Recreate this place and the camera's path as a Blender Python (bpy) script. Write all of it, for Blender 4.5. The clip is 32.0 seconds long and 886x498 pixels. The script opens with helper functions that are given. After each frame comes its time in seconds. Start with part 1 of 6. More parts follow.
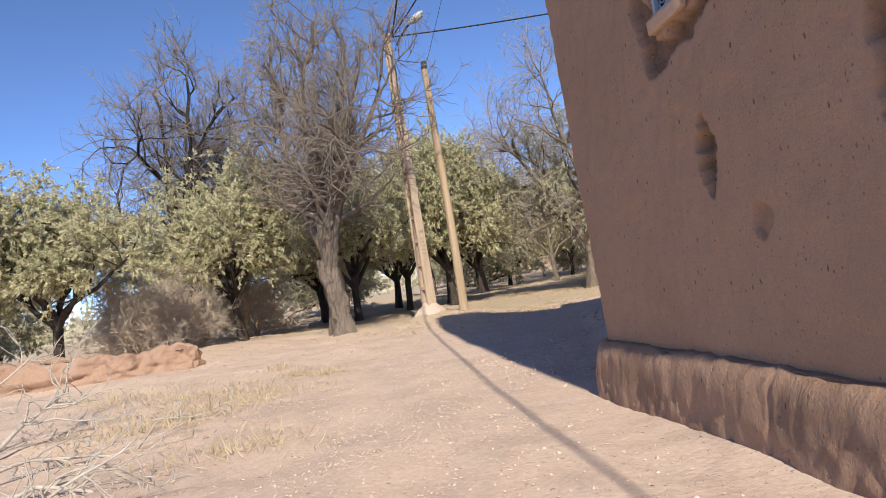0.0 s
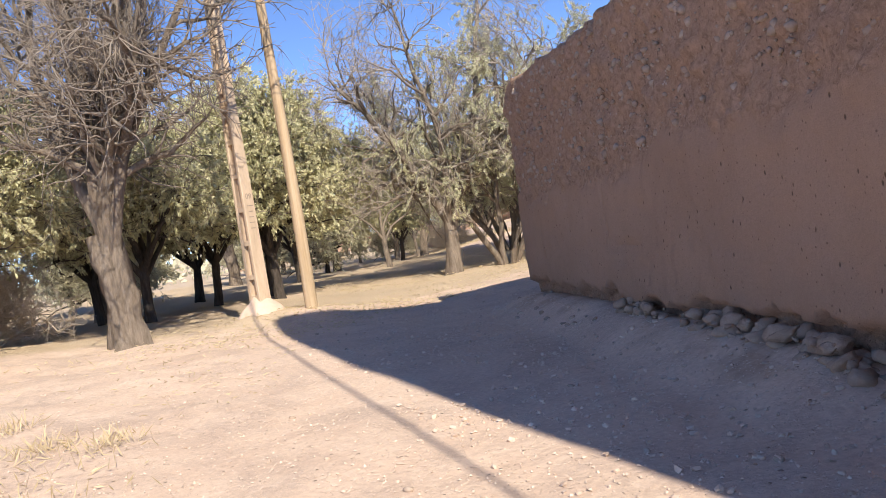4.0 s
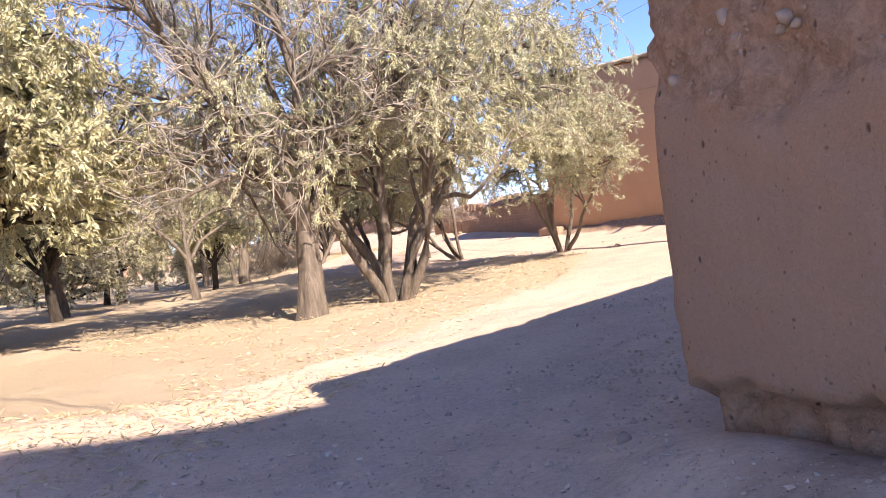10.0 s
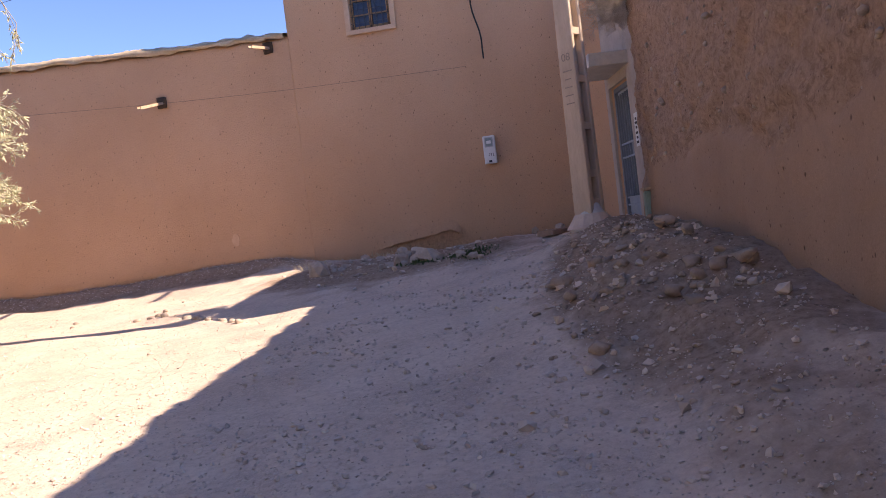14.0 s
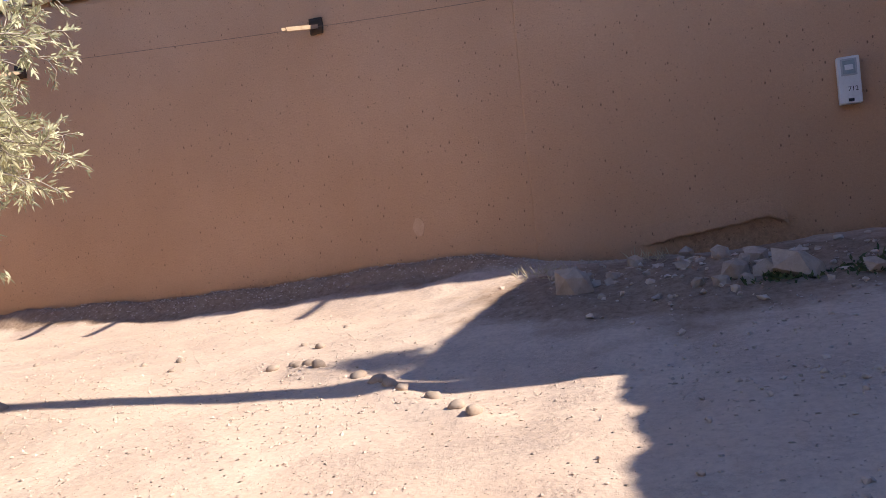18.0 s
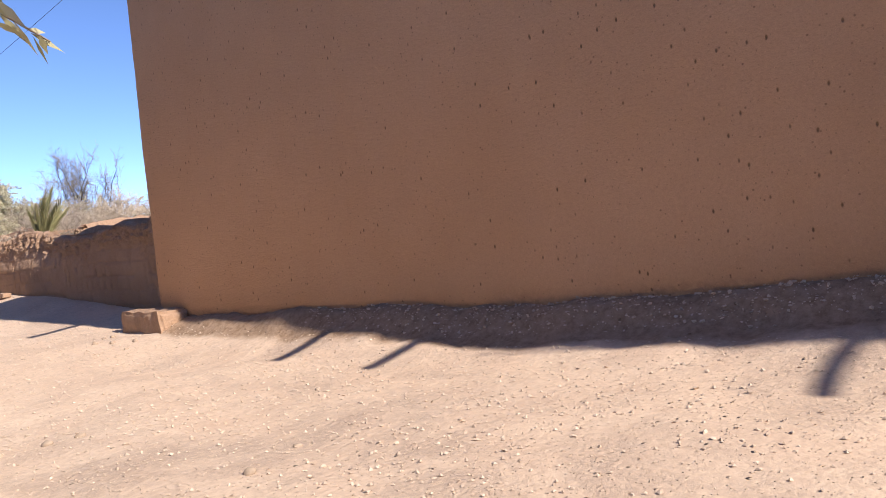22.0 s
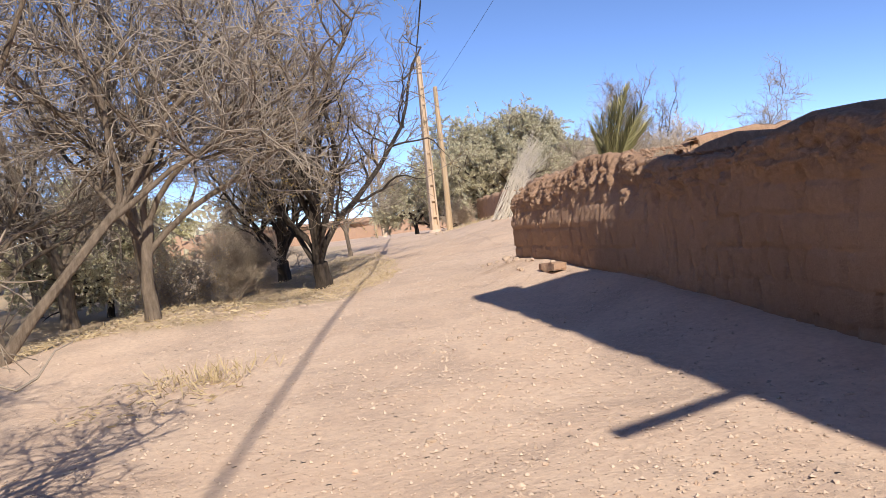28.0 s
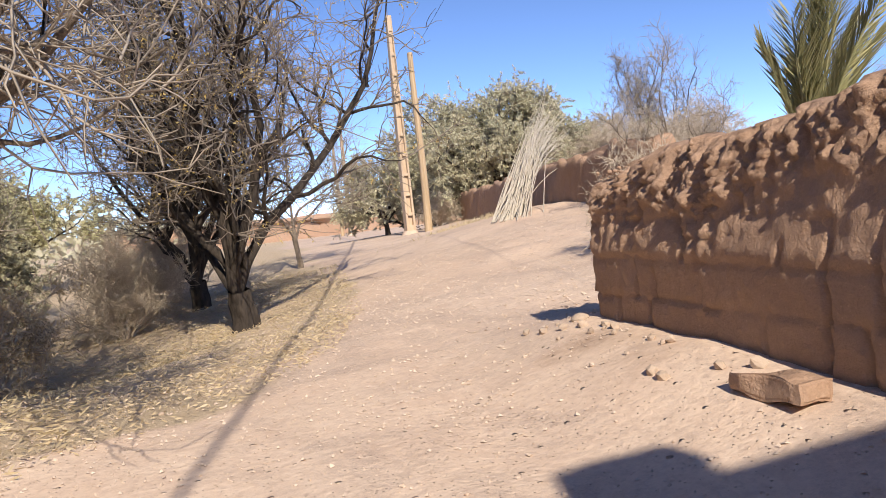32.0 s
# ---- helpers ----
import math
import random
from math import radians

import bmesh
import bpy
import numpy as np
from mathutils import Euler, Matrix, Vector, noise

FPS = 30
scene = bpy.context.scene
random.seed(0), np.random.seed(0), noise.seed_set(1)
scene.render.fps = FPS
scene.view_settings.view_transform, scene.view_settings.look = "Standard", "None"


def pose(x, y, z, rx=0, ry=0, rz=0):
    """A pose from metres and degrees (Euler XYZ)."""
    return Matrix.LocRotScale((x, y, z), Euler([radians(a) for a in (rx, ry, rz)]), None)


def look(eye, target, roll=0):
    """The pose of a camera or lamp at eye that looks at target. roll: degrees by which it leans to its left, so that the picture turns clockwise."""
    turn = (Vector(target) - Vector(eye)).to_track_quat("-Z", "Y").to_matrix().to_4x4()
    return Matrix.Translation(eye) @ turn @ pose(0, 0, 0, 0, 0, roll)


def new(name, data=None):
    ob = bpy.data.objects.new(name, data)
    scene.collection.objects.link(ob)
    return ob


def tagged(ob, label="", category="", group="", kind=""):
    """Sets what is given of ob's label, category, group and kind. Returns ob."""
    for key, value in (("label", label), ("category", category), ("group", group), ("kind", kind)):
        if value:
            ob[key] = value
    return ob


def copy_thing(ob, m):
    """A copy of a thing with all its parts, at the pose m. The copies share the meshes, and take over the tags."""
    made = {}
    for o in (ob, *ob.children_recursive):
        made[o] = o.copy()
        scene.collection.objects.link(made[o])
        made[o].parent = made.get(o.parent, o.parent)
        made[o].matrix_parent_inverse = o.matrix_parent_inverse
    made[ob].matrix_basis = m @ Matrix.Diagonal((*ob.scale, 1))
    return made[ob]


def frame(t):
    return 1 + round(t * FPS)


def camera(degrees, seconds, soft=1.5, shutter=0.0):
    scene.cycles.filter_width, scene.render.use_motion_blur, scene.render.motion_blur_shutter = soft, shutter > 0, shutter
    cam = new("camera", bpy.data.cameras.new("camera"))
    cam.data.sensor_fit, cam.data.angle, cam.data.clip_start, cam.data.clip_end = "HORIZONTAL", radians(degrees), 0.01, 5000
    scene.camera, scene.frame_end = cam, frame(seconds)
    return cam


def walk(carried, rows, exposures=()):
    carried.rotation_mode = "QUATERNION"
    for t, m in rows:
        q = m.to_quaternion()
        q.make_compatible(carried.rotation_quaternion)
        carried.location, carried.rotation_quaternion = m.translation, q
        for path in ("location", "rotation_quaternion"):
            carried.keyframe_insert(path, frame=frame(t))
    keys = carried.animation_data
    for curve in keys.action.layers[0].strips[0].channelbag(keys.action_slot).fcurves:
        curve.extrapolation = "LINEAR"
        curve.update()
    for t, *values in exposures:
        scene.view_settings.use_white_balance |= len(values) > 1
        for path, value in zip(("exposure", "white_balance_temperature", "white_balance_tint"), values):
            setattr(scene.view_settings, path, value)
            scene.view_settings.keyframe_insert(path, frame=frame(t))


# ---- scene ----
cam = camera(58.4, 32.0, soft=0.6)
METRES, EYE, TILT, LEAN, TURN = 50.04, 1.35, 0.0, 0.0, -4.7
ROWS = [
    (0.0, 0.0, 0.0, 0.0, 0.37, 2.34, 9.19),
    (0.5, -0.0053, 0.0159, -0.0002, 1.27, 1.03, 9.47),
    (1.0, -0.01, 0.0319, 0.0004, 0.38, 0.27, 9.58),
    (1.5, -0.0139, 0.0464, 0.0014, -2.29, -0.56, 9.98),
    (2.0, -0.0172, 0.0607, 0.002, -5.63, -0.27, 9.77),
    (2.5, -0.0186, 0.0759, 0.0025, -8.45, -0.24, 9.25),
    (3.0, -0.0201, 0.0916, 0.0024, -10.05, -0.55, 9.1),
    (3.5, -0.0204, 0.1072, 0.0024, -12.38, -1.01, 9.32),
    (4.0, -0.0198, 0.123, 0.0021, -14.85, -0.98, 9.25),
    (4.5, -0.0173, 0.1392, 0.0018, -16.71, -1.14, 9.55),
    (6.5, -0.003, 0.2012, -0.0003, -20.44, -0.14, 9.11),
    (7.0, -0.0005, 0.2179, -0.001, -20.51, 0.1, 8.61),
    (7.5, 0.003, 0.2339, -0.0014, -20.38, 0.41, 8.25),
    (8.0, 0.0047, 0.2493, -0.0011, -21.48, 0.69, 8.19),
    (8.5, 0.0078, 0.2655, -0.0008, -23.13, 0.67, 8.03),
    (9.0, 0.0093, 0.2815, -0.0003, -24.58, 0.36, 8.06),
    (9.5, 0.0119, 0.2964, 0.001, -25.8, -0.01, 8.28),
    (10.0, 0.0156, 0.3109, 0.0014, -28.46, -1.12, 7.98),
    (10.5, 0.0198, 0.3262, 0.002, -30.9, -1.45, 8.02),
    (11.0, 0.0261, 0.3406, 0.0024, -34.2, -1.5, 8.06),
    (11.5, 0.0326, 0.3552, 0.002, -40.94, -0.92, 7.93),
    (12.0, 0.0418, 0.3688, 0.0023, -49.53, -0.83, 7.41),
    (12.5, 0.0505, 0.3822, 0.0023, -60.13, -0.94, 7.82),
    (13.0, 0.061, 0.394, 0.0024, -67.87, -1.46, 7.72),
    (13.5, 0.0713, 0.4054, 0.0021, -73.49, -1.69, 7.45),
    (15.5, 0.1213, 0.4436, 0.002, -77.48, -1.3, 6.49),
    (16.0, 0.134, 0.4525, 0.0023, -72.75, -1.18, 6.67),
    (16.5, 0.1465, 0.4612, 0.0035, -70.26, -1.48, 6.65),
    (17.0, 0.1589, 0.4691, 0.005, -68.97, -1.52, 6.56),
    (17.5, 0.1717, 0.4763, 0.0062, -67.73, -1.58, 6.25),
    (18.0, 0.1844, 0.4846, 0.0068, -65.67, -1.53, 6.12),
    (18.5, 0.1979, 0.4938, 0.0074, -62.42, -1.54, 5.85),
    (19.0, 0.2097, 0.5043, 0.0074, -59.71, -1.88, 5.57),
    (19.5, 0.2223, 0.515, 0.0086, -57.11, -1.88, 6.03),
    (20.0, 0.2314, 0.5263, 0.0095, -54.05, -1.82, 6.09),
    (20.5, 0.2409, 0.5375, 0.0092, -51.19, -1.62, 6.0),
    (21.0, 0.2508, 0.5494, 0.0086, -49.51, -1.42, 6.09),
    (21.5, 0.2617, 0.5611, 0.0089, -46.86, -1.35, 6.22),
    (22.0, 0.2705, 0.5733, 0.0092, -44.27, -1.63, 6.02),
    (22.5, 0.2796, 0.5852, 0.0093, -41.31, -1.55, 6.04),
    (23.0, 0.2887, 0.5986, 0.009, -39.31, -1.63, 5.97),
    (23.5, 0.2969, 0.6117, 0.0093, -36.99, -1.89, 5.87),
    (24.0, 0.3044, 0.6259, 0.0102, -32.67, -2.03, 5.6),
    (24.5, 0.3093, 0.6398, 0.0109, -28.67, -2.06, 5.2),
    (25.0, 0.3141, 0.6542, 0.0126, -23.36, -2.58, 5.64),
    (25.5, 0.316, 0.6682, 0.0126, -17.74, -2.13, 6.32),
    (26.0, 0.319, 0.6835, 0.0125, -13.57, -1.38, 5.94),
    (26.5, 0.3206, 0.6986, 0.0125, -10.51, -1.84, 5.54),
    (28.5, 0.317, 0.7613, 0.0125, -6.85, -1.78, 5.86),
    (29.0, 0.3176, 0.7763, 0.0123, -7.31, -1.71, 5.93),
    (29.5, 0.3189, 0.7907, 0.0125, -7.77, -1.82, 6.14),
    (30.0, 0.3219, 0.806, 0.0124, -8.27, -1.77, 6.24),
    (30.5, 0.3253, 0.8222, 0.013, -8.74, -1.72, 6.22),
    (31.0, 0.3267, 0.8375, 0.0141, -9.55, -2.01, 6.21),
    (31.5, 0.3288, 0.8534, 0.0152, -9.82, -2.34, 5.97),
    (32.0, 0.3287, 0.8676, 0.0166, -9.1, -2.47, 5.91),
]
walk(cam, [(t, pose(0, 0, EYE, TILT, LEAN, TURN) @ pose(METRES * x, METRES * y, METRES * z, 90 + pitch, roll, yaw)) for t, x, y, z, yaw, pitch, roll in ROWS],
     exposures=((0.0, 0.84, 7000, 9), (2.5, 0.95, 7050, 9), (4.0, 1.23, 7150, 9), (6.0, 1.50, 7800, 14), (9.0, 1.76, 7250, 15), (12.0, 1.84, 7500, 21), (15.0, 1.91, 7650, 19), (18.0, 1.51, 6900, 12), (20.5, 1.30, 6750, 11), (22.5, 1.15, 7100, 12), (25.0, 1.04, 7050, 10), (28.0, 0.88, 7250, 11), (32.0, 0.95, 7250, 10)))

# ---- light: clear winter sky, sun from behind the walker, 37 degrees up ----
SUN_WAY = Vector((-0.067, 1.30, -1.0)).normalized()
world = bpy.data.worlds.new("sky")
scene.world = world
world.use_nodes = True
_bg = world.node_tree.nodes["Background"]
_sky = world.node_tree.nodes.new("ShaderNodeTexSky")
_sky.sky_type = "NISHITA"
_sky.sun_disc = False
_sky.sun_elevation = math.asin(-SUN_WAY.z)
_sky.sun_rotation = math.atan2(-SUN_WAY.x, -SUN_WAY.y)
_sky.altitude = 1400
_sky.air_density, _sky.dust_density, _sky.ozone_density = 0.42, 0.0, 3.2
_tone = world.node_tree.nodes.new("ShaderNodeHueSaturation")
_tone.inputs["Saturation"].default_value = 1.08
_tone.inputs["Hue"].default_value = 0.505
world.node_tree.links.new(_sky.outputs[0], _tone.inputs["Color"])
world.node_tree.links.new(_tone.outputs[0], _bg.inputs[0])
_bg.inputs[1].default_value = 0.15
sun = new("sun", bpy.data.lights.new("sun", "SUN"))
sun.data.energy, sun.data.angle, sun.data.color = 2.95, radians(0.53), (1.0, 0.93, 0.84)
sun.matrix_world = look((0, 0, 60), Vector((0, 0, 60)) + SUN_WAY)


# ---- small maths ----
def hash3(ix, iy, iz, seed):
    h = (ix.astype(np.int64) * 374761393 + iy.astype(np.int64) * 668265263 + iz.astype(np.int64) * 2147483629 + seed * 974711) & 0xFFFFFFFF
    h = ((h ^ (h >> 13)) * 1274126177) & 0xFFFFFFFF
    h = ((h ^ (h >> 16)) * 2246822519) & 0xFFFFFFFF
    return ((h ^ (h >> 15)) & 0xFFFFFF) / float(0xFFFFFF)


def vnoise(x, y, z=0.0, seed=0):
    """Smooth value noise, -1 to 1, for arrays."""
    x, y, z = np.broadcast_arrays(np.asarray(x, float), np.asarray(y, float), np.asarray(z, float))
    ix, iy, iz = np.floor(x), np.floor(y), np.floor(z)
    fx, fy, fz = x - ix, y - iy, z - iz
    fx, fy, fz = (f * f * (3 - 2 * f) for f in (fx, fy, fz))
    out = 0
    for dx in (0, 1):
        for dy in (0, 1):
            for dz in (0, 1):
                w = (fx if dx else 1 - fx) * (fy if dy else 1 - fy) * (fz if dz else 1 - fz)
                out = out + w * hash3(ix + dx, iy + dy, iz + dz, seed)
    return out * 2 - 1


def fbm(x, y, z=0.0, octaves=4, seed=0):
    out, amp, k = 0, 1.0, 1.0
    for i in range(octaves):
        out = out + amp * vnoise(np.asarray(x) * k, np.asarray(y) * k, np.asarray(z) * k, seed + i * 17)
        amp, k = amp * 0.5, k * 2.03
    return out


def step01(a, b, v):
    u = np.clip((np.asarray(v, float) - a) / (b - a), 0, 1)
    return u * u * (3 - 2 * u)


def blob(x, y, cx, cy, r, rx=None):
    return np.exp(-(((x - cx) / (rx or r)) ** 2 + ((y - cy) / r) ** 2))


def seg_dist(x, y, pts):
    """Distance of points to a polyline."""
    best = np.full(np.shape(x), 1e9)
    for (ax, ay), (bx, by) in zip(pts[:-1], pts[1:]):
        ux, uy = bx - ax, by - ay
        k = np.clip(((x - ax) * ux + (y - ay) * uy) / (ux * ux + uy * uy), 0, 1)
        best = np.minimum(best, np.hypot(x - ax - k * ux, y - ay - k * uy))
    return best


# ---- the lie of the land: broad swells, then banks and heaps ----
SWELL = ((0.09, 0.15, -0.22, -0.61, -0.11), (0.15, -0.42, 0.3, 0.24, 0.13), (0.65, -0.01, -0.48, 0.48, 0.28),
         (-0.12, 0.16, 0.05, -0.63, 0.19), (0.14, -0.19, -0.13, 0.58, -0.37), (0.2, 0.61, -0.67, -0.34, 0.97), (-0.24, -0.29, 0.25, -0.3, 0.63))
TRACK = ((-0.5, -30), (-0.4, 0), (-0.6, 6), (1.2, 13), (3.2, 18), (6.5, 21.3), (11, 24), (15, 26.8), (18, 31), (19.6, 36), (20.2, 42), (20.4, 47), (20.8, 52), (22.6, 60), (23.4, 66), (23.8, 80), (24.5, 110))


def height(x, y):
    x, y = np.asarray(x, float), np.asarray(y, float)
    cx, cy = np.clip(x, -40, 60), np.clip(y, -30, 110)
    z = 0.0266 + 0.0214 * np.clip(cx, -10, 32) + 0.0108 * np.clip(cy, -6, 75)
    for j, row in enumerate(SWELL):
        for i, w in enumerate(row):
            z = z + w * np.exp(-((cx - (i * 10 - 10)) ** 2 + (cy - j * 11) ** 2) / 128.0)
    # banks of fallen earth at wall feet
    z = z + 0.33 * step01(1.5, 0.1, np.abs(y - (18.7 + 0.1 * (x - 9)))) * step01(6.0, 9.5, x) * step01(18.5, 16, x)
    z = z + 0.24 * step01(0.9, 0.0, np.abs(x - 3.11 - (y - 8.0) * 0.197)) * step01(9.0, 10.5, y) * step01(19.5, 17.5, y)
    z = z + 0.30 * blob(x, y, 13.6, 19.9, 1.1, 1.9) + 0.20 * blob(x, y, 17.0, 20.2, 0.9)
    z = z + 0.21 * step01(0.42, 0.04, np.abs(x - 21.9 + 0.15 * step01(28, 33, y) + 0.30 * step01(33, 38, y))) * step01(25, 27, y) * (0.45 + 0.55 * step01(36.6, 34.0, y)) * step01(38.2, 37.6, y)
    z = z + 0.13 * step01(1.1, 0.1, np.abs(x - 21.75)) * step01(25, 28, y) * step01(38.5, 37, y)
    z = z + 0.16 * blob(x, y, 22.1, 45.7, 1.2, 0.6) + 0.10 * blob(x, y, 22.2, 47.0, 0.6, 0.5) + 0.16 * blob(x, y, 22.3, 43.2, 2.0, 0.6)
    z = z - 0.22 * blob(x, y, 19.2, 54.5, 3.0, 2.0) - 0.12 * blob(x, y, 17.3, 52.5, 3.0, 2.0)
    z = z + 0.22 * blob(x, y, 25.5, 58.0, 3.5, 2.2)
    z = z + 0.14 * blob(x, y, 1.6, 22.5, 2.0) + 0.12 * blob(x, y, 1.2, 22.1, 0.5) + 0.30 * blob(x, y, 17.0, 47.0, 2.6, 1.6) - 0.14 * blob(x, y, 24.3, 64.0, 4.0, 3.0)
    z = z + 0.03 * blob(x, y, 21.2, 23.2, 1.7, 1.0) + 0.07 * blob(x, y, 19.7, 23.4, 1.3, 0.8) + 0.08 * blob(x, y, 19.9, 24.6, 0.9, 0.6) - 0.10 * blob(x, y, 21.7, 23.4, 0.8, 1.0)
    z = z - 0.10 * blob(x, y, 4.6, 20.5, 3.0, 3.5)
    z = z + 0.05 * np.exp(-(seg_dist(x, y, ((17.3, 27.0), (16.8, 26.2), (15.8, 25.0))) / 0.16) ** 2)
    z = z + 0.08 * blob(x, y, 2.2, 22.7, 1.6) + 0.09 * blob(x, y, 2.2, 21.6, 0.8) - 0.10 * blob(x, y, 16.9, 24.8, 1.8) + 0.09 * blob(x, y, 16.7, 30.8, 2.2)
    return z


def heaps(x, y):
    """Where rubble is heaped, and where earth has slid from the old house."""
    heap = blob(x, y, 19.8, 23.6, 2.3, 2.0) + blob(x, y, 13.8, 19.8, 0.9, 2.4) + 0.25 * blob(x, y, 22.0, 46.2, 1.2, 0.7) + 0.5 * step01(0.7, 0.1, np.abs(x - 21.6)) * step01(26, 28, y) * step01(38, 37, y)
    slide = step01(1.5, 0.5, np.abs(y - 19.0 - 0.1 * (x - 9))) * step01(6.5, 9.0, x) * step01(18.0, 16.5, x)
    return heap, slide


def surface(x, y):
    """The ground with its small relief: ruts, clods, rubble heaps."""
    x, y = np.asarray(x, float), np.asarray(y, float)
    d = seg_dist(x, y, TRACK)
    near = step01(120, 60, np.hypot(x - 10, y - 35))
    rough = 0.35 + 0.65 * step01(1.6, 3.5, d)
    z = height(x, y) + near * rough * (0.05 * fbm(x * 0.5, y * 0.5, 0, 3, 3) + 0.016 * fbm(x * 2.1, y * 2.1, 0, 2, 8))
    z = z + near * (0.003 * vnoise(x * 4.1, y * 4.1, 0, 4) + 0.005 * np.abs(vnoise(x * 2.9, y * 2.9, 0, 14)))
    heap, slide = heaps(x, y)
    z = z + np.clip(heap + 0.5 * slide, 0, 1) * (0.06 * fbm(x * 2.6, y * 2.6, 0, 4, 91) + 0.06 * np.abs(fbm(x * 5, y * 5, 0, 3, 95)))
    # two shallow wheel tracks
    return z - 0.022 * near * np.exp(-((d - 0.75) / 0.28) ** 2) * (0.6 + 0.4 * vnoise(x * 0.4, y * 0.4))


def gz(x, y):
    return float(surface(x, y))


# ---- materials ----
def node_mat(name):
    m = bpy.data.materials.new(name)
    m.use_nodes = True
    t = m.node_tree
    return m, t, t.nodes["Principled BSDF"]


class Nodes:
    """Short hand for node trees."""

    def __init__(self, name, scale=1.0, local=False):
        self.mat, self.tree, self.bsdf = node_mat(name)
        tc = self.tree.nodes.new("ShaderNodeTexCoord")
        geo = self.tree.nodes.new("ShaderNodeNewGeometry")
        self.pos = tc.outputs["Object"] if local else geo.outputs["Position"]
        self.geo = geo

    def add(self, kind, **kw):
        n = self.tree.nodes.new(kind)
        for k, v in kw.items():
            if k in n.inputs:
                n.inputs[k].default_value = v
        return n

    def link(self, a, b):
        self.tree.links.new(a, b)

    def stretch(self, sx, sy, sz):
        n = self.add("ShaderNodeMapping")
        n.inputs["Scale"].default_value = (sx, sy, sz)
        self.link(self.pos, n.inputs["Vector"])
        return n.outputs[0]

    def noise(self, scale, detail=4, rough=0.55, vec=None, distort=0.0):
        n = self.add("ShaderNodeTexNoise", Scale=scale, Detail=detail, Roughness=rough, Distortion=distort)
        self.link(vec or self.pos, n.inputs["Vector"])
        return n.outputs[0]

    def cells(self, scale, vec=None, out="Distance", rand=1.0):
        n = self.add("ShaderNodeTexVoronoi", Scale=scale, Randomness=rand)
        self.link(vec or self.pos, n.inputs["Vector"])
        return n.outputs[out]

    def ramp(self, fac, *stops):
        n = self.tree.nodes.new("ShaderNodeValToRGB")
        e = n.color_ramp.elements
        while len(e) < len(stops):
            e.new(0.5)
        for el, (p, c) in zip(e, stops):
            el.position = p
            el.color = (*c, 1) if len(c) == 3 else c
        self.link(fac, n.inputs[0])
        return n.outputs[0]

    def span(self, fac, a, b, lo=0.0, hi=1.0):
        n = self.add("ShaderNodeMapRange")
        n.inputs[1].default_value, n.inputs[2].default_value, n.inputs[3].default_value, n.inputs[4].default_value = a, b, lo, hi
        self.link(fac, n.inputs[0])
        return n.outputs[0]

    def mix(self, fac, a, b, mode="MIX"):
        n = self.tree.nodes.new("ShaderNodeMix")
        n.data_type, n.blend_type = "RGBA", mode
        for sock, v in ((n.inputs[0], fac), (n.inputs[6], a), (n.inputs[7], b)):
            if isinstance(v, (int, float)):
                sock.default_value = v
            elif isinstance(v, tuple):
                sock.default_value = (*v, 1)
            else:
                self.link(v, sock)
        return n.outputs[2]

    def maths(self, op, a, b=0.0):
        n = self.tree.nodes.new("ShaderNodeMath")
        n.operation = op
        for sock, v in ((n.inputs[0], a), (n.inputs[1], b)):
            if isinstance(v, (int, float)):
                sock.default_value = v
            else:
                self.link(v, sock)
        return n.outputs[0]

    def attr(self, name):
        n = self.tree.nodes.new("ShaderNodeAttribute")
        n.attribute_name = name
        return n.outputs["Fac"]

    def random(self):
        return self.tree.nodes.new("ShaderNodeObjectInfo").outputs["Random"]

    def island(self):
        return self.geo.outputs["Random Per Island"]

    def done(self, colour, rough=0.9, bump=None, strength=0.4, distance=0.02, spec=0.2, metal=0.0):
        b = self.bsdf
        if isinstance(colour, tuple):
            b.inputs["Base Color"].default_value = (*colour, 1)
        else:
            self.link(colour, b.inputs["Base Color"])
        if isinstance(rough, (int, float)):
            b.inputs["Roughness"].default_value = rough
        else:
            self.link(rough, b.inputs["Roughness"])
        b.inputs["Specular IOR Level"].default_value = spec
        b.inputs["Metallic"].default_value = metal
        if bump is not None:
            n = self.add("ShaderNodeBump", Strength=strength, Distance=distance)
            self.link(bump, n.inputs["Height"])
            self.link(n.outputs[0], b.inputs["Normal"])
        return self.mat


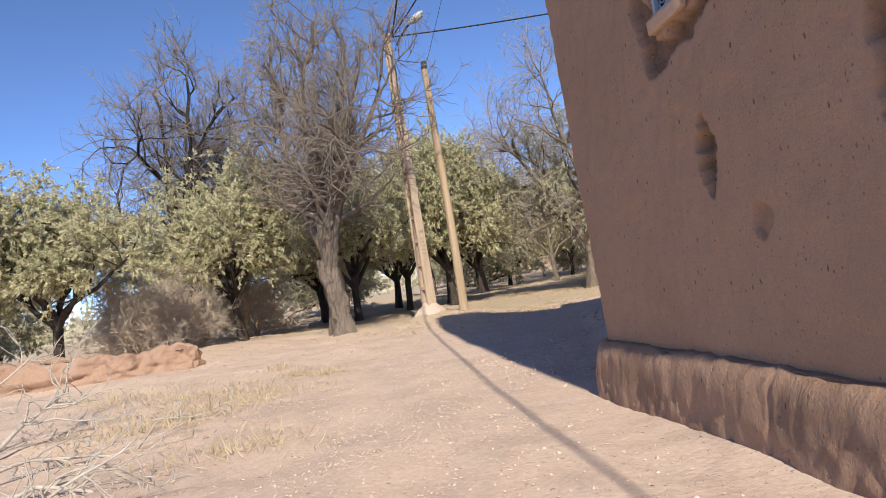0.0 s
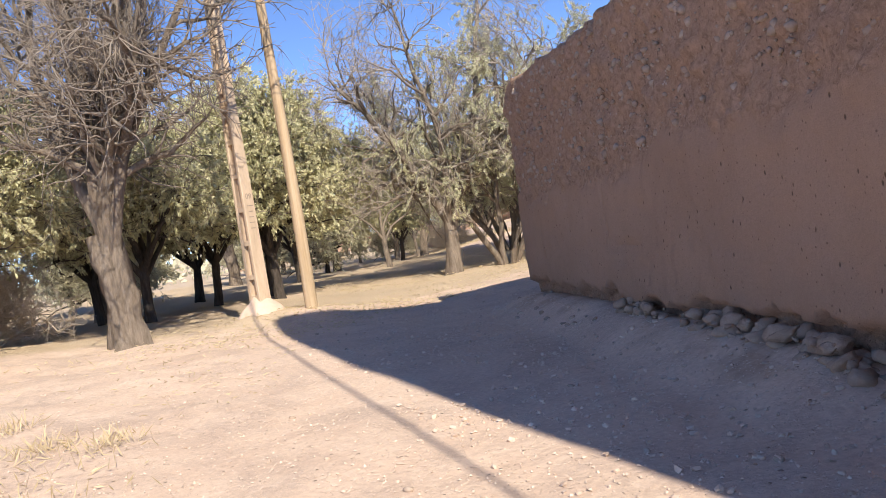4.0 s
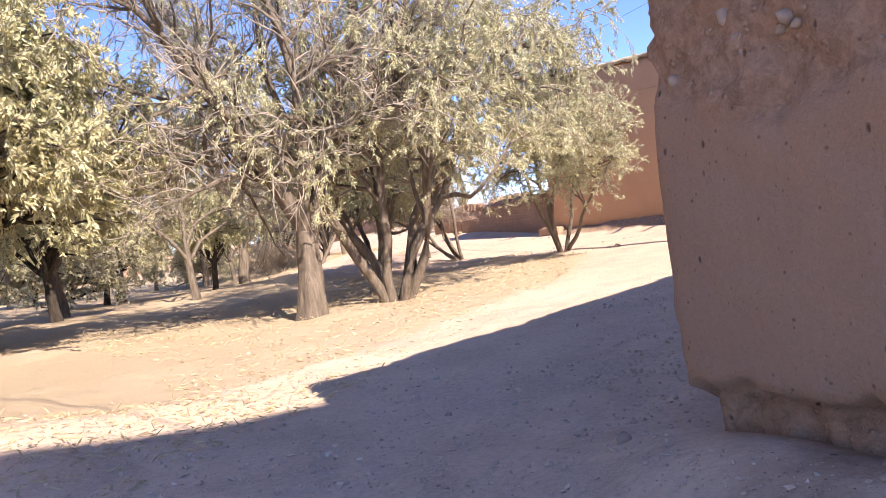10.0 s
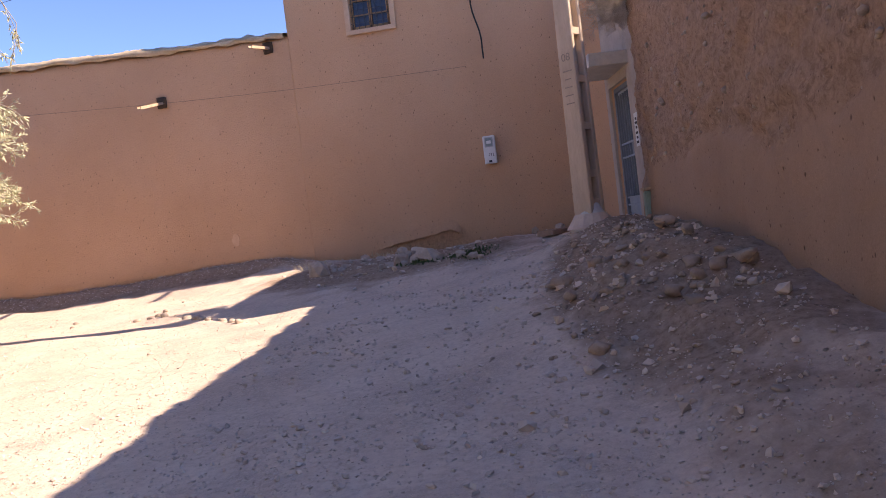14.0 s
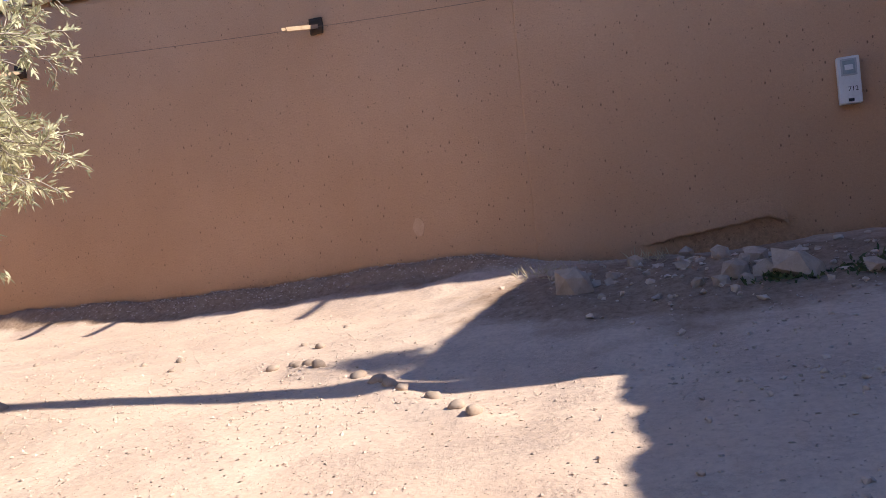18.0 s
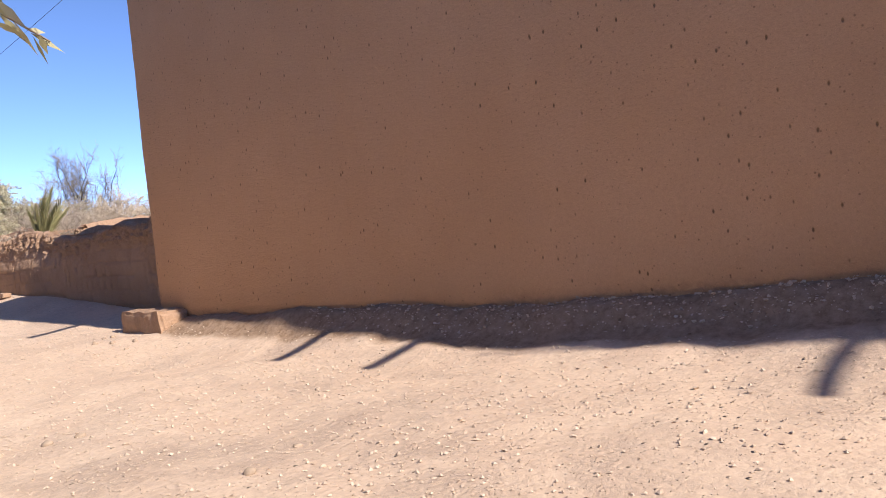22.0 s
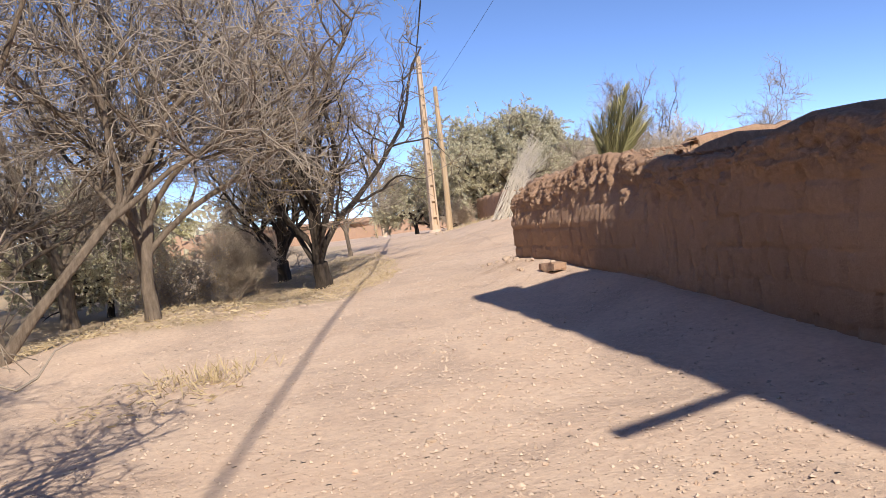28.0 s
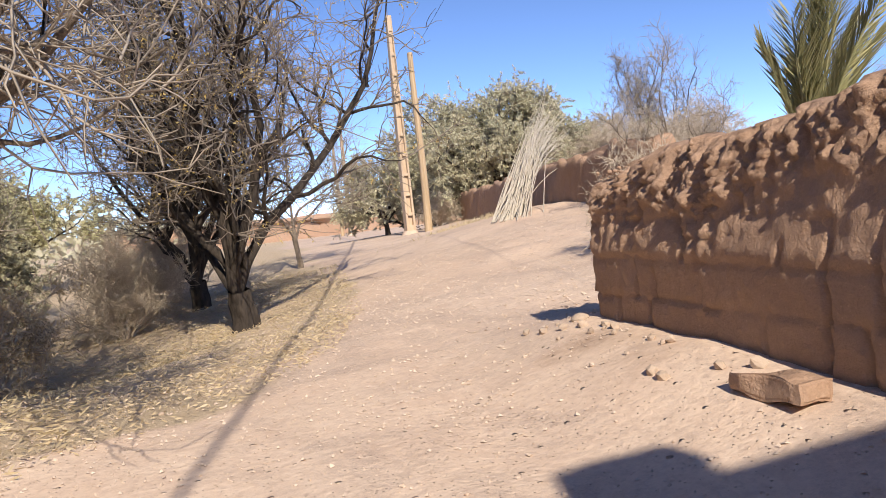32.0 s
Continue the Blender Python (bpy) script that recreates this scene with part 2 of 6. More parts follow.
def mud_mat(name, light, dark, coarse=0.0, pits=True, hue=(0.47, 0.30, 0.20), inner=1.0):
    """Mud plaster with straw flecks; where the mesh says 'bare', stony rammed earth."""
    n = Nodes(name)
    big = n.noise(0.45, 4, 0.6)
    mid = n.noise(3.0, 5, 0.65)
    fine = n.noise(34.0, 4, 0.7)
    col = n.mix(n.span(big, 0.3, 0.7), dark, light)
    col = n.mix(n.span(mid, 0.45, 0.75, 0, 0.35), col, hue)
    streak = n.noise(1.3, 4, 0.6, n.stretch(3.0, 3.0, 0.35))
    col = n.mix(n.span(streak, 0.5, 0.8, 0, 0.28), col, light)
    col = n.mix(n.span(fine, 0.35, 0.75, 0.0, 0.22), col, tuple(c * 0.62 for c in dark))
    bare = n.attr("bare")
    peb = n.cells(22.0)
    pick = n.span(n.cells(22.0, out="Color"), 0.66, 0.72)
    # inner scales the colours of the bare parts; below 1 they turn darker
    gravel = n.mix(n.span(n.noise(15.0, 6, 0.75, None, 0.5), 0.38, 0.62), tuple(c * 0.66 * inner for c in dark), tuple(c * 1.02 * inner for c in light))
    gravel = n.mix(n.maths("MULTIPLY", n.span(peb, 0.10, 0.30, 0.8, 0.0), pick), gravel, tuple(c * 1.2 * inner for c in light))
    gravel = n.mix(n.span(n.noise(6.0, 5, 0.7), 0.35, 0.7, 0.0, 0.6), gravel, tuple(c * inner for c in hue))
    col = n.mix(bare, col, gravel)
    height_ = n.maths("ADD", n.maths("MULTIPLY", mid, 0.6), n.maths("MULTIPLY", fine, 0.5 + coarse))
    if coarse:
        grit = n.noise(95.0, 3, 0.8)
        height_ = n.maths("ADD", height_, n.maths("MULTIPLY", grit, coarse * 0.6))
        col = n.mix(n.span(grit, 0.45, 0.7, 0, 0.3), col, tuple(c * 0.6 for c in dark))
        col = n.mix(n.span(n.cells(30.0), 0.0, 0.16, 0.5, 0.0), col, tuple(min(1.0, c * 1.25) for c in light))
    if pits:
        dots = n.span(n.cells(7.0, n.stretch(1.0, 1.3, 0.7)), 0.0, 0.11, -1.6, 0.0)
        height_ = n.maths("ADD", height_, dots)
        # dots of three sizes coloured dark, painting in the shade of small pits
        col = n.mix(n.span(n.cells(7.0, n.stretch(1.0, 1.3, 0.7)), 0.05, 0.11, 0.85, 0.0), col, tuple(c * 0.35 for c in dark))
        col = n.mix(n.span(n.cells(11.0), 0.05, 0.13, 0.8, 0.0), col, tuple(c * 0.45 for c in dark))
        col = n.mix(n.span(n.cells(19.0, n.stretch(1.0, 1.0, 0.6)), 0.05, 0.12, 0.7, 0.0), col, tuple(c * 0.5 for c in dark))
        height_ = n.maths("ADD", height_, n.span(n.cells(27.0, n.stretch(1.0, 0.8, 1.0)), 0.03, 0.15, -0.5, 0.0))
    height_ = n.maths("ADD", height_, n.maths("MULTIPLY", n.maths("MULTIPLY", n.maths("ADD", n.maths("MULTIPLY", n.span(peb, 0.0, 0.4, 1.0, 0.0), pick), n.noise(15.0, 6, 0.75, None, 0.5)), bare), 1.8))
    return n.done(col, 0.95, height_, 0.55, 0.03, 0.1)


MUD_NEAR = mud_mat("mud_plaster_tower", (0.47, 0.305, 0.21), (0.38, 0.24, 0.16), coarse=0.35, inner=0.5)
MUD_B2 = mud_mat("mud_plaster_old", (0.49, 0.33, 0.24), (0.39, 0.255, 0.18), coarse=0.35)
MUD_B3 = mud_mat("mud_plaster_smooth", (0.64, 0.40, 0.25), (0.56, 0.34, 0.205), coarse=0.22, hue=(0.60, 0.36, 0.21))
MUD_OLD = mud_mat("eroded_adobe", (0.52, 0.36, 0.265), (0.39, 0.255, 0.182), coarse=0.7, pits=False)


def ground_mat():
    n = Nodes("dusty_ground")
    big = n.noise(0.22, 4, 0.6)
    mid = n.noise(1.7, 5, 0.6)
    fine = n.noise(19.0, 5, 0.7)
    grit = n.cells(38.0)
    dust = n.mix(n.span(big, 0.3, 0.7), (0.68, 0.525, 0.41), (0.74, 0.595, 0.48))
    dust = n.mix(n.span(mid, 0.4, 0.75, 0, 0.5), dust, (0.60, 0.43, 0.33))
    dust = n.mix(n.span(fine, 0.42, 0.72, 0, 0.6), dust, (0.47, 0.34, 0.27))
    stones = n.span(grit, 0.06, 0.22, 1.0, 0.0)
    pick = n.span(n.cells(38.0, out="Color"), 0.62, 0.66)
    stones = n.maths("MULTIPLY", stones, pick)
    dust = n.mix(n.maths("MULTIPLY", stones, 0.6), dust, (0.60, 0.50, 0.43))
    big_st = n.maths("MULTIPLY", n.span(n.cells(13.0), 0.05, 0.20, 1.0, 0.0), n.span(n.cells(13.0, out="Color"), 0.74, 0.78))
    dust = n.mix(n.maths("MULTIPLY", big_st, 0.7), dust, (0.58, 0.47, 0.40))
    stones = n.maths("ADD", stones, n.maths("MULTIPLY", big_st, 2.0))
    # worn gravelly patches between the fine dust
    worn = n.span(n.noise(0.9, 5, 0.7, None, 0.6), 0.45, 0.62)
    speck = n.noise(70.0, 3, 0.8)
    dust = n.mix(n.maths("MULTIPLY", worn, n.span(speck, 0.45, 0.60, 0.0, 0.6)), dust, (0.44, 0.345, 0.29))
    clod = n.cells(17.0, n.stretch(1.0, 1.25, 1.0))
    # gaps between clods tinted darker: crevice shade laid into the dust colour
    dust = n.mix(n.maths("MULTIPLY", worn, n.span(clod, 0.30, 0.62, 0.0, 0.4)), dust, (0.48, 0.37, 0.31))
    soil = n.attr("soil")
    earth = n.mix(n.span(n.noise(11.0, 5, 0.75), 0.35, 0.65), (0.26, 0.175, 0.12), (0.43, 0.31, 0.23))
    dust = n.mix(n.span(n.maths("ADD", soil, n.maths("SUBTRACT", mid, 0.5)), 0.3, 0.7), dust, earth)
    litter = n.attr("litter")
    blades = n.noise(26.0, 4, 0.75, n.stretch(1.0, 2.6, 1.0), 1.5)
    straw = n.mix(n.span(blades, 0.35, 0.65), (0.46, 0.36, 0.255), (0.72, 0.60, 0.44))
    straw = n.mix(n.span(n.noise(2.2, 4, 0.7), 0.3, 0.7), straw, (0.62, 0.48, 0.34))
    edge = n.maths("ADD", litter, n.maths("MULTIPLY", n.maths("SUBTRACT", mid, 0.5), 0.9))
    col = n.mix(n.span(edge, 0.35, 0.65), dust, straw)
    h = n.maths("ADD", n.maths("MULTIPLY", fine, 0.28), n.maths("MULTIPLY", stones, 0.8))
    h = n.maths("ADD", h, n.maths("MULTIPLY", n.noise(7.5, 5, 0.7), 0.16))
    h = n.maths("ADD", h, n.maths("MULTIPLY", n.maths("MULTIPLY", worn, n.span(clod, 0.0, 0.6, 1.0, 0.0)), 0.10))
    h = n.maths("ADD", h, n.maths("MULTIPLY", n.maths("MULTIPLY", worn, speck), 0.25))
    h = n.maths("ADD", h, n.maths("MULTIPLY", n.maths("MULTIPLY", blades, litter), 0.9))
    return n.done(col, 0.95, h, 0.9, 0.035, 0.1)


GROUND = ground_mat()


def plain_mat(name, a, b, scale=6.0, rough=0.85, bump=0.3, spec=0.25, metal=0.0, stretch=(1, 1, 1), local=False, by_object=0.0, dist=0.01):
    n = Nodes(name, local=local)
    v = n.stretch(*stretch)
    s = n.noise(scale, 5, 0.65, v)
    f = n.noise(scale * 7, 4, 0.7, v)
    col = n.mix(n.span(s, 0.32, 0.68), a, b)
    col = n.mix(n.span(f, 0.5, 0.85, 0, 0.35), col, tuple(c * 0.6 for c in a))
    if by_object:
        col = n.mix(n.span(n.random(), 0, 1, 0, by_object), col, tuple(c * 0.55 for c in b))
    return n.done(col, rough, n.maths("ADD", s, f), bump, dist, spec, metal)


RUBBLE_STONE = plain_mat("pale_rubble_stone", (0.42, 0.32, 0.25), (0.60, 0.48, 0.385), 9.0, 0.92, 0.6, by_object=0.35)
BURIED_STONE = plain_mat("dusty_foundation_stone", (0.36, 0.255, 0.19), (0.52, 0.395, 0.305), 9.0, 0.95, 0.6, by_object=0.4)
STONE = plain_mat("field_stone", (0.38, 0.285, 0.22), (0.54, 0.43, 0.345), 9.0, 0.9, 0.5, by_object=0.5)
CONCRETE = plain_mat("pole_concrete", (0.47, 0.36, 0.26), (0.60, 0.47, 0.35), 5.0, 0.9, 0.4, stretch=(1, 1, 0.3))
CEMENT = plain_mat("cement", (0.52, 0.48, 0.44), (0.63, 0.59, 0.54), 6.0, 0.9, 0.4)
TIMBER_POLE = plain_mat("weathered_pole_wood", (0.40, 0.29, 0.175), (0.55, 0.42, 0.285), 3.0, 0.85, 0.5, stretch=(6, 6, 0.25))
WOOD = plain_mat("old_wood", (0.36, 0.25, 0.16), (0.52, 0.39, 0.27), 5.0, 0.85, 0.5)
BRUSH = plain_mat("dry_brush", (0.44, 0.37, 0.29), (0.64, 0.55, 0.45), 4.0, 0.95, 0.2)
BARK_GREY = plain_mat("grey_bark", (0.15, 0.12, 0.095), (0.31, 0.255, 0.205), 6.0, 0.95, 0.9, stretch=(3, 3, 0.5), dist=0.03)
BARK_DARK = plain_mat("dark_bark", (0.045, 0.037, 0.032), (0.11, 0.09, 0.076), 6.0, 0.95, 0.9, stretch=(3, 3, 0.5), dist=0.03)
TWIG = plain_mat("dry_twigs", (0.29, 0.25, 0.21), (0.44, 0.385, 0.325), 4.0, 0.95, 0.2)
TWIG_DARK = plain_mat("dark_twigs", (0.185, 0.155, 0.13), (0.31, 0.265, 0.22), 4.0, 0.95, 0.2)
CABLE = plain_mat("black_cable", (0.015, 0.015, 0.016), (0.03, 0.03, 0.03), 8.0, 0.6, 0.1)
IRON = plain_mat("dark_iron", (0.05, 0.05, 0.055), (0.09, 0.09, 0.09), 12.0, 0.6, 0.3, metal=0.6)
ROOF_RIM = plain_mat("earth_and_straw_roof_rim", (0.50, 0.38, 0.25), (0.66, 0.52, 0.36), 9.0, 0.95, 0.9, dist=0.03)


def leaf_mat(name, a, b, dry):
    n = Nodes(name)
    r = n.island()
    col = n.mix(r, a, b)
    col = n.mix(n.span(n.noise(1.1, 3, 0.6), 0.5, 0.75, 0, 0.5), col, dry)
    m = n.done(col, 0.6, None, spec=0.35)
    t = n.tree
    tr = n.add("ShaderNodeBsdfTranslucent")
    n.link(col, tr.inputs[0])
    mx = n.add("ShaderNodeMixShader")
    mx.inputs[0].default_value = 0.22
    n.link(n.bsdf.outputs[0], mx.inputs[1])
    n.link(tr.outputs[0], mx.inputs[2])
    n.link(mx.outputs[0], t.nodes["Material Output"].inputs[0])
    return m


OLIVE_LEAF = leaf_mat("olive_leaf", (0.40, 0.40, 0.25), (0.64, 0.615, 0.42), (0.63, 0.58, 0.37))
OLIVE_SUN = leaf_mat("olive_leaf_yellowish", (0.43, 0.425, 0.25), (0.68, 0.645, 0.42), (0.67, 0.61, 0.38))
OLIVE_DARK = leaf_mat("olive_leaf_dark", (0.42, 0.405, 0.27), (0.66, 0.62, 0.46), (0.66, 0.59, 0.43))
DRY_LEAF = leaf_mat("yellow_dry_leaf", (0.48, 0.34, 0.11), (0.62, 0.48, 0.20), (0.45, 0.32, 0.15))
SHED_LEAF = leaf_mat("shed_leaf", (0.56, 0.44, 0.28), (0.70, 0.58, 0.40), (0.52, 0.41, 0.27))
PALM_LEAF = leaf_mat("palm_leaf", (0.25, 0.25, 0.12), (0.47, 0.44, 0.24), (0.58, 0.50, 0.32))
PALM_DRY = plain_mat("dry_palm_ribs", (0.40, 0.36, 0.31), (0.60, 0.55, 0.48), 6.0, 0.9, 0.3)
GRASS_DRY = leaf_mat("dry_grass", (0.50, 0.40, 0.25), (0.68, 0.57, 0.38), (0.45, 0.35, 0.22))


# ---- mesh helpers ----
def quads_grid(nu, nv, wrap=False):
    """Quad indices of a grid whose vertex (i, j) is i * nv + j."""
    i = np.arange(nu if wrap else nu - 1)
    j = np.arange(nv - 1)
    a = (i[:, None] * nv + j[None]).ravel()
    b = (((i + 1) % nu)[:, None] * nv + j[None]).ravel()
    return np.stack([a, b, b + 1, a + 1], 1)


def mesh_quads(name, verts, quads, smooth=True):
    me = bpy.data.meshes.new(name)
    verts, quads = np.asarray(verts, np.float32), np.asarray(quads, np.int32)
    me.vertices.add(len(verts))
    me.vertices.foreach_set("co", verts.ravel())
    k = quads.shape[1]
    me.loops.add(quads.size)
    me.loops.foreach_set("vertex_index", quads.ravel())
    me.polygons.add(len(quads))
    me.polygons.foreach_set("loop_start", np.arange(0, quads.size, k, dtype=np.int32))
    me.polygons.foreach_set("use_smooth", np.full(len(quads), smooth))
    me.update(calc_edges=True)
    me.validate()
    return me


def float_attr(me, name, values):
    a = me.attributes.new(name, "FLOAT", "POINT")
    a.data.foreach_set("value", np.asarray(values, np.float32))


def obj(name, me, material, parent=None):
    ob = new(name, me)
    for m in material if isinstance(material, (list, tuple)) else [material]:
        me.materials.append(m)
    if parent is not None:
        ob.parent = parent
    return ob


def part(name, me, material, parent, label=""):
    ob = obj(name, me, material, parent)
    if label:
        ob["label"] = label
    return ob


def empty(name, x=0, y=0, z=0, rz=0):
    ob = new(name)
    ob.matrix_world = pose(x, y, z, 0, 0, rz)
    ob.empty_display_size = 0.2
    return ob


def bm_mesh(name, bm, smooth=False):
    me = bpy.data.meshes.new(name)
    bm.to_mesh(me)
    bm.free()
    if smooth:
        me.polygons.foreach_set("use_smooth", [True] * len(me.polygons))
    return me


def box_bm(bm, x0, x1, y0, y1, z0, z1, m=None):
    vs = [bm.verts.new((x, y, z)) for x in (x0, x1) for y in (y0, y1) for z in (z0, z1)]
    if m is not None:
        for v in vs:
            v.co = m @ v.co
    for q in ((0, 1, 3, 2), (4, 6, 7, 5), (0, 4, 5, 1), (2, 3, 7, 6), (0, 2, 6, 4), (1, 5, 7, 3)):
        bm.faces.new([vs[i] for i in q])
    return vs


def box_me(name, x0, x1, y0, y1, z0, z1, bevel=0.0, m=None):
    bm = bmesh.new()
    box_bm(bm, x0, x1, y0, y1, z0, z1, m)
    if bevel:
        bmesh.ops.bevel(bm, geom=list(bm.edges), offset=bevel, segments=2, profile=0.6, affect="EDGES")
    return bm_mesh(name, bm)


def tube(pts, radii, sides=6, close=False):
    """Vertices and quads of a tapering tube along points."""
    pts = np.asarray(pts, float)
    n = len(pts)
    d = np.gradient(pts, axis=0)
    d /= np.linalg.norm(d, axis=1)[:, None] + 1e-9
    ref = np.where(np.abs(d[:, 2:3]) < 0.9, np.array([[0, 0, 1.0]]), np.array([[1.0, 0, 0]]))
    u = np.cross(d, ref)
    u /= np.linalg.norm(u, axis=1)[:, None] + 1e-9
    w = np.cross(d, u)
    a = np.arange(sides) * 2 * math.pi / sides
    r = np.asarray(radii, float)[:, None, None]
    v = pts[:, None] + r * (np.cos(a)[None, :, None] * u[:, None] + np.sin(a)[None, :, None] * w[:, None])
    i = np.arange(n - 1)[:, None] * sides
    j = np.arange(sides)[None]
    k = (j + 1) % sides
    q = np.stack([i + j, i + k, i + sides + k, i + sides + j], -1).reshape(-1, 4)
    return v.reshape(-1, 3), q


class Pile:
    """Collects many small meshes into one."""

    def __init__(self):
        self.v, self.q, self.n = [], [], 0

    def add(self, v, q):
        self.v.append(np.asarray(v, np.float32))
        self.q.append(np.asarray(q, np.int32) + self.n)
        self.n += len(v)

    def mesh(self, name, smooth=True):
        return mesh_quads(name, np.concatenate(self.v), np.concatenate(self.q), smooth)


def lerp_levels(z0, z1, dz):
    return list(np.linspace(z0, z1, max(2, int(round((z1 - z0) / dz)) + 1)))


def mud_block(name, edges, base, fine_to, dz, relief, material, parapet=0.3, ragged=0.03, batter=0.01, round_r=0.12, niches=(), rim=0.35, sharp=(), crest=0.12):
    """A massive earth wall or house: edges run counter-clockwise, each (x, y, top, step) from its first corner.
    relief(x, y, z) gives how far the face stands proud and how bare it is. niches: (edge, s0, s1, z0, z1, depth)."""
    P, N, TOP, E, S = [], [], [], [], []
    cnt = len(edges)
    for e in range(cnt):
        (x0, y0, t0, st), (x1, y1, t1, _) = edges[e], edges[(e + 1) % cnt]
        L = math.hypot(x1 - x0, y1 - y0)
        s = set(np.linspace(0, L, max(2, int(round(L / st)) + 1))[:-1].round(4))
        s |= {c for c in (0.03, 0.08, 0.15, 0.25) if c < L * 0.4} | {L - c for c in (0.03, 0.08, 0.15, 0.25) if c < L * 0.4}
        for ne, s0, s1, z0, z1, dep in niches:
            if ne == e:
                s -= {c for c in s if s0 - 0.03 < c < s0 + 0.01 or s1 - 0.01 < c < s1 + 0.03}
                s |= {s0 - 0.012, s0, s1, s1 + 0.012}
        nx, ny = (y1 - y0) / L, -(x1 - x0) / L
        for c in sorted(s):
            k = c / L
            P.append((x0 + (x1 - x0) * k, y0 + (y1 - y0) * k))
            N.append((nx, ny))
            TOP.append(t0 + (t1 - t0) * k)
            E.append(e)
            S.append(c)
    P, N, TOP, E, S = np.array(P), np.array(N), np.array(TOP), np.array(E), np.array(S)
    # soften the corners: pull points in and blend the normals near each corner that turns
    for e in range(cnt):
        cx, cy = edges[e][:2]
        px, py = edges[e - 1][:2]
        qx, qy = edges[(e + 1) % cnt][:2]
        a = math.atan2(cy - py, cx - px)
        b = math.atan2(qy - cy, qx - cx)
        turn = (b - a + math.pi) % (2 * math.pi) - math.pi
        if turn < 0.3 or e in sharp:
            continue
        na, nb = np.array([math.sin(a), -math.cos(a)]), np.array([math.sin(b), -math.cos(b)])
        mid = (na + nb) / np.linalg.norm(na + nb)
        d = np.hypot(P[:, 0] - cx, P[:, 1] - cy)
        near = (d < round_r) & ((E == e) | (E == (e - 1) % cnt))
        w = (1 - d / round_r)[:, None]
        w = np.where(near[:, None], np.clip(w, 0, 1), 0)
        P = P - mid[None] * round_r * 0.32 * w ** 1.5
        N = N * (1 - w) + mid[None] * w
    N /= np.linalg.norm(N, axis=1)[:, None]
    zc = min(fine_to, TOP.min() - 0.25)
    lev = set(np.round(lerp_levels(base, zc, dz), 4))
    for ne, s0, s1, z0, z1, dep in niches:
        lev -= {c for c in lev if z0 - 0.03 < c < z0 + 0.01 or z1 - 0.01 < c < z1 + 0.03}
        lev |= {z for z in (z0 - 0.012, z0, z1, z1 + 0.012)}
    lev = sorted(z for z in lev if z <= zc + 1e-6)
    up_n = max(3, int(round((TOP.max() - zc) / max(min(dz, crest), crest if TOP.max() - zc < 3 else 0.5))))
    up = np.linspace(0, 1, up_n + 1)[1:]
    top = TOP + ragged * fbm(P[:, 0] * 1.3, P[:, 1] * 1.3, 0, 4, 5) + ragged * 0.7 * vnoise(P[:, 0] * 6, P[:, 1] * 6, 0, 9)
    Z = np.concatenate([np.tile(np.array(lev)[None], (len(P), 1)), lev[-1] + (top[:, None] - lev[-1]) * up[None]], 1)
    X, Y = np.broadcast_to(P[:, :1], Z.shape), np.broadcast_to(P[:, 1:], Z.shape)
    out, bare = relief(X, Y, Z)
    out = out - batter * (Z - base)
    near_top = np.clip((Z - (top[:, None] - 0.10)) / 0.10, 0, 1)
    out = out - 0.05 * near_top ** 2
    for ne, s0, s1, z0, z1, dep in niches:
        inside = ((E == ne) & (S >= s0 - 1e-4) & (S <= s1 + 1e-4))[:, None] & (Z >= z0 - 1e-4) & (Z <= z1 + 1e-4)
        out = np.where(inside, -dep, out)
    V = np.stack([X + N[:, :1] * out, Y + N[:, 1:] * out, Z], -1)
    nu, nv = Z.shape
    verts = [V.reshape(-1, 3)]
    quads = [quads_grid(nu, nv, True)]
    # the top: a rounded rim, then the roof sheet a little lower
    ring0 = np.arange(nu) * nv + nv - 1
    base_n = nu * nv
    for k, (inn, dzz) in enumerate(((0.1, 0.02), (rim, 0.0), (rim + 0.04, -parapet))):
        r = np.stack([V[:, -1, 0] - N[:, 0] * inn, V[:, -1, 1] - N[:, 1] * inn, V[:, -1, 2] + dzz], -1)
        verts.append(r)
        ring1 = base_n + k * nu + np.arange(nu)
        quads.append(np.stack([ring0, np.roll(ring0, -1), np.roll(ring1, -1), ring1], 1))
        ring0 = ring1
    centre = np.array([[V[:, -1, 0].mean(), V[:, -1, 1].mean(), V[:, -1, 2].mean() - parapet]])
    verts.append(centre)
    c = base_n + 3 * nu
    quads.append(np.stack([ring0, np.roll(ring0, -1), np.full(nu, c), np.full(nu, c)], 1))
    allv = np.concatenate(verts)
    tri = quads.pop()
    me = bpy.data.meshes.new(name)
    faces = np.concatenate(quads).tolist() + tri[:, :3].tolist()
    me.from_pydata(allv.tolist(), [], faces)
    me.polygons.foreach_set("use_smooth", [True] * len(me.polygons))
    full = np.concatenate([np.clip(bare, 0, 1).ravel(), np.full(3 * nu + 1, 0.6)])
    float_attr(me, "bare", full)
    me.update()
    return obj(name, me, material)


# ---- ground: one sheet to the horizon ----
def axis(lo, hi, step, far):
    mid = list(np.arange(lo, hi + step / 2, step))
    out, d, a = [], step, hi
    while a < far:
        d *= 1.35
        a += d
        out.append(a)
    low, d, a = [], step, lo
    while a > -far:
        d *= 1.35
        a -= d
        low.append(a)
    return np.array(low[::-1] + mid + out)


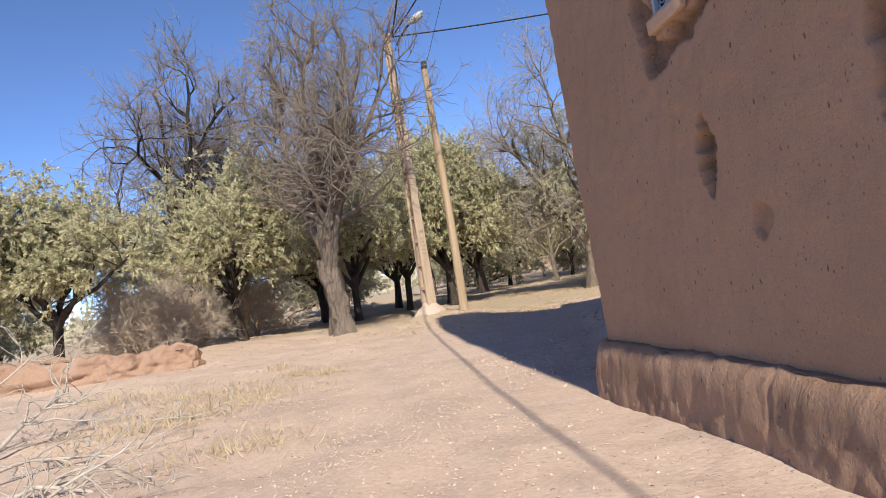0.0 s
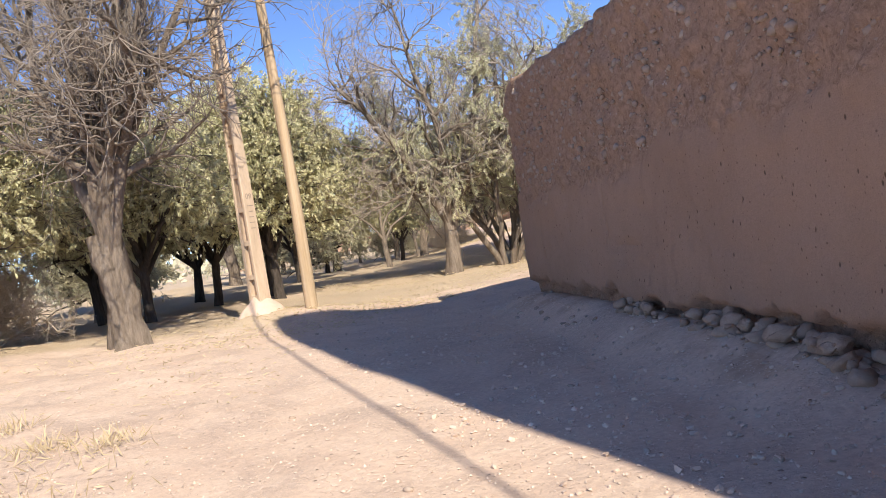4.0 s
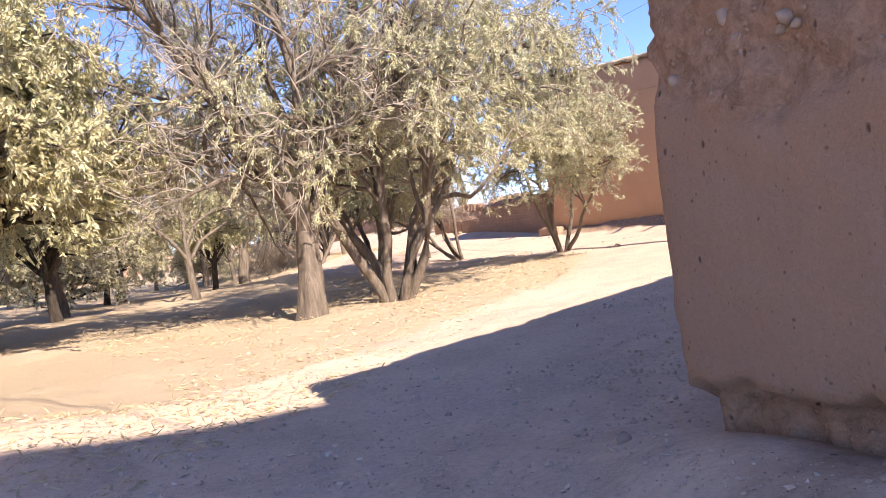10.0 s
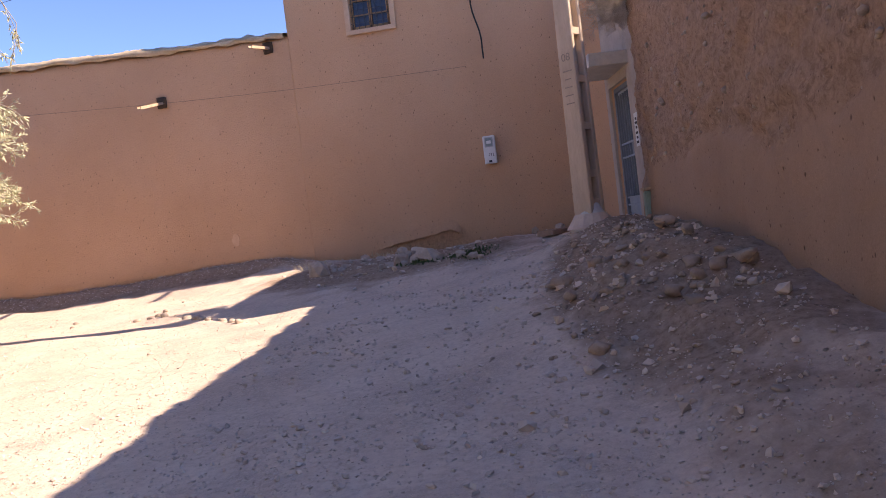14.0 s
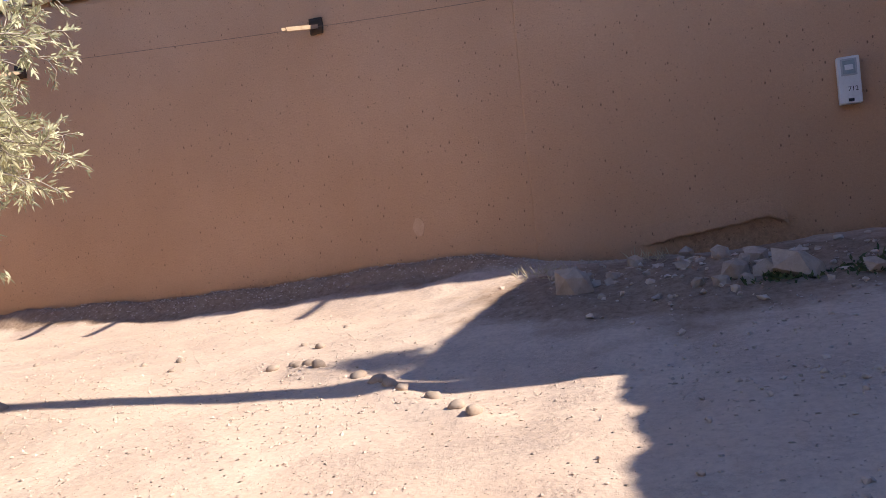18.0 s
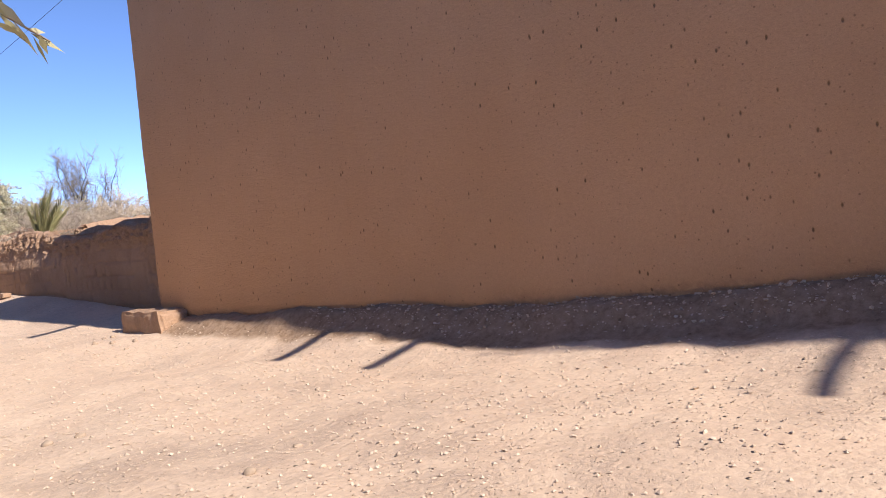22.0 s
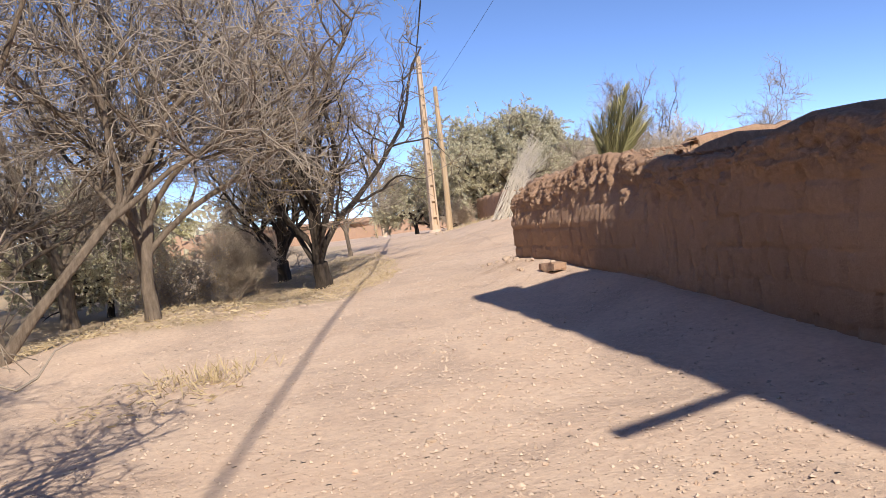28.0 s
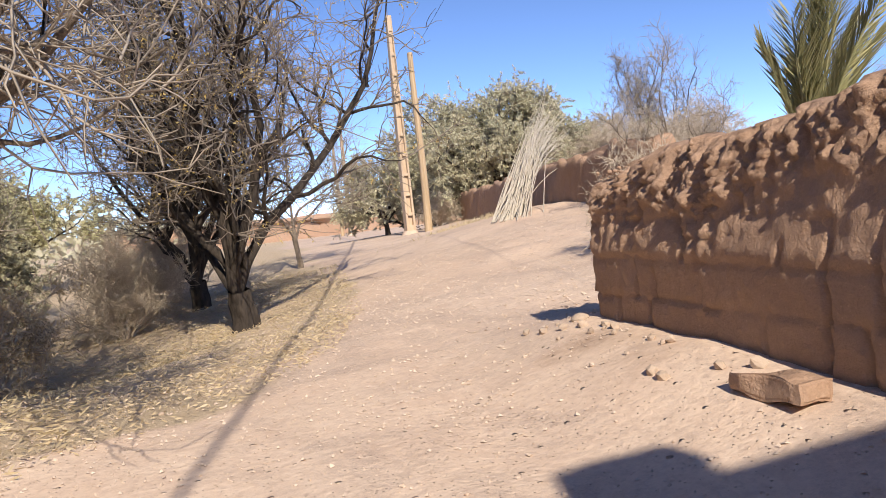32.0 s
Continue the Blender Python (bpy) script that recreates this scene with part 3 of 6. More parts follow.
def build_ground():
    xs, ys = axis(-8.0, 27.0, 0.10, 3000.0), axis(1.0, 62.0, 0.105, 3000.0)
    X, Y = np.meshgrid(xs, ys, indexing="ij")
    heap, bank_ = heaps(X, Y)
    foot_ = step01(0.55, 0.2, np.abs(X - 21.9 + 0.15 * step01(28, 33, Y) + 0.30 * step01(33, 38, Y))) * step01(25, 27, Y) * step01(38.2, 37.6, Y)
    west_ = step01(0.9, 0.3, np.abs(X - 3.11 - (Y - 8.0) * 0.197)) * step01(9.0, 10.5, Y) * step01(18.5, 17.5, Y)
    soil = np.clip(1.5 * heap + 0.5 * bank_ + 0.6 * foot_ + 0.35 * west_, 0, 1)
    Z = surface(X, Y)
    # far off the land sinks a little and rises to low hills
    far = step01(150, 900, np.hypot(X, Y))
    Z = Z + far * (-2.0 + 26 * np.clip(fbm(X / 700.0, Y / 700.0, 0, 3, 12), -0.3, 1) * step01(900, 2600, Y) * 2.2)
    edge = 1.55 + 1.3 * step01(17, 19.5, Y) * step01(25, 22, Y)
    litter = step01(0.0, 0.9, side_of_track(X, Y) - edge + 0.5 * fbm(X * 0.4, Y * 0.4, 0, 3, 33))
    litter = litter * (0.78 + 0.22 * vnoise(X * 0.3, Y * 0.3, 0, 2)) * (0.12 + 0.88 * step01(19, 24, Y + 0.5 * X))
    verge = np.interp(Y, [45.6, 46.5, 47.5, 48.7, 51.3, 54, 60, 66], [17.0, 18.6, 19.6, 20.4, 21.0, 21.3, 21.6, 21.8])
    litter = np.maximum(litter, step01(0.3, -0.35, X - verge + 0.5 * fbm(X * 0.9, Y * 0.9, 0, 3, 35)) * step01(45.2, 46.2, Y) * step01(70, 62, Y) * (0.75 + 0.25 * vnoise(X, Y, 0, 4)))
    litter = litter * (1 - 0.9 * step01(33.5, 36.5, Y) * step01(46.3, 45.2, Y + 0.25 * (X - 17)) * step01(12.5, 14.5, X))
    me = mesh_quads("ground", np.stack([X, Y, Z], -1).reshape(-1, 3), quads_grid(len(xs), len(ys)))
    float_attr(me, "litter", litter.ravel())
    float_attr(me, "soil", soil.ravel())
    g = obj("ground", me, GROUND)
    tagged(g, "dry pinkish dust and gravel ground with a worn dirt track", "ground", kind="structure")
    return g


def side_of_track(x, y):
    """Distance from the track's middle, positive on its west and north side."""
    best, sign = np.full(np.shape(x), 1e9), np.ones(np.shape(x))
    for (ax, ay), (bx, by) in zip(TRACK[:-1], TRACK[1:]):
        ux, uy = bx - ax, by - ay
        k = np.clip(((x - ax) * ux + (y - ay) * uy) / (ux * ux + uy * uy), 0, 1)
        d = np.hypot(x - ax - k * ux, y - ay - k * uy)
        s = np.where(ux * (y - ay) - uy * (x - ax) > 0, 1.0, -1.0)
        sign = np.where(d < best, s, sign)
        best = np.minimum(best, d)
    return best * sign


build_ground()


# ---- earth houses and walls ----
def soft(x, y, z):
    return 0.012 * fbm(x * 1.1, y * 1.1, z * 1.1, 3, 2) + 0.006 * fbm(x * 5, y * 5, z * 5, 3, 7)


def scar(y, z, cy, cz, ry, rz, depth, seed=0):
    """A broken patch where plaster fell off, with a ragged border."""
    q = np.sqrt(((y - cy) / ry) ** 2 + ((z - cz) / rz) ** 2) + 0.26 * fbm(y * 6, z * 6, 0, 3, seed) + 0.10 * vnoise(y * 31, z * 31, 0, seed)
    return depth * step01(1.0, 0.95, q)


def strip(y, z, pts, r, seed=0):
    """A broken strip of plaster along a line."""
    q = seg_dist(y, z, pts) / r + 0.35 * fbm(y * 8, z * 8, 0, 3, seed)
    return step01(1.02, 0.88, q)


def tower_relief(x, y, z):
    d = soft(x, y, z) + 0.008 * fbm(y * 9, z * 9, x, 3, 41)
    west = step01(2.9, 2.7, x)
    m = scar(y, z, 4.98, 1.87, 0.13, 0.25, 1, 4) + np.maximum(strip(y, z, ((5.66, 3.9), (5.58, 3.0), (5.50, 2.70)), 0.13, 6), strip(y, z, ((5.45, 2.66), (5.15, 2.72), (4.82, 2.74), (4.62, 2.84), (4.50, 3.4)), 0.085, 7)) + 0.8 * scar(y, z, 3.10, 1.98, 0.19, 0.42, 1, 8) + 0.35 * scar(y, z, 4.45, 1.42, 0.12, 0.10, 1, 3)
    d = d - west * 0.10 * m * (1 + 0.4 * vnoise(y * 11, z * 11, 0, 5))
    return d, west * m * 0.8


def old_relief(x, y, z):
    """Smooth plaster below, stony rammed earth above, and a hollowed foot."""
    line = 1.92 + 0.20 * fbm(x * 0.55 + y * 0.55, 0.0 * y, 3.0, 4, 14) + 0.05 * vnoise(x * 5 + y * 5, z * 0, 0, 3)
    up = step01(-0.06, 0.08, z - line)
    d = soft(x, y, z) + 0.016 * fbm(x * 2.3, y * 2.3, z * 2.3, 3, 27) + 0.010 * fbm(x * 8, y * 8, z * 8, 3, 28)
    lump = np.abs(fbm(x * 6, y * 6, z * 6, 3, 25))
    d = d + up * (-0.055 + 0.045 * fbm(x * 3, y * 3, z * 3, 3, 23) + 0.06 * lump)
    west = step01(5.5, 5.0, x)
    foot = 0.45 + 0.05 * fbm(x * 0.9 + y * 0.9, 0 * y, 1.0, 3, 31) + 0.05 * fbm(x * 4 + y * 4, 0 * y, 2.0, 3, 32)
    low = step01(0.03, -0.03, z - foot)
    d = d - low * (0.13 + 0.12 * np.abs(fbm(x * 3.2, y * 3.2, z * 3.2, 3, 35)))
    # cracks and a slot in the west face
    crack = np.exp(-((y - 14.25 - 0.05 * fbm(z * 3, z * 0, 2.0, 3, 44)) / 0.014) ** 2) * step01(0.95, 1.1, z) * step01(5.5, 5.0, x)
    crack2 = np.exp(-((y - 16.95 - 0.04 * fbm(z * 3, z * 0, 5.0, 3, 45)) / 0.012) ** 2) * step01(0.8, 0.9, z) * step01(1.5, 1.4, z) * step01(5.5, 5.0, x)
    slot = np.exp(-((z - 1.02) / 0.035) ** 2) * step01(13.2, 13.4, y) * step01(14.3, 14.1, y) * step01(5.5, 5.0, x)
    hole = scar(y, z, 10.9, 3.05, 0.10, 0.12, 1, 5) * step01(5.5, 5.0, x)
    d = d - 0.05 * crack - 0.04 * crack2 - 0.045 * slot - 0.12 * hole
    return d, np.clip(up + low + 0.5 * slot, 0, 1)


def smooth_relief(x, y, z):
    d = 0.010 * fbm(x * 0.9, y * 0.9, z * 0.9, 3, 52) + 0.004 * fbm(x * 5, y * 5, z * 5, 3, 57)
    foot = height(x, y) + 0.03 + 0.035 * fbm(y * 1.1, z * 0, 1.0, 3, 53) + 0.02 * fbm(y * 7, z * 0, 4.0, 3, 54)
    low = step01(0.05, -0.05, z - foot)
    broken = step01(0.55, 0.15, np.abs(y - 23.4) / 2.4) * step01(0.03, -0.02, z - (1.36 + 0.08 * fbm(y * 2.1, z * 0, 0, 3, 5) + 0.05 * fbm(y * 9, z * 0, 0, 2, 6)))
    return d - 0.05 * low - 0.07 * broken, np.clip(low + broken, 0, 1) * 0.9


COURSES = np.array([0.2, 0.52, 0.80, 1.06, 1.30, 1.55, 1.80, 2.02])


def adobe_relief(x, y, z):
    """Washed-out mud wall: courses of brick, thin open joints, a gullied stony crest."""
    zz = z + 0.03 * vnoise(y * 0.8, x * 0.8, 0, 3) + 0.012 * vnoise(y * 5, x * 5, 0, 4)
    row = np.clip(np.searchsorted(COURSES, zz) - 1, 0, 7)
    low, high = COURSES[row], np.append(COURSES, 9.0)[row + 1]
    dz = np.minimum(np.abs(zz - low), np.abs(high - zz))
    wide = np.where(row == 6, 3.4, np.where(row == 5, 6.4, 5.0))
    u = y * wide + 0.43 * (row % 2) + 0.25 * vnoise(y * 2, row * 3.0, 0, 6) + 0.10 * vnoise(y * 3, z * 9, 0, 8)
    col = np.floor(u)
    du = np.minimum(u - col, 1 - u + col) / wide
    lump = hash3(col, row, row * 0, 4)
    open_ = step01(0.25, 0.6, hash3(np.floor(u + 0.5), row, row * 0, 9))
    d = -0.045 * np.exp(-(du / 0.018) ** 2) * open_ * step01(-0.5, 0.3, vnoise(y * 4, z * 5, 0, 15)) - 0.022 * np.exp(-(dz / 0.02) ** 2) * step01(-0.2, 0.3, vnoise(y * 1.7, row * 2.0, 0, 13))
    d = d + 0.016 * (lump - 0.5) + 0.010 * fbm(x * 1.2, y * 1.2, z * 0.9, 3, 61) + 0.004 * fbm(x * 9, y * 9, z * 2.5, 3, 63) + 0.006 * fbm(x * 13, y * 13, z * 11, 3, 60) + 0.006 * vnoise(x * 15, y * 15, z * 13, 64) - 0.03 * np.clip(fbm(x * 5, y * 5, z * 4, 3, 62) - 0.35, 0, 1)
    # the crest: gullies washed down by rain, stones left standing
    line = 2.12 + 0.10 * fbm(y * 1.2, x * 1.2, 0, 3, 65)
    gully = np.clip(1 - np.abs(fbm(y * 5.0, x * 5.0, z * 0.9, 3, 71)) * 2.4, 0, 1)
    reach = step01(-0.32, 0.10, z - line + 0.20 * vnoise(y * 4.1, 0 * y, 0, 72))
    cap = step01(-0.05, 0.08, z - line)
    d = d * (1 - 0.6 * cap) - 0.055 * gully * reach - 0.05 * np.clip(fbm(x * 15, y * 15, z * 12, 3, 69), 0, 1) * reach + 0.03 * cap + np.maximum(cap, 0.75 * reach) * (0.03 * fbm(x * 9, y * 9, z * 8, 3, 66) + 0.05 * np.abs(fbm(x * 21, y * 21, z * 19, 3, 67)))
    d = d + 0.06 * np.clip(z - 1.1, 0, 0.75) - 0.28 * np.clip(z - 1.85, 0, 0.6) * step01(42.3, 43.3, y)
    return d, np.clip(0.12 + 0.6 * cap + 0.35 * reach * gully + 0.2 * fbm(x * 2, y * 2, z * 2, 2, 68), 0, 1)


def worn_relief(x, y, z):
    return 0.05 * fbm(x * 1.1, y * 1.1, z * 1.3, 3, 81) + 0.025 * fbm(x * 5, y * 5, z * 3, 3, 83), np.clip(0.3 + 0.3 * fbm(x * 2, y * 2, z, 2, 3), 0, 1)


TOWER = [(2.72, -1.6, 10.8, 1.0), (9, -1.6, 10.8, 3.0), (9, 7.85, 10.8, 0.5), (2.13, 7.85, 10.8, 0.021), (2.36, 2.2, 10.8, 0.6)]
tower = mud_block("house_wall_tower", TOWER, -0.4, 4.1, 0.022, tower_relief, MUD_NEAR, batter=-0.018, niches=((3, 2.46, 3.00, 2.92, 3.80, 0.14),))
tagged(tower, "tall brown mud-plastered house wall with scars of fallen plaster", "wall", kind="structure")

PLINTH = [(2.11, 2.2, 0.5, 1.0), (2.30, -1.6, 0.50, 1.0), (2.8, -1.6, 0.5, 1.0), (2.4, 8.0, 0.53, 0.05), (1.87, 8.0, 0.53, 0.03)]


def plinth_relief(x, y, z):
    d = soft(x, y, z) + 0.016 * fbm(x * 2, y * 2, z * 2, 3, 71) + 0.012 * fbm(y * 10, z * 10, x, 3, 73)
    crack = np.exp(-((y - 4.52 - 0.03 * fbm(z * 4, z * 0, 0, 2, 9)) / 0.014) ** 2)
    return d - 0.03 * crack, 0.35 * step01(0.1, 0.5, fbm(y * 1.5, z * 3, 0, 3, 77))


plinth = mud_block("plinth_tower", PLINTH, -0.35, 0.48, 0.03, plinth_relief, MUD_NEAR, parapet=0.0, ragged=0.02, round_r=0.3, batter=0.13, rim=0.12)
tagged(plinth, "low mud plinth running along the foot of the house", "plinth", kind="structure")

OLD = [(3.11, 8.0, 3.40, 1.0), (17.5, 8.0, 4.4, 1.0), (17.5, 19.45, 4.4, 0.06), (5.12, 18.2, 3.72, 0.04)]
old_house = mud_block("house_wall_old", OLD, -0.3, 3.3, 0.05, old_relief, MUD_B2, ragged=0.035, batter=0.012)
tagged(old_house, "old earthen house wall, plaster below and bare stony earth above", "wall", kind="structure")

LOW3 = [(32, 25.6, 5.9, 3.0), (32, 37.6, 6.3, 3.0), (21.46, 37.8, 6.3, 0.10), (21.75, 33.0, 6.12, 0.10), (21.9, 28.0, 5.92, 0.10), (21.904, 25.87, 5.86, 0.05), (22.2, 25.6, 5.86, 3.0)]
low3 = mud_block("house_wall_long", LOW3, -0.1, 6.6, 0.12, smooth_relief, MUD_B3, ragged=0.035, batter=0.003, round_r=0.2, sharp=(0, 5, 6))
tagged(low3, "long smooth orange-brown mud-plastered house wall with a windowless side", "wall", kind="structure")

TALL3 = [(32, 12.0, 8.6, 3.0), (32, 25.9, 8.6, 3.0), (21.9, 25.9, 8.6, 0.10), (21.62, 19.6, 8.6, 3.0), (21.62, 12.0, 8.6, 3.0)]
tall3 = mud_block("house_wall_tall", TALL3, -0.1, 7.4, 0.11, smooth_relief, MUD_B3, ragged=0.03, batter=0.003, round_r=0.12, sharp=(1, 2), niches=((2, 1.44, 2.28, 5.72, 6.95, 0.22),))
tagged(tall3, "two-storey mud-plastered house wall with one barred window", "wall", kind="structure")

FRONT4 = [(17.17, 12, 5.85, 3.0), (21.6, 12, 5.56, 3.0), (21.6, 19.98, 5.56, 0.10), (17.17, 19.13, 5.85, 3.0)]
front4 = mud_block("house_wall_door", FRONT4, 0.0, 4.9, 0.1, smooth_relief, MUD_B3, ragged=0.03, batter=0.004, sharp=(2, 3), niches=((2, 2.14, 3.31, 1.16, 3.42, 0.15),))
tagged(front4, "plastered house front with a grey steel door under a small canopy", "wall", kind="structure")

ADOBE = [(23.1, 38.2, 2.55, 0.5), (22.85, 47.05, 2.3, 0.06), (22.19, 47.05, 2.32, 0.016), (22.27, 45.0, 2.46, 0.016), (22.33, 43.3, 2.50, 0.018), (22.36, 42.7, 2.33, 0.02), (22.41, 41.5, 2.33, 0.03), (22.5, 38.2, 2.55, 0.3)]
adobe = mud_block("wall_adobe_garden", ADOBE, 0.5, 2.2, 0.022, adobe_relief, MUD_OLD, parapet=0.25, ragged=0.06, crest=0.02, batter=0.006, round_r=0.25, rim=0.12)
tagged(adobe, "crumbling eroded adobe garden wall with washed-out bricks", "wall", kind="structure")

BACKW = [(23.0, 43.25, 2.62, 0.05), (26.5, 44.5, 2.8, 0.06), (26.4, 45.0, 2.8, 0.3), (22.95, 43.8, 2.62, 0.2)]
back_wall = mud_block("wall_adobe_back", BACKW, 0.5, 2.3, 0.05, adobe_relief, MUD_OLD, parapet=0.25, ragged=0.08, batter=0.03, round_r=0.2, rim=0.12)
tagged(back_wall, "crumbling mud wall behind the garden wall", "wall", kind="structure")

FARW = [(26.9, 53.5, 3.15, 2.0), (27.9, 69.5, 2.85, 0.08), (27.3, 69.5, 2.85, 0.07), (26.85, 61.6, 2.98, 0.07), (26.3, 53.5, 3.12, 0.3)]
far_wall = mud_block("wall_adobe_far", FARW, 0.8, 2.9, 0.09, worn_relief, MUD_OLD, parapet=0.25, ragged=0.09, batter=0.03, round_r=0.2, rim=0.12)
tagged(far_wall, "eroded mud garden wall beside the track", "wall", kind="structure")


# ---- trees ----
def sprout(rng, start, way, length, r0, r1, wander, lift, n):
    """Points and radii of one wandering branch."""
    pts, d = [np.array(start, float)], np.array(way, float)
    for i in range(n - 1):
        d = d + rng.normal(0, wander, 3) + np.array([0, 0, lift])
        d /= np.linalg.norm(d)
        pts.append(pts[-1] + d * length / (n - 1))
    return np.array(pts), np.linspace(r0, r1, n), d


def aside(rng, d, angle):
    """A direction that leaves d by about that angle."""
    a = rng.normal(0, 1, 3)
    a -= d * (a @ d)
    a /= np.linalg.norm(a) + 1e-9
    v = d * math.cos(angle) + a * math.sin(angle)
    return v / np.linalg.norm(v)


def leaf_quads(rng, pos, way, length, width, droop=0.2):
    """Small rhombic leaves at the given places."""
    n = len(pos)
    d = way + rng.normal(0, 0.55, (n, 3)) - np.array([0, 0, droop])
    d /= np.linalg.norm(d, axis=1)[:, None] + 1e-9
    s = np.cross(d, rng.normal(0, 1, (n, 3)))
    s /= np.linalg.norm(s, axis=1)[:, None] + 1e-9
    L = length * rng.uniform(0.6, 1.25, (n, 1))
    W = width * rng.uniform(0.7, 1.2, (n, 1))
    v = np.stack([pos, pos + d * L * 0.45 + s * W * 0.5, pos + d * L, pos + d * L * 0.45 - s * W * 0.5], 1)
    return v.reshape(-1, 3), np.arange(4 * n).reshape(n, 4)


def make_tree(name, seed, spec, bark, twig, leaf, label, category="tree", group="trees of the orchard"):
    """spec: trunk (length, radius), stems, spread, limb, sub, twigs, leaves and so on. The tree stands at the origin."""
    rng = np.random.default_rng(seed)
    wood, fine = Pile(), Pile()
    lp, lw = [], []
    th, tr = spec["trunk"]
    stems = spec["stems"]
    bases = []
    if spec.get("multi"):
        for k in range(stems):
            a = k * 2 * math.pi / stems + rng.uniform(-0.4, 0.4)
            o = np.array([math.cos(a), math.sin(a), 0]) * tr * 1.2
            d = np.array([math.cos(a) * spec["spread"], math.sin(a) * spec["spread"], 1.0]) + np.array([*spec.get("lean", (0, 0)), 0.0])
            bases.append((o + np.array([0, 0, -0.12]), d / np.linalg.norm(d), tr))
    else:
        lean = np.array([*spec.get("lean", (0, 0)), 1.0])
        pts, rad, d = sprout(rng, (0, 0, -0.15), lean / np.linalg.norm(lean), th + 0.15, tr, tr * 0.82, 0.06, 0.02, 9)
        k9 = np.linspace(0, 8, 33)
        pts = np.stack([np.interp(k9, np.arange(9), pts[:, c]) for c in range(3)], 1)
        rad = np.interp(k9, np.arange(9), rad) * (1 + spec.get("flare", 0.42) * np.exp(-k9 / 1.6))
        v, q = tube(pts, rad, 20)
        turn = np.tile(np.arange(20) * 2 * math.pi / 20, 33)
        up = np.repeat(k9, 20)
        flute = 0.10 * np.sin(turn * 4 + 0.35 * up + seed) + 0.06 * np.sin(turn * 7 - 0.5 * up) + 0.10 * vnoise(np.cos(turn) * 1.5, np.sin(turn) * 1.5, up * 0.8, seed)
        v = np.repeat(pts, 20, 0) + (v - np.repeat(pts, 20, 0)) * (1 + spec.get("flute", 1.0) * flute)[:, None]
        wood.add(v, q)
        for k in range(stems):
            a = k * 2 * math.pi / stems + rng.uniform(-0.5, 0.5)
            d = np.array([math.cos(a) * spec["spread"], math.sin(a) * spec["spread"], 1.0]) + np.array([*spec.get("lean", (0, 0)), 0.0])
            bases.append((pts[-1 - int(rng.integers(1, 11))], d / np.linalg.norm(d), tr * spec.get("limb_r", 0.6) * rng.uniform(0.8, 1.2)))
    keep = spec.get("keep", lambda p: True)
    for start, d, r in bases:
        L = spec["limb"] * rng.uniform(0.8, 1.2)
        pts, rad, dd = sprout(rng, start, d, L, r, r * 0.22, spec.get("wander", 0.19), spec.get("lift", 0.06), 12)
        wood.add(*tube(pts, rad, 8))
        n2 = spec["sub"]
        for k in range(n2):
            f = rng.uniform(spec.get("bare_to", 0.2), 1.0) if k else 1.0
            i = min(int(f * 11), 11)
            dirn = pts[min(i + 1, 11)] - pts[max(i - 1, 0)]
            dirn /= np.linalg.norm(dirn)
            L2 = spec["sub_len"] * rng.uniform(0.6, 1.25) * (1.15 - 0.5 * f)
            p2, r2, _ = sprout(rng, pts[i], aside(rng, dirn, rng.uniform(0.5, 1.25)), L2, max(rad[i] * 0.6, 0.016), 0.009, 0.27, spec.get("lift2", 0.05), 9)
            if not keep(p2[-1]):
                continue
            wood.add(*tube(p2, r2, 6))
            for k3 in range(spec["ter"]):
                j = int(rng.integers(2, 9))
                d3 = p2[min(j + 1, 8)] - p2[j - 1]
                d3 /= np.linalg.norm(d3)
                L3 = spec["ter_len"] * rng.uniform(0.5, 1.3)
                p3, r3, e3 = sprout(rng, p2[j], aside(rng, d3, rng.uniform(0.4, 1.1)), L3, max(r2[j] * 0.55, spec.get("ter_r", 0.007)), 0.45 * spec.get("ter_r", 0.009), 0.24, spec.get("lift3", 0.03), 6)
                if not keep(p3[-1]):
                    continue
                fine.add(*tube(p3, r3, 4))
                for k4 in range(spec["twigs"]):
                    h = int(rng.integers(1, 6))
                    d4 = p3[h] - p3[h - 1]
                    d4 /= np.linalg.norm(d4) + 1e-9
                    L4 = spec["twig_len"] * rng.uniform(0.5, 1.3)
                    p4, r4, e4 = sprout(rng, p3[h], aside(rng, d4, rng.uniform(0.4, 1.2)), L4, spec.get("twig_r", 0.0052), 0.003, 0.28, spec.get("lift4", 0.02), 4)
                    fine.add(*tube(p4, r4, 3))
                    m = spec.get("leaves", 0)
                    if m:
                        if m < 1:
                            if rng.uniform() > m:
                                continue
                            m = 5
                        f4 = rng.uniform(0.15, 1.0, m)
                        at = p4[0] + (p4[-1] - p4[0]) * f4[:, None] + rng.normal(0, 0.012, (m, 3))
                        lp.append(at)
                        lw.append(np.tile(e4, (m, 1)))
    root = empty(name)
    part("trunk", wood.mesh("trunk"), bark, root)
    part("crown", fine.mesh("crown"), twig, root)
    if lp:
        pos, way = np.concatenate(lp), np.concatenate(lw)
        ll, w = spec.get("leaf", (0.08, 0.022))
        v, q = leaf_quads(rng, pos, way, ll, w, spec.get("droop", 0.2))
        part("foliage", mesh_quads("foliage", v, q, False), leaf, root)
    tagged(root, label, category, group)
    return root


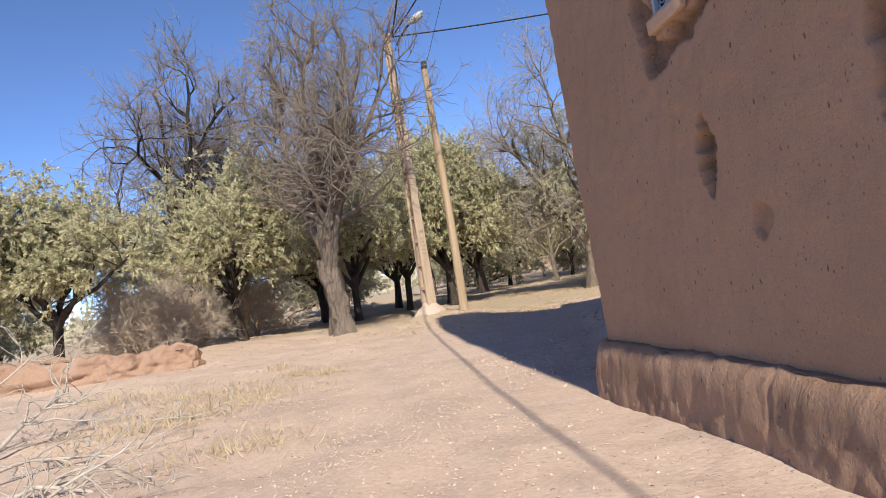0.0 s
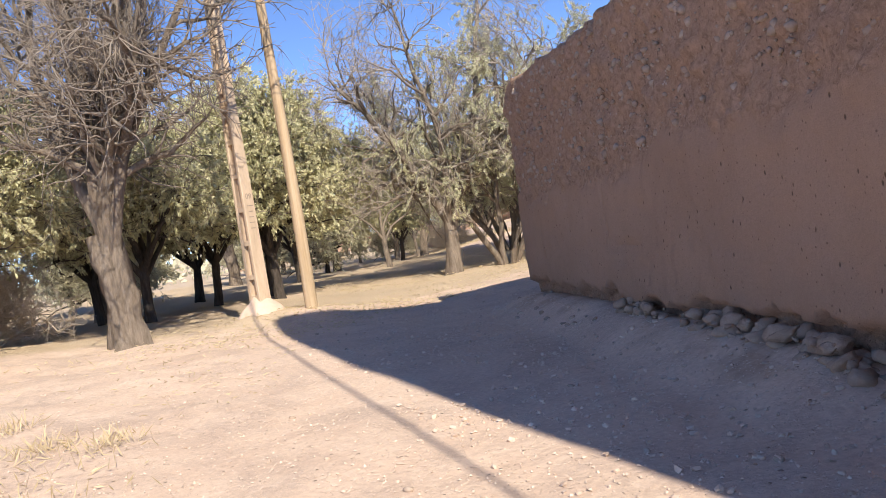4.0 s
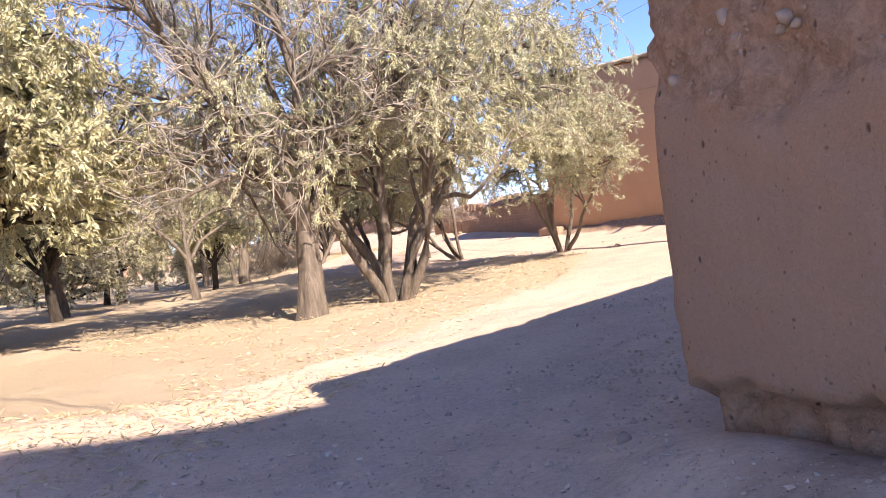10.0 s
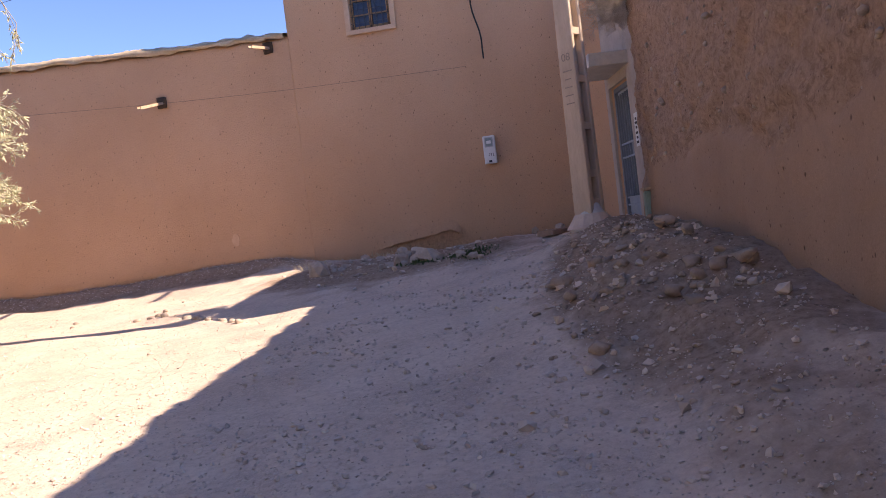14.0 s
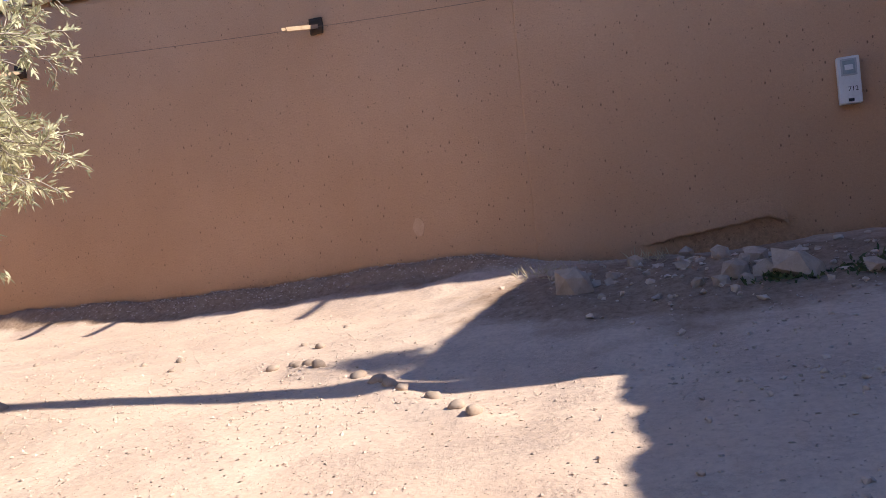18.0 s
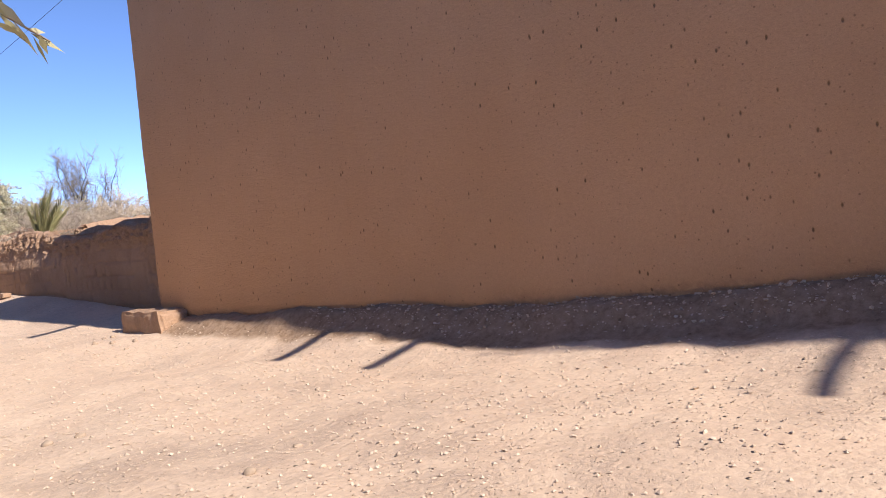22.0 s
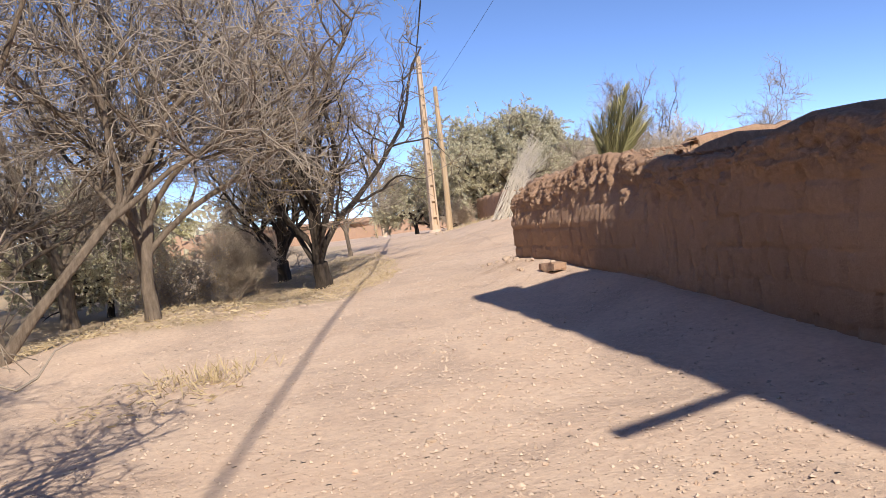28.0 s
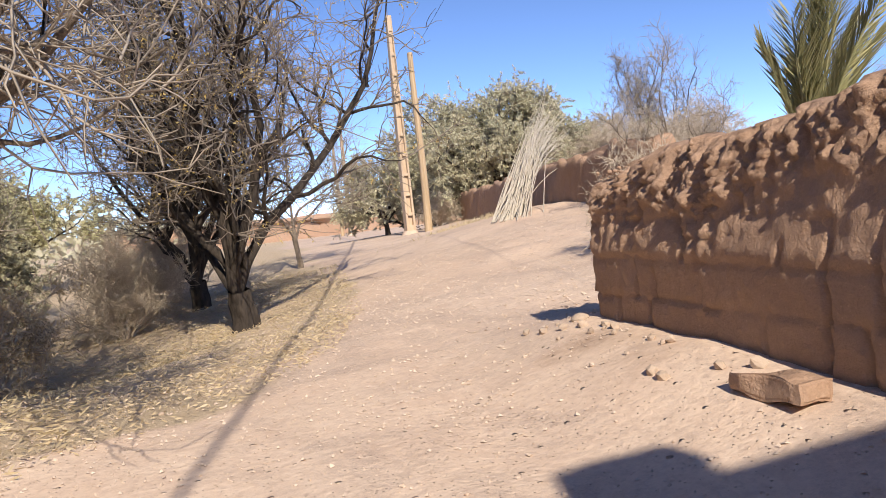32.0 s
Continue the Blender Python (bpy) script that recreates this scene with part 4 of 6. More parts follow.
BARE_BIG = dict(trunk=(1.75, 0.31), flare=0.14, flute=2.4, stems=8, spread=0.26, limb=5.3, limb_r=0.44, sub=16, sub_len=2.1, ter=8, ter_len=1.0, twigs=5, twig_len=0.42, twig_r=0.0085, lift=0.05, lift2=0.05, wander=0.2, ter_r=0.011, lean=(0.03, 0.0))
BARE_TALL = dict(trunk=(2.6, 0.30), stems=9, spread=0.62, limb=5.4, limb_r=0.48, sub=15, sub_len=2.2, ter=9, ter_len=1.05, twigs=5, twig_len=0.46, twig_r=0.0095, lift=0.05, lift2=0.05, wander=0.26, ter_r=0.013)
BARE_FORK = dict(trunk=(1.6, 0.2), stems=5, spread=0.5, limb=6.2, limb_r=0.68, sub=18, sub_len=2.3, ter=9, ter_len=1.05, twigs=5, twig_len=0.45, twig_r=0.0075, lift=0.05, lift2=0.03, lean=(-0.12, 0.0), wander=0.15, ter_r=0.01)
BARE_DARK = dict(wander=0.20, trunk=(0.62, 0.19), flare=0.25, stems=9, spread=0.4, limb_r=0.40, bare_to=0.25, keep=lambda p: p[2] > 1.35, limb=5.2, sub=14, sub_len=1.6, ter=8, ter_len=0.9, twigs=5, twig_len=0.38, lift=0.06, lift2=0.09, leaves=0.35, leaf=(0.05, 0.022), twig_r=0.0065, ter_r=0.01)
BARE_PALE = dict(trunk=(1.3, 0.085), stems=4, spread=0.5, limb=4.6, limb_r=0.6, sub=13, sub_len=2.0, ter=10, ter_len=0.95, twigs=5, twig_len=0.42, lift=0.06, lift2=0.08, lean=(0.1, 0.05), wander=0.22, keep=lambda p: p[2] > 1.5 and p[0] < 2.7, twig_r=0.0065, ter_r=0.009)
BARE_LEAN = dict(trunk=(3.0, 0.062), stems=5, spread=0.45, limb=3.6, limb_r=0.6, sub=13, sub_len=1.7, ter=9, ter_len=0.9, twigs=5, twig_len=0.4, lift=0.05, lift2=0.09, lean=(0.80, 0.08), wander=0.22, keep=lambda p: p[2] > 2.2 and p[0] < 3.2, twig_r=0.0065, ter_r=0.009)
OLIVE_BIG = dict(trunk=(1.35, 0.13), stems=8, spread=0.80, limb=3.0, sub=13, sub_len=1.6, ter=9, ter_len=0.8, twigs=5, twig_len=0.34, leaves=28, leaf=(0.095, 0.032), lift=0.05, lift2=0.01, lift3=-0.03, lift4=-0.05, bare_to=0.3, keep=lambda p: p[2] > 1.55 + 0.35 * math.sin(2.3 * p[0]) * math.sin(1.9 * p[1] + 1))
OLIVE_MULTI = dict(trunk=(1.0, 0.08), stems=7, spread=0.56, multi=True, limb=4.6, sub=13, sub_len=1.8, ter=9, ter_len=0.85, twigs=5, twig_len=0.34, leaves=50, leaf=(0.062, 0.0155), lift=0.05, lift2=-0.02, lift3=-0.06, lift4=-0.08, bare_to=0.28, keep=lambda p: p[2] > 1.1 + 0.25 * math.sin(2.3 * p[0]))
OLIVE_SMALL = dict(trunk=(1.0, 0.06), stems=5, spread=0.34, multi=True, lean=(-0.42, -0.55), limb=4.9, sub=20, sub_len=1.4, ter=9, ter_len=0.6, twigs=5, twig_len=0.28, leaves=24, leaf=(0.075, 0.018), lift=0.05, lift2=0.0, lift3=-0.03, lift4=-0.05, bare_to=0.4, wander=0.12, keep=lambda p: math.dist(p, (-1.7, -1.6, 3.2)) < 2.55 + 0.25 * math.sin(3.1 * p[2]) * math.sin(2.7 * p[0]))
BUSH = dict(trunk=(0.4, 0.03), stems=18, spread=0.6, multi=True, limb=1.9, sub=9, sub_len=0.9, ter=7, ter_len=0.5, twigs=4, twig_len=0.3, lift=0.05, twig_r=0.0065, ter_r=0.008)

L_BARE = "leafless grey-barked orchard tree with dense fine twigs"
L_DARK = "dark-barked leafless tree with many stems beside the track"
L_OLIVE = "grey-green olive tree with a dense leafy crown"


def at_ground(x, y, rz=0, s=1.0, sz=None, sink=0.0):
    return pose(x, y, gz(x, y) - sink, 0, 0, rz) @ Matrix.Diagonal((s, s, sz or s, 1))


def put(ob, *a, **k):
    ob.matrix_world = at_ground(*a, **k)
    return ob


t_big = put(make_tree("bare_tree", 11, BARE_BIG, BARK_GREY, TWIG_DARK, None, "large leafless tree with a thick furrowed grey trunk"), -1.25, 21.6, 20, 1.0, 1.2)
t_tall = put(make_tree("bare_tree", 12, BARE_TALL, BARK_DARK, TWIG_DARK, None, L_BARE), -7.0, 29.9, 0, 1.1, 1.24)
t_fork = put(make_tree("bare_tree", 13, BARE_FORK, BARK_GREY, TWIG, None, "leafless tree forking low from one leaning trunk"), 7.5, 28.3, 60, 1.0, 1.17)
t_dark = put(make_tree("bare_tree", 14, BARE_DARK, BARK_DARK, TWIG_DARK, DRY_LEAF, L_DARK), 19.75, 54.0, 105, 1.0)
t_pale = put(make_tree("bare_tree", 15, BARE_PALE, BARK_GREY, TWIG, None, L_BARE), 17.2, 46.6, 0, 1.0)
t_lean = put(make_tree("bare_tree", 16, BARE_LEAN, BARK_GREY, TWIG, None, "leafless tree with a long pale trunk leaning over the verge"), 15.55, 45.6, 0, 1.0)
o_big = put(make_tree("olive_tree", 21, OLIVE_BIG, BARK_DARK, TWIG_DARK, OLIVE_SUN, L_OLIVE), -8.3, 20.6, 0, 1.05)
o_multi = put(make_tree("olive_tree", 22, OLIVE_MULTI, BARK_GREY, TWIG, OLIVE_LEAF, "grey-green olive tree growing on several stems"), 9.6, 28.9, 0, 1.3, 1.6)
o_small = put(make_tree("olive_tree", 23, OLIVE_SMALL, BARK_GREY, TWIG, OLIVE_LEAF, "small olive tree with two thin stems and drooping sprays"), 16.2, 31.4, 0, 1.0)
o_dark = put(make_tree("olive_tree", 24, dict(OLIVE_BIG, trunk=(0.8, 0.13), keep=lambda p: p[2] > 0.5 + 0.3 * math.sin(2.1 * p[0])), BARK_DARK, TWIG_DARK, OLIVE_DARK, "dark grey-green olive tree with a dense crown"), 6.6, 62.0, 0, 0.9)
bush = put(make_tree("dry_bush", 31, BUSH, BRUSH, BRUSH, None, "dry leafless grey bush", "bush", "bushes"), -6.6, 21.4, 0, 0.85)
tawny_bush = put(make_tree("dry_bush", 34, dict(BUSH, stems=16, limb=2.0, twigs=6), BRUSH, BRUSH, None, "tawny leafless bush behind the garden wall", "bush", "bushes"), 31.4, 68.6, 20, 0.9)
yellow_bush = put(make_tree("leafy_bush", 33, dict(BUSH, stems=9, limb=2.1, sub=7, ter=5, leaves=5, leaf=(0.085, 0.04)), BRUSH, BRUSH, SHED_LEAF, "sparse bush with curled yellow leaves under the trees", "bush", "bushes"), 16.62, 52.54, 0, 0.7)

for ob, x, y, rz, s, sz in (
    (tawny_bush, 17.7, 56.6, 80, 0.75, 0.75),
    (o_big, -4.4, 24.6, 130, 0.95, 1.08), (bush, -5.7, 22.7, 200, 1.05, 1.15), (bush, -6.9, 23.4, 300, 1.1, 1.3), (o_big, 2.6, 29.8, 70, 1.05, 1.25), (o_big, -12.5, 19.0, 200, 1.1, 1.1), (o_big, -1.0, 27.5, 250, 0.95, 1.1),
    (o_big, 0.9, 31.2, 320, 0.9, 1.1), (o_big, -15.0, 27.0, 40, 1.2, 1.2), (o_big, 0.6, 37.0, 10, 1.1, 1.2), (o_big, 5.0, 40.5, 100, 1.0, 1.1),
    (t_pale, 8.8, 39.9, 30, 1.3, 1.3), (t_fork, 5.6, 44.0, 200, 1.0, 1.0), (t_fork, -2.5, 33.0, 140, 1.1, 1.1),
    (o_multi, 12.6, 35.2, 80, 0.8, 0.85), (o_small, 16.3, 36.4, -70, 0.95, 0.95), (t_pale, 16.5, 38.6, 20, 0.6, 0.7), (o_dark, 14.4, 57.8, 50, 0.8, 0.8), (o_big, 10.5, 43.5, 300, 0.7, 0.8), (t_big, 3.0, 50.0, 10, 1.0, 1.0),
    (t_pale, 13.8, 51.3, 40, 1.1, 1.1), (t_pale, 17.0, 47.9, 100, 1.1, 1.3), (t_fork, 12.6, 46.5, 10, 1.0, 1.0), (t_dark, 18.9, 57.9, 120, 0.9, 0.9),
    (t_pale, 21.1, 62.0, 60, 0.8, 0.8), (t_fork, 13.9, 56.0, 300, 0.85, 0.85), (t_pale, 12.2, 59.5, 150, 1.2, 1.2), (o_big, 12.0, 70.0, 20, 0.95, 0.85),
    (o_dark, 28.8, 70.4, 66, 1.3, 1.34), (o_dark, 31.1, 70.6, 166, 1.25, 1.28), (o_dark, 25.2, 72.6, 266, 0.85, 0.85), (o_dark, 28.9, 73.4, 200, 1.4, 1.42), (o_dark, 27.0, 72.4, 100, 1.1, 1.1), (o_dark, 32.9, 72.0, 10, 1.0, 0.95), (bush, 26.5, 69.2, 0, 0.7, 0.6), (t_dark, 36.2, 71.0, 40, 0.62, 0.9), (tawny_bush, 33.9, 68.6, 0, 1.3, 1.3), (tawny_bush, 35.4, 68.2, 120, 1.25, 1.2), (tawny_bush, 37.2, 69.6, 220, 1.4, 1.5), (tawny_bush, 32.6, 67.2, 50, 1.0, 1.1), (t_pale, 26.9, 54.0, 0, 0.38, 0.42), (t_pale, 29.0, 50.5, 90, 0.38, 0.4), (bush, 24.6, 50.5, 0, 0.6, 0.6), (bush, 24.4, 47.5, 60, 0.5, 0.45),
    (t_fork, 9.0, 52.0, 300, 1.0, 1.0), (o_big, 7.0, 60.0, 10, 1.0, 1.0), (t_pale, 10.5, 66.0, 30, 1.0, 1.0),
    (o_big, 2.6, 31.5, 0, 1.0, 1.3), (o_big, -2.2, 29.4, 140, 0.9, 1.0), (o_dark, -17.0, 36.0, 30, 1.2, 1.2), (o_dark, -9.0, 38.0, 200, 1.2, 1.2), (o_dark, -3.0, 44.0, 77, 1.2, 1.2), (o_dark, -24.0, 30.0, 10, 1.3, 1.3),
    (o_dark, 8.0, 50.0, 30, 1.1, 1.1), (o_dark, 6.0, 72.0, 90, 1.2, 1.2), (o_big, -2.0, 58.0, 120, 1.2, 1.2), (t_big, -10.0, 50.0, 33, 1.0, 1.0), (t_fork, 17.0, 78.0, 20, 0.9, 0.8),
    (bush, -4.4, 26.5, 10, 1.2, 1.2), (bush, 17.8, 59.6, 50, 1.1, 0.9),
):
    copy_thing(ob, at_ground(x, y, rz, s, sz))


copy_thing(bush, pose(17.3, 19.30, 4.36, -105, 0, 0) @ Matrix.Diagonal((0.34, 0.34, 0.34, 1)))
copy_thing(bush, pose(17.75, 19.15, 5.78, 0, 0, 40) @ Matrix.Diagonal((0.36, 0.36, 0.36, 1)))


def far_woods():
    """A ragged belt of distant orchard crowns, too far to tell apart."""
    rng = np.random.default_rng(5)
    n = 16000
    a = np.radians(rng.uniform(55, 178, n))
    r = rng.uniform(75, 170, n)
    x, y = 10 + r * np.cos(a), 30 + r * np.sin(a)
    keep = ~((x > 14) & (y > 60) & (x < 45))
    x, y, a = x[keep], y[keep], a[keep]
    top = 4.6 + 1.8 * vnoise(x * 0.12, y * 0.12, 0, 4) + 1.2 * vnoise(x * 0.4, y * 0.4, 0, 8)
    z = height(x, y) + rng.uniform(0.0, 1.0, len(x)) ** 0.7 * np.clip(top, 0.6, 9)
    v, q = leaf_quads(rng, np.stack([x, y, z], 1), np.zeros((len(x), 3)) + np.array([0, 0, 0.3]), 1.0, 0.7)
    tagged(obj("distant_trees", mesh_quads("distant_trees", v, q, False), OLIVE_DARK), "distant hazy grey-green orchard trees", "trees", kind="stuff")


far_woods()


# ---- power line ----
def concrete_pole(x, y, h, rz, lean=(0, 0), w0=0.34, d0=0.30, web=False, heap=None, number="", stuff=None):
    """Tapering concrete pole whose web is pierced by a ladder of openings."""
    z0 = gz(x, y)
    root = empty("concrete_pole", x, y, z0 - 0.05, rz)
    w1, d1 = w0 * 0.48, d0 * 0.62
    n = int(h / 0.62)
    bm = bmesh.new()

    def wd(z):
        k = z / h
        return w0 + (w1 - w0) * k, d0 + (d1 - d0) * k

    def loft(za, zb, f):
        vs = []
        for z in (za, zb):
            x0, x1, y0, y1 = f(z)
            vs.append([bm.verts.new(c + (z,)) for c in ((x0, y0), (x1, y0), (x1, y1), (x0, y1))])
        a, b = vs
        bm.faces.new(a[::-1])
        bm.faces.new(b)
        for i in range(4):
            bm.faces.new((a[i], a[(i + 1) % 4], b[(i + 1) % 4], b[i]))

    fl = 0.24
    for sgn in (-1, 1):
        loft(-0.4, h, lambda z: (sorted((sgn * wd(max(z, 0))[0] / 2, sgn * wd(max(z, 0))[0] * (0.5 - fl)))[0], sorted((sgn * wd(max(z, 0))[0] / 2, sgn * wd(max(z, 0))[0] * (0.5 - fl)))[1], -wd(max(z, 0))[1] / 2, wd(max(z, 0))[1] / 2))
    bmesh.ops.bevel(bm, geom=list(bm.edges), offset=0.012, segments=1, affect="EDGES")
    part("shaft", bm_mesh("shaft", bm), CONCRETE, root)
    for i in range(n + 1):
        za = i * h / n
        hh = 0.10 if i else 0.35
        if i == n:
            za -= 0.5
            hh = 0.5
        w, d = wd(za)
        me = box_me("rung", -w * (0.5 - fl) - 0.004, w * (0.5 - fl) + 0.004, -d * 0.44, d * 0.44, za - (0.3 if i == 0 else 0), za + hh, 0.008)
        part("rung", me, CONCRETE, root)
    if web:
        bm = bmesh.new()
        loft(-0.4, h - 0.02, lambda z: (-wd(max(z, 0))[0] * (0.5 - fl) - 0.004, wd(max(z, 0))[0] * (0.5 - fl) + 0.004, -0.03, 0.03))
        part("web", bm_mesh("web", bm), CONCRETE, root)
    bm = bmesh.new()
    bmesh.ops.create_cone(bm, cap_ends=True, segments=14, radius1=w0 * 1.0, radius2=w0 * 0.66, depth=0.20, matrix=Matrix.Translation((0, 0, 0.06)))
    for v in bm.verts:
        v.co += Vector((0.04 * noise.noise(v.co * 3), 0.04 * noise.noise(v.co * 3 + Vector((5, 0, 0))), 0))
    part("footing", bm_mesh("footing", bm), DUST_MOUND, root)
    if heap:
        bm = bmesh.new()
        bmesh.ops.create_cone(bm, cap_ends=True, segments=28, radius1=heap, radius2=0.12, depth=0.62, matrix=Matrix.Translation((0, 0, 0.03)))
        bmesh.ops.subdivide_edges(bm, edges=list(bm.edges), cuts=4, use_grid_fill=True)
        for v in bm.verts:
            v.co += 0.07 * Vector((noise.noise(v.co * 3), noise.noise(v.co * 3 + Vector((5, 0, 0))), 0.5 * noise.noise(v.co * 6)))
        part("base_mound", bm_mesh("base_mound", bm, True), stuff or DUST_MOUND, root, "mound packed round the foot of the pole")
    if number:
        zt = 2.25
        w, d = wd(zt)
        cu = bpy.data.curves.new("number", "FONT")
        cu.body, cu.size, cu.align_x, cu.extrude = number, 0.15, "CENTER", 0.001
        tx = part("number", cu, STENCIL, root, "dark stencilled number")
        tx.matrix_local = pose(w / 2 + 0.003, 0, zt, 90, 0, 90)
        for i, hw in enumerate((0.075, 0.05, 0.06, 0.07, 0.065)):
            w, d = wd(zt - 0.13 - 0.11 * i)
            part("stencil_bar", box_me("stencil_bar", w / 2 - 0.002, w / 2 + 0.003, -hw, hw, zt - 0.145 - 0.11 * i, zt - 0.13 - 0.11 * i), STENCIL, root)
    root.matrix_world = root.matrix_world @ pose(0, 0, 0, lean[0], lean[1], 0)
    return root


DUST_MOUND = plain_mat("dusty_mound", (0.56, 0.43, 0.34), (0.66, 0.52, 0.42), 5.0, 0.95, 0.6)
STENCIL = plain_mat("faded_stencil_paint", (0.26, 0.21, 0.17), (0.38, 0.31, 0.25), 30.0, 0.9, 0.1)


def round_pole(x, y, h, lean=(0, 0), r0=0.13, r1=0.085, cap=False):
    z0 = gz(x, y)
    root = empty("wooden_pole", x, y, z0)
    k = np.linspace(0, 1, 24)
    pts = np.stack([0.02 * np.sin(k * 5), 0.015 * np.sin(k * 7 + 1), -0.4 + (h + 0.4) * k], 1)
    v, q = tube(pts, r0 + (r1 - r0) * k, 14)
    me = mesh_quads("pole", v, q)
    part("pole", me, TIMBER_POLE, root)
    bm = bmesh.new()
    bmesh.ops.create_cone(bm, cap_ends=True, segments=14, radius1=r1 * 1.08, radius2=r1 * 0.9, depth=0.22 if cap else 0.06, matrix=Matrix.Translation((pts[-1][0], pts[-1][1], h)))
    part("cap", bm_mesh("cap", bm), IRON if cap else TIMBER_POLE, root)
    root.matrix_world = root.matrix_world @ pose(0, 0, 0, lean[0], lean[1], 0)
    return root


POLE_A = (1.2, 22.2)
POLE_B = (2.1, 21.75)
POLE_C = (16.93, 20.2)
POLE_D = (25.06, 67.4)
POLE_E = (25.45, 66.4)
POLE_F = (26.75, 96.5)
pa = tagged(concrete_pole(*POLE_A, 8.0, -55, web=True, heap=0.7, number="09"), "pale concrete power pole pierced like a ladder", "power pole", "power poles")
pb = tagged(round_pole(*POLE_B, 6.9, cap=True), "slim weathered wooden telephone pole with a dark cap", "pole", "wooden poles")
pc = tagged(concrete_pole(*POLE_C, 7.8, 143, web=True, heap=0.36, number="08", stuff=CEMENT), "pale concrete power pole with stencilled numbers and a cement foot", "power pole", "power poles")
pd = tagged(concrete_pole(*POLE_D, 7.15, 10, web=True), "pale concrete power pole pierced like a ladder", "power pole", "power poles")
pe = tagged(round_pole(*POLE_E, 5.6), "thin weathered wooden telephone pole", "pole", "wooden poles")
pf = tagged(concrete_pole(*POLE_F, 7.2, 10, web=True), "distant concrete power pole", "power pole", "power poles")
pg = tagged(round_pole(26.2, 97.0, 6.6), "distant thin wooden pole", "pole", "wooden poles")


def wire(name, a, b, sag, r, label, mat=CABLE, n=40):
    a, b = np.array(a, float), np.array(b, float)
    k = np.linspace(0, 1, n)[:, None]
    pts = a + (b - a) * k - np.array([0, 0, 1.0]) * sag * 4 * k * (1 - k)
    v, q = tube(pts, np.full(n, r), 6)
    return tagged(obj(name, mesh_quads(name, v, q), mat), label, "cable", "overhead cables")


TOP_A = (POLE_A[0] + 0.15, POLE_A[1] - 0.15, gz(*POLE_A) + 7.8)
TOP_C = (POLE_C[0], POLE_C[1], gz(*POLE_C) + 7.55)
TOP_D = (POLE_D[0] - 0.1, POLE_D[1], gz(*POLE_D) + 7.0)
TOP_F = (POLE_F[0], POLE_F[1], gz(*POLE_F) + 7.0)
wire("power_cable", TOP_A, (1.86, -16.0, 7.3), 0.35, 0.022, "twisted black overhead power cable")
wire("power_cable", TOP_A, (4.75, 7.8, 9.55), 0.25, 0.018, "twisted black overhead power cable")
wire("power_cable", TOP_A, TOP_C, 0.3, 0.02, "twisted black overhead power cable")
wire("power_cable", (TOP_C[0] + 0.42, TOP_C[1], TOP_C[2]), TOP_D, 0.8, 0.024, "twisted black overhead power cable")
wire("power_cable", TOP_D, TOP_F, 0.5, 0.02, "twisted black overhead power cable")
wire("telephone_wire", (POLE_B[0], POLE_B[1], gz(*POLE_B) + 6.8), (3.4, -14.0, 10.5), 0.4, 0.006, "thin overhead telephone wire")
wire("telephone_wire", (POLE_E[0], POLE_E[1], gz(*POLE_E) + 5.5), (22.4, 26.0, 8.5), 0.4, 0.005, "thin overhead telephone wire")


def street_lamp():
    """Small cobra-head lamp clamped to the pole top."""
    root = empty("street_lamp", TOP_A[0] + 0.1, TOP_A[1], TOP_A[2] - 0.1, 0)
    v, q = tube([(0, 0, -0.15), (0.12, -0.02, 0.05), (0.34, -0.06, 0.30), (0.55, -0.1, 0.46)], [0.03] * 4, 8)
    part("arm", mesh_quads("arm", v, q), IRON, root)
    bm = bmesh.new()
    bmesh.ops.create_uvsphere(bm, u_segments=14, v_segments=8, radius=0.5, matrix=pose(0.62, -0.11, 0.52, 0, -34, 0) @ Matrix.Diagonal((0.60, 0.26, 0.17, 1)))
    part("head", bm_mesh("head", bm, True), LAMP_SHELL, root)
    bm = bmesh.new()
    bmesh.ops.create_uvsphere(bm, u_segments=12, v_segments=6, radius=0.5, matrix=pose(0.66, -0.11, 0.485, 0, -34, 0) @ Matrix.Diagonal((0.42, 0.20, 0.14, 1)))
    part("lens", bm_mesh("lens", bm, True), LAMP_LENS, root)
    tagged(root, "small grey street lamp clamped to the pole top", "street lamp")


LAMP_SHELL = plain_mat("lamp_shell", (0.45, 0.45, 0.44), (0.55, 0.55, 0.53), 8.0, 0.5, 0.1)
LAMP_LENS = plain_mat("lamp_lens", (0.35, 0.30, 0.22), (0.45, 0.40, 0.30), 8.0, 0.25, 0.1)
street_lamp()


# ---- loose stones ----
def stone_mesh(name, seed, sub=2, flat=0.7, rough=0.35):
    bm = bmesh.new()
    bmesh.ops.create_icosphere(bm, subdivisions=sub, radius=0.5)
    o = Vector((seed * 7.3, seed * 3.1, seed * 1.7))
    for v in bm.verts:
        d = 1 + rough * noise.noise(v.co * 1.9 + o) + rough * 0.5 * noise.noise(v.co * 4.5 + o)
        v.co = Vector((v.co.x, v.co.y * 0.85, v.co.z * flat)) * d
    return bm_mesh(name, bm, sub > 1)


STONES = [stone_mesh("stone", i, 2, 0.55 + 0.07 * (i % 4)) for i in range(7)]
for _m in STONES:
    _m.materials.append(STONE)


BURIED = [stone_mesh("stone", 60 + i, 2, 0.62, 0.85) for i in range(4)]
for _m in BURIED:
    _m.materials.append(BURIED_STONE)


RUBBLE = [stone_mesh("rubble", 20 + i, 1, 0.8, 0.7) for i in range(6)]
for _m in RUBBLE:
    _m.materials.append(RUBBLE_STONE)


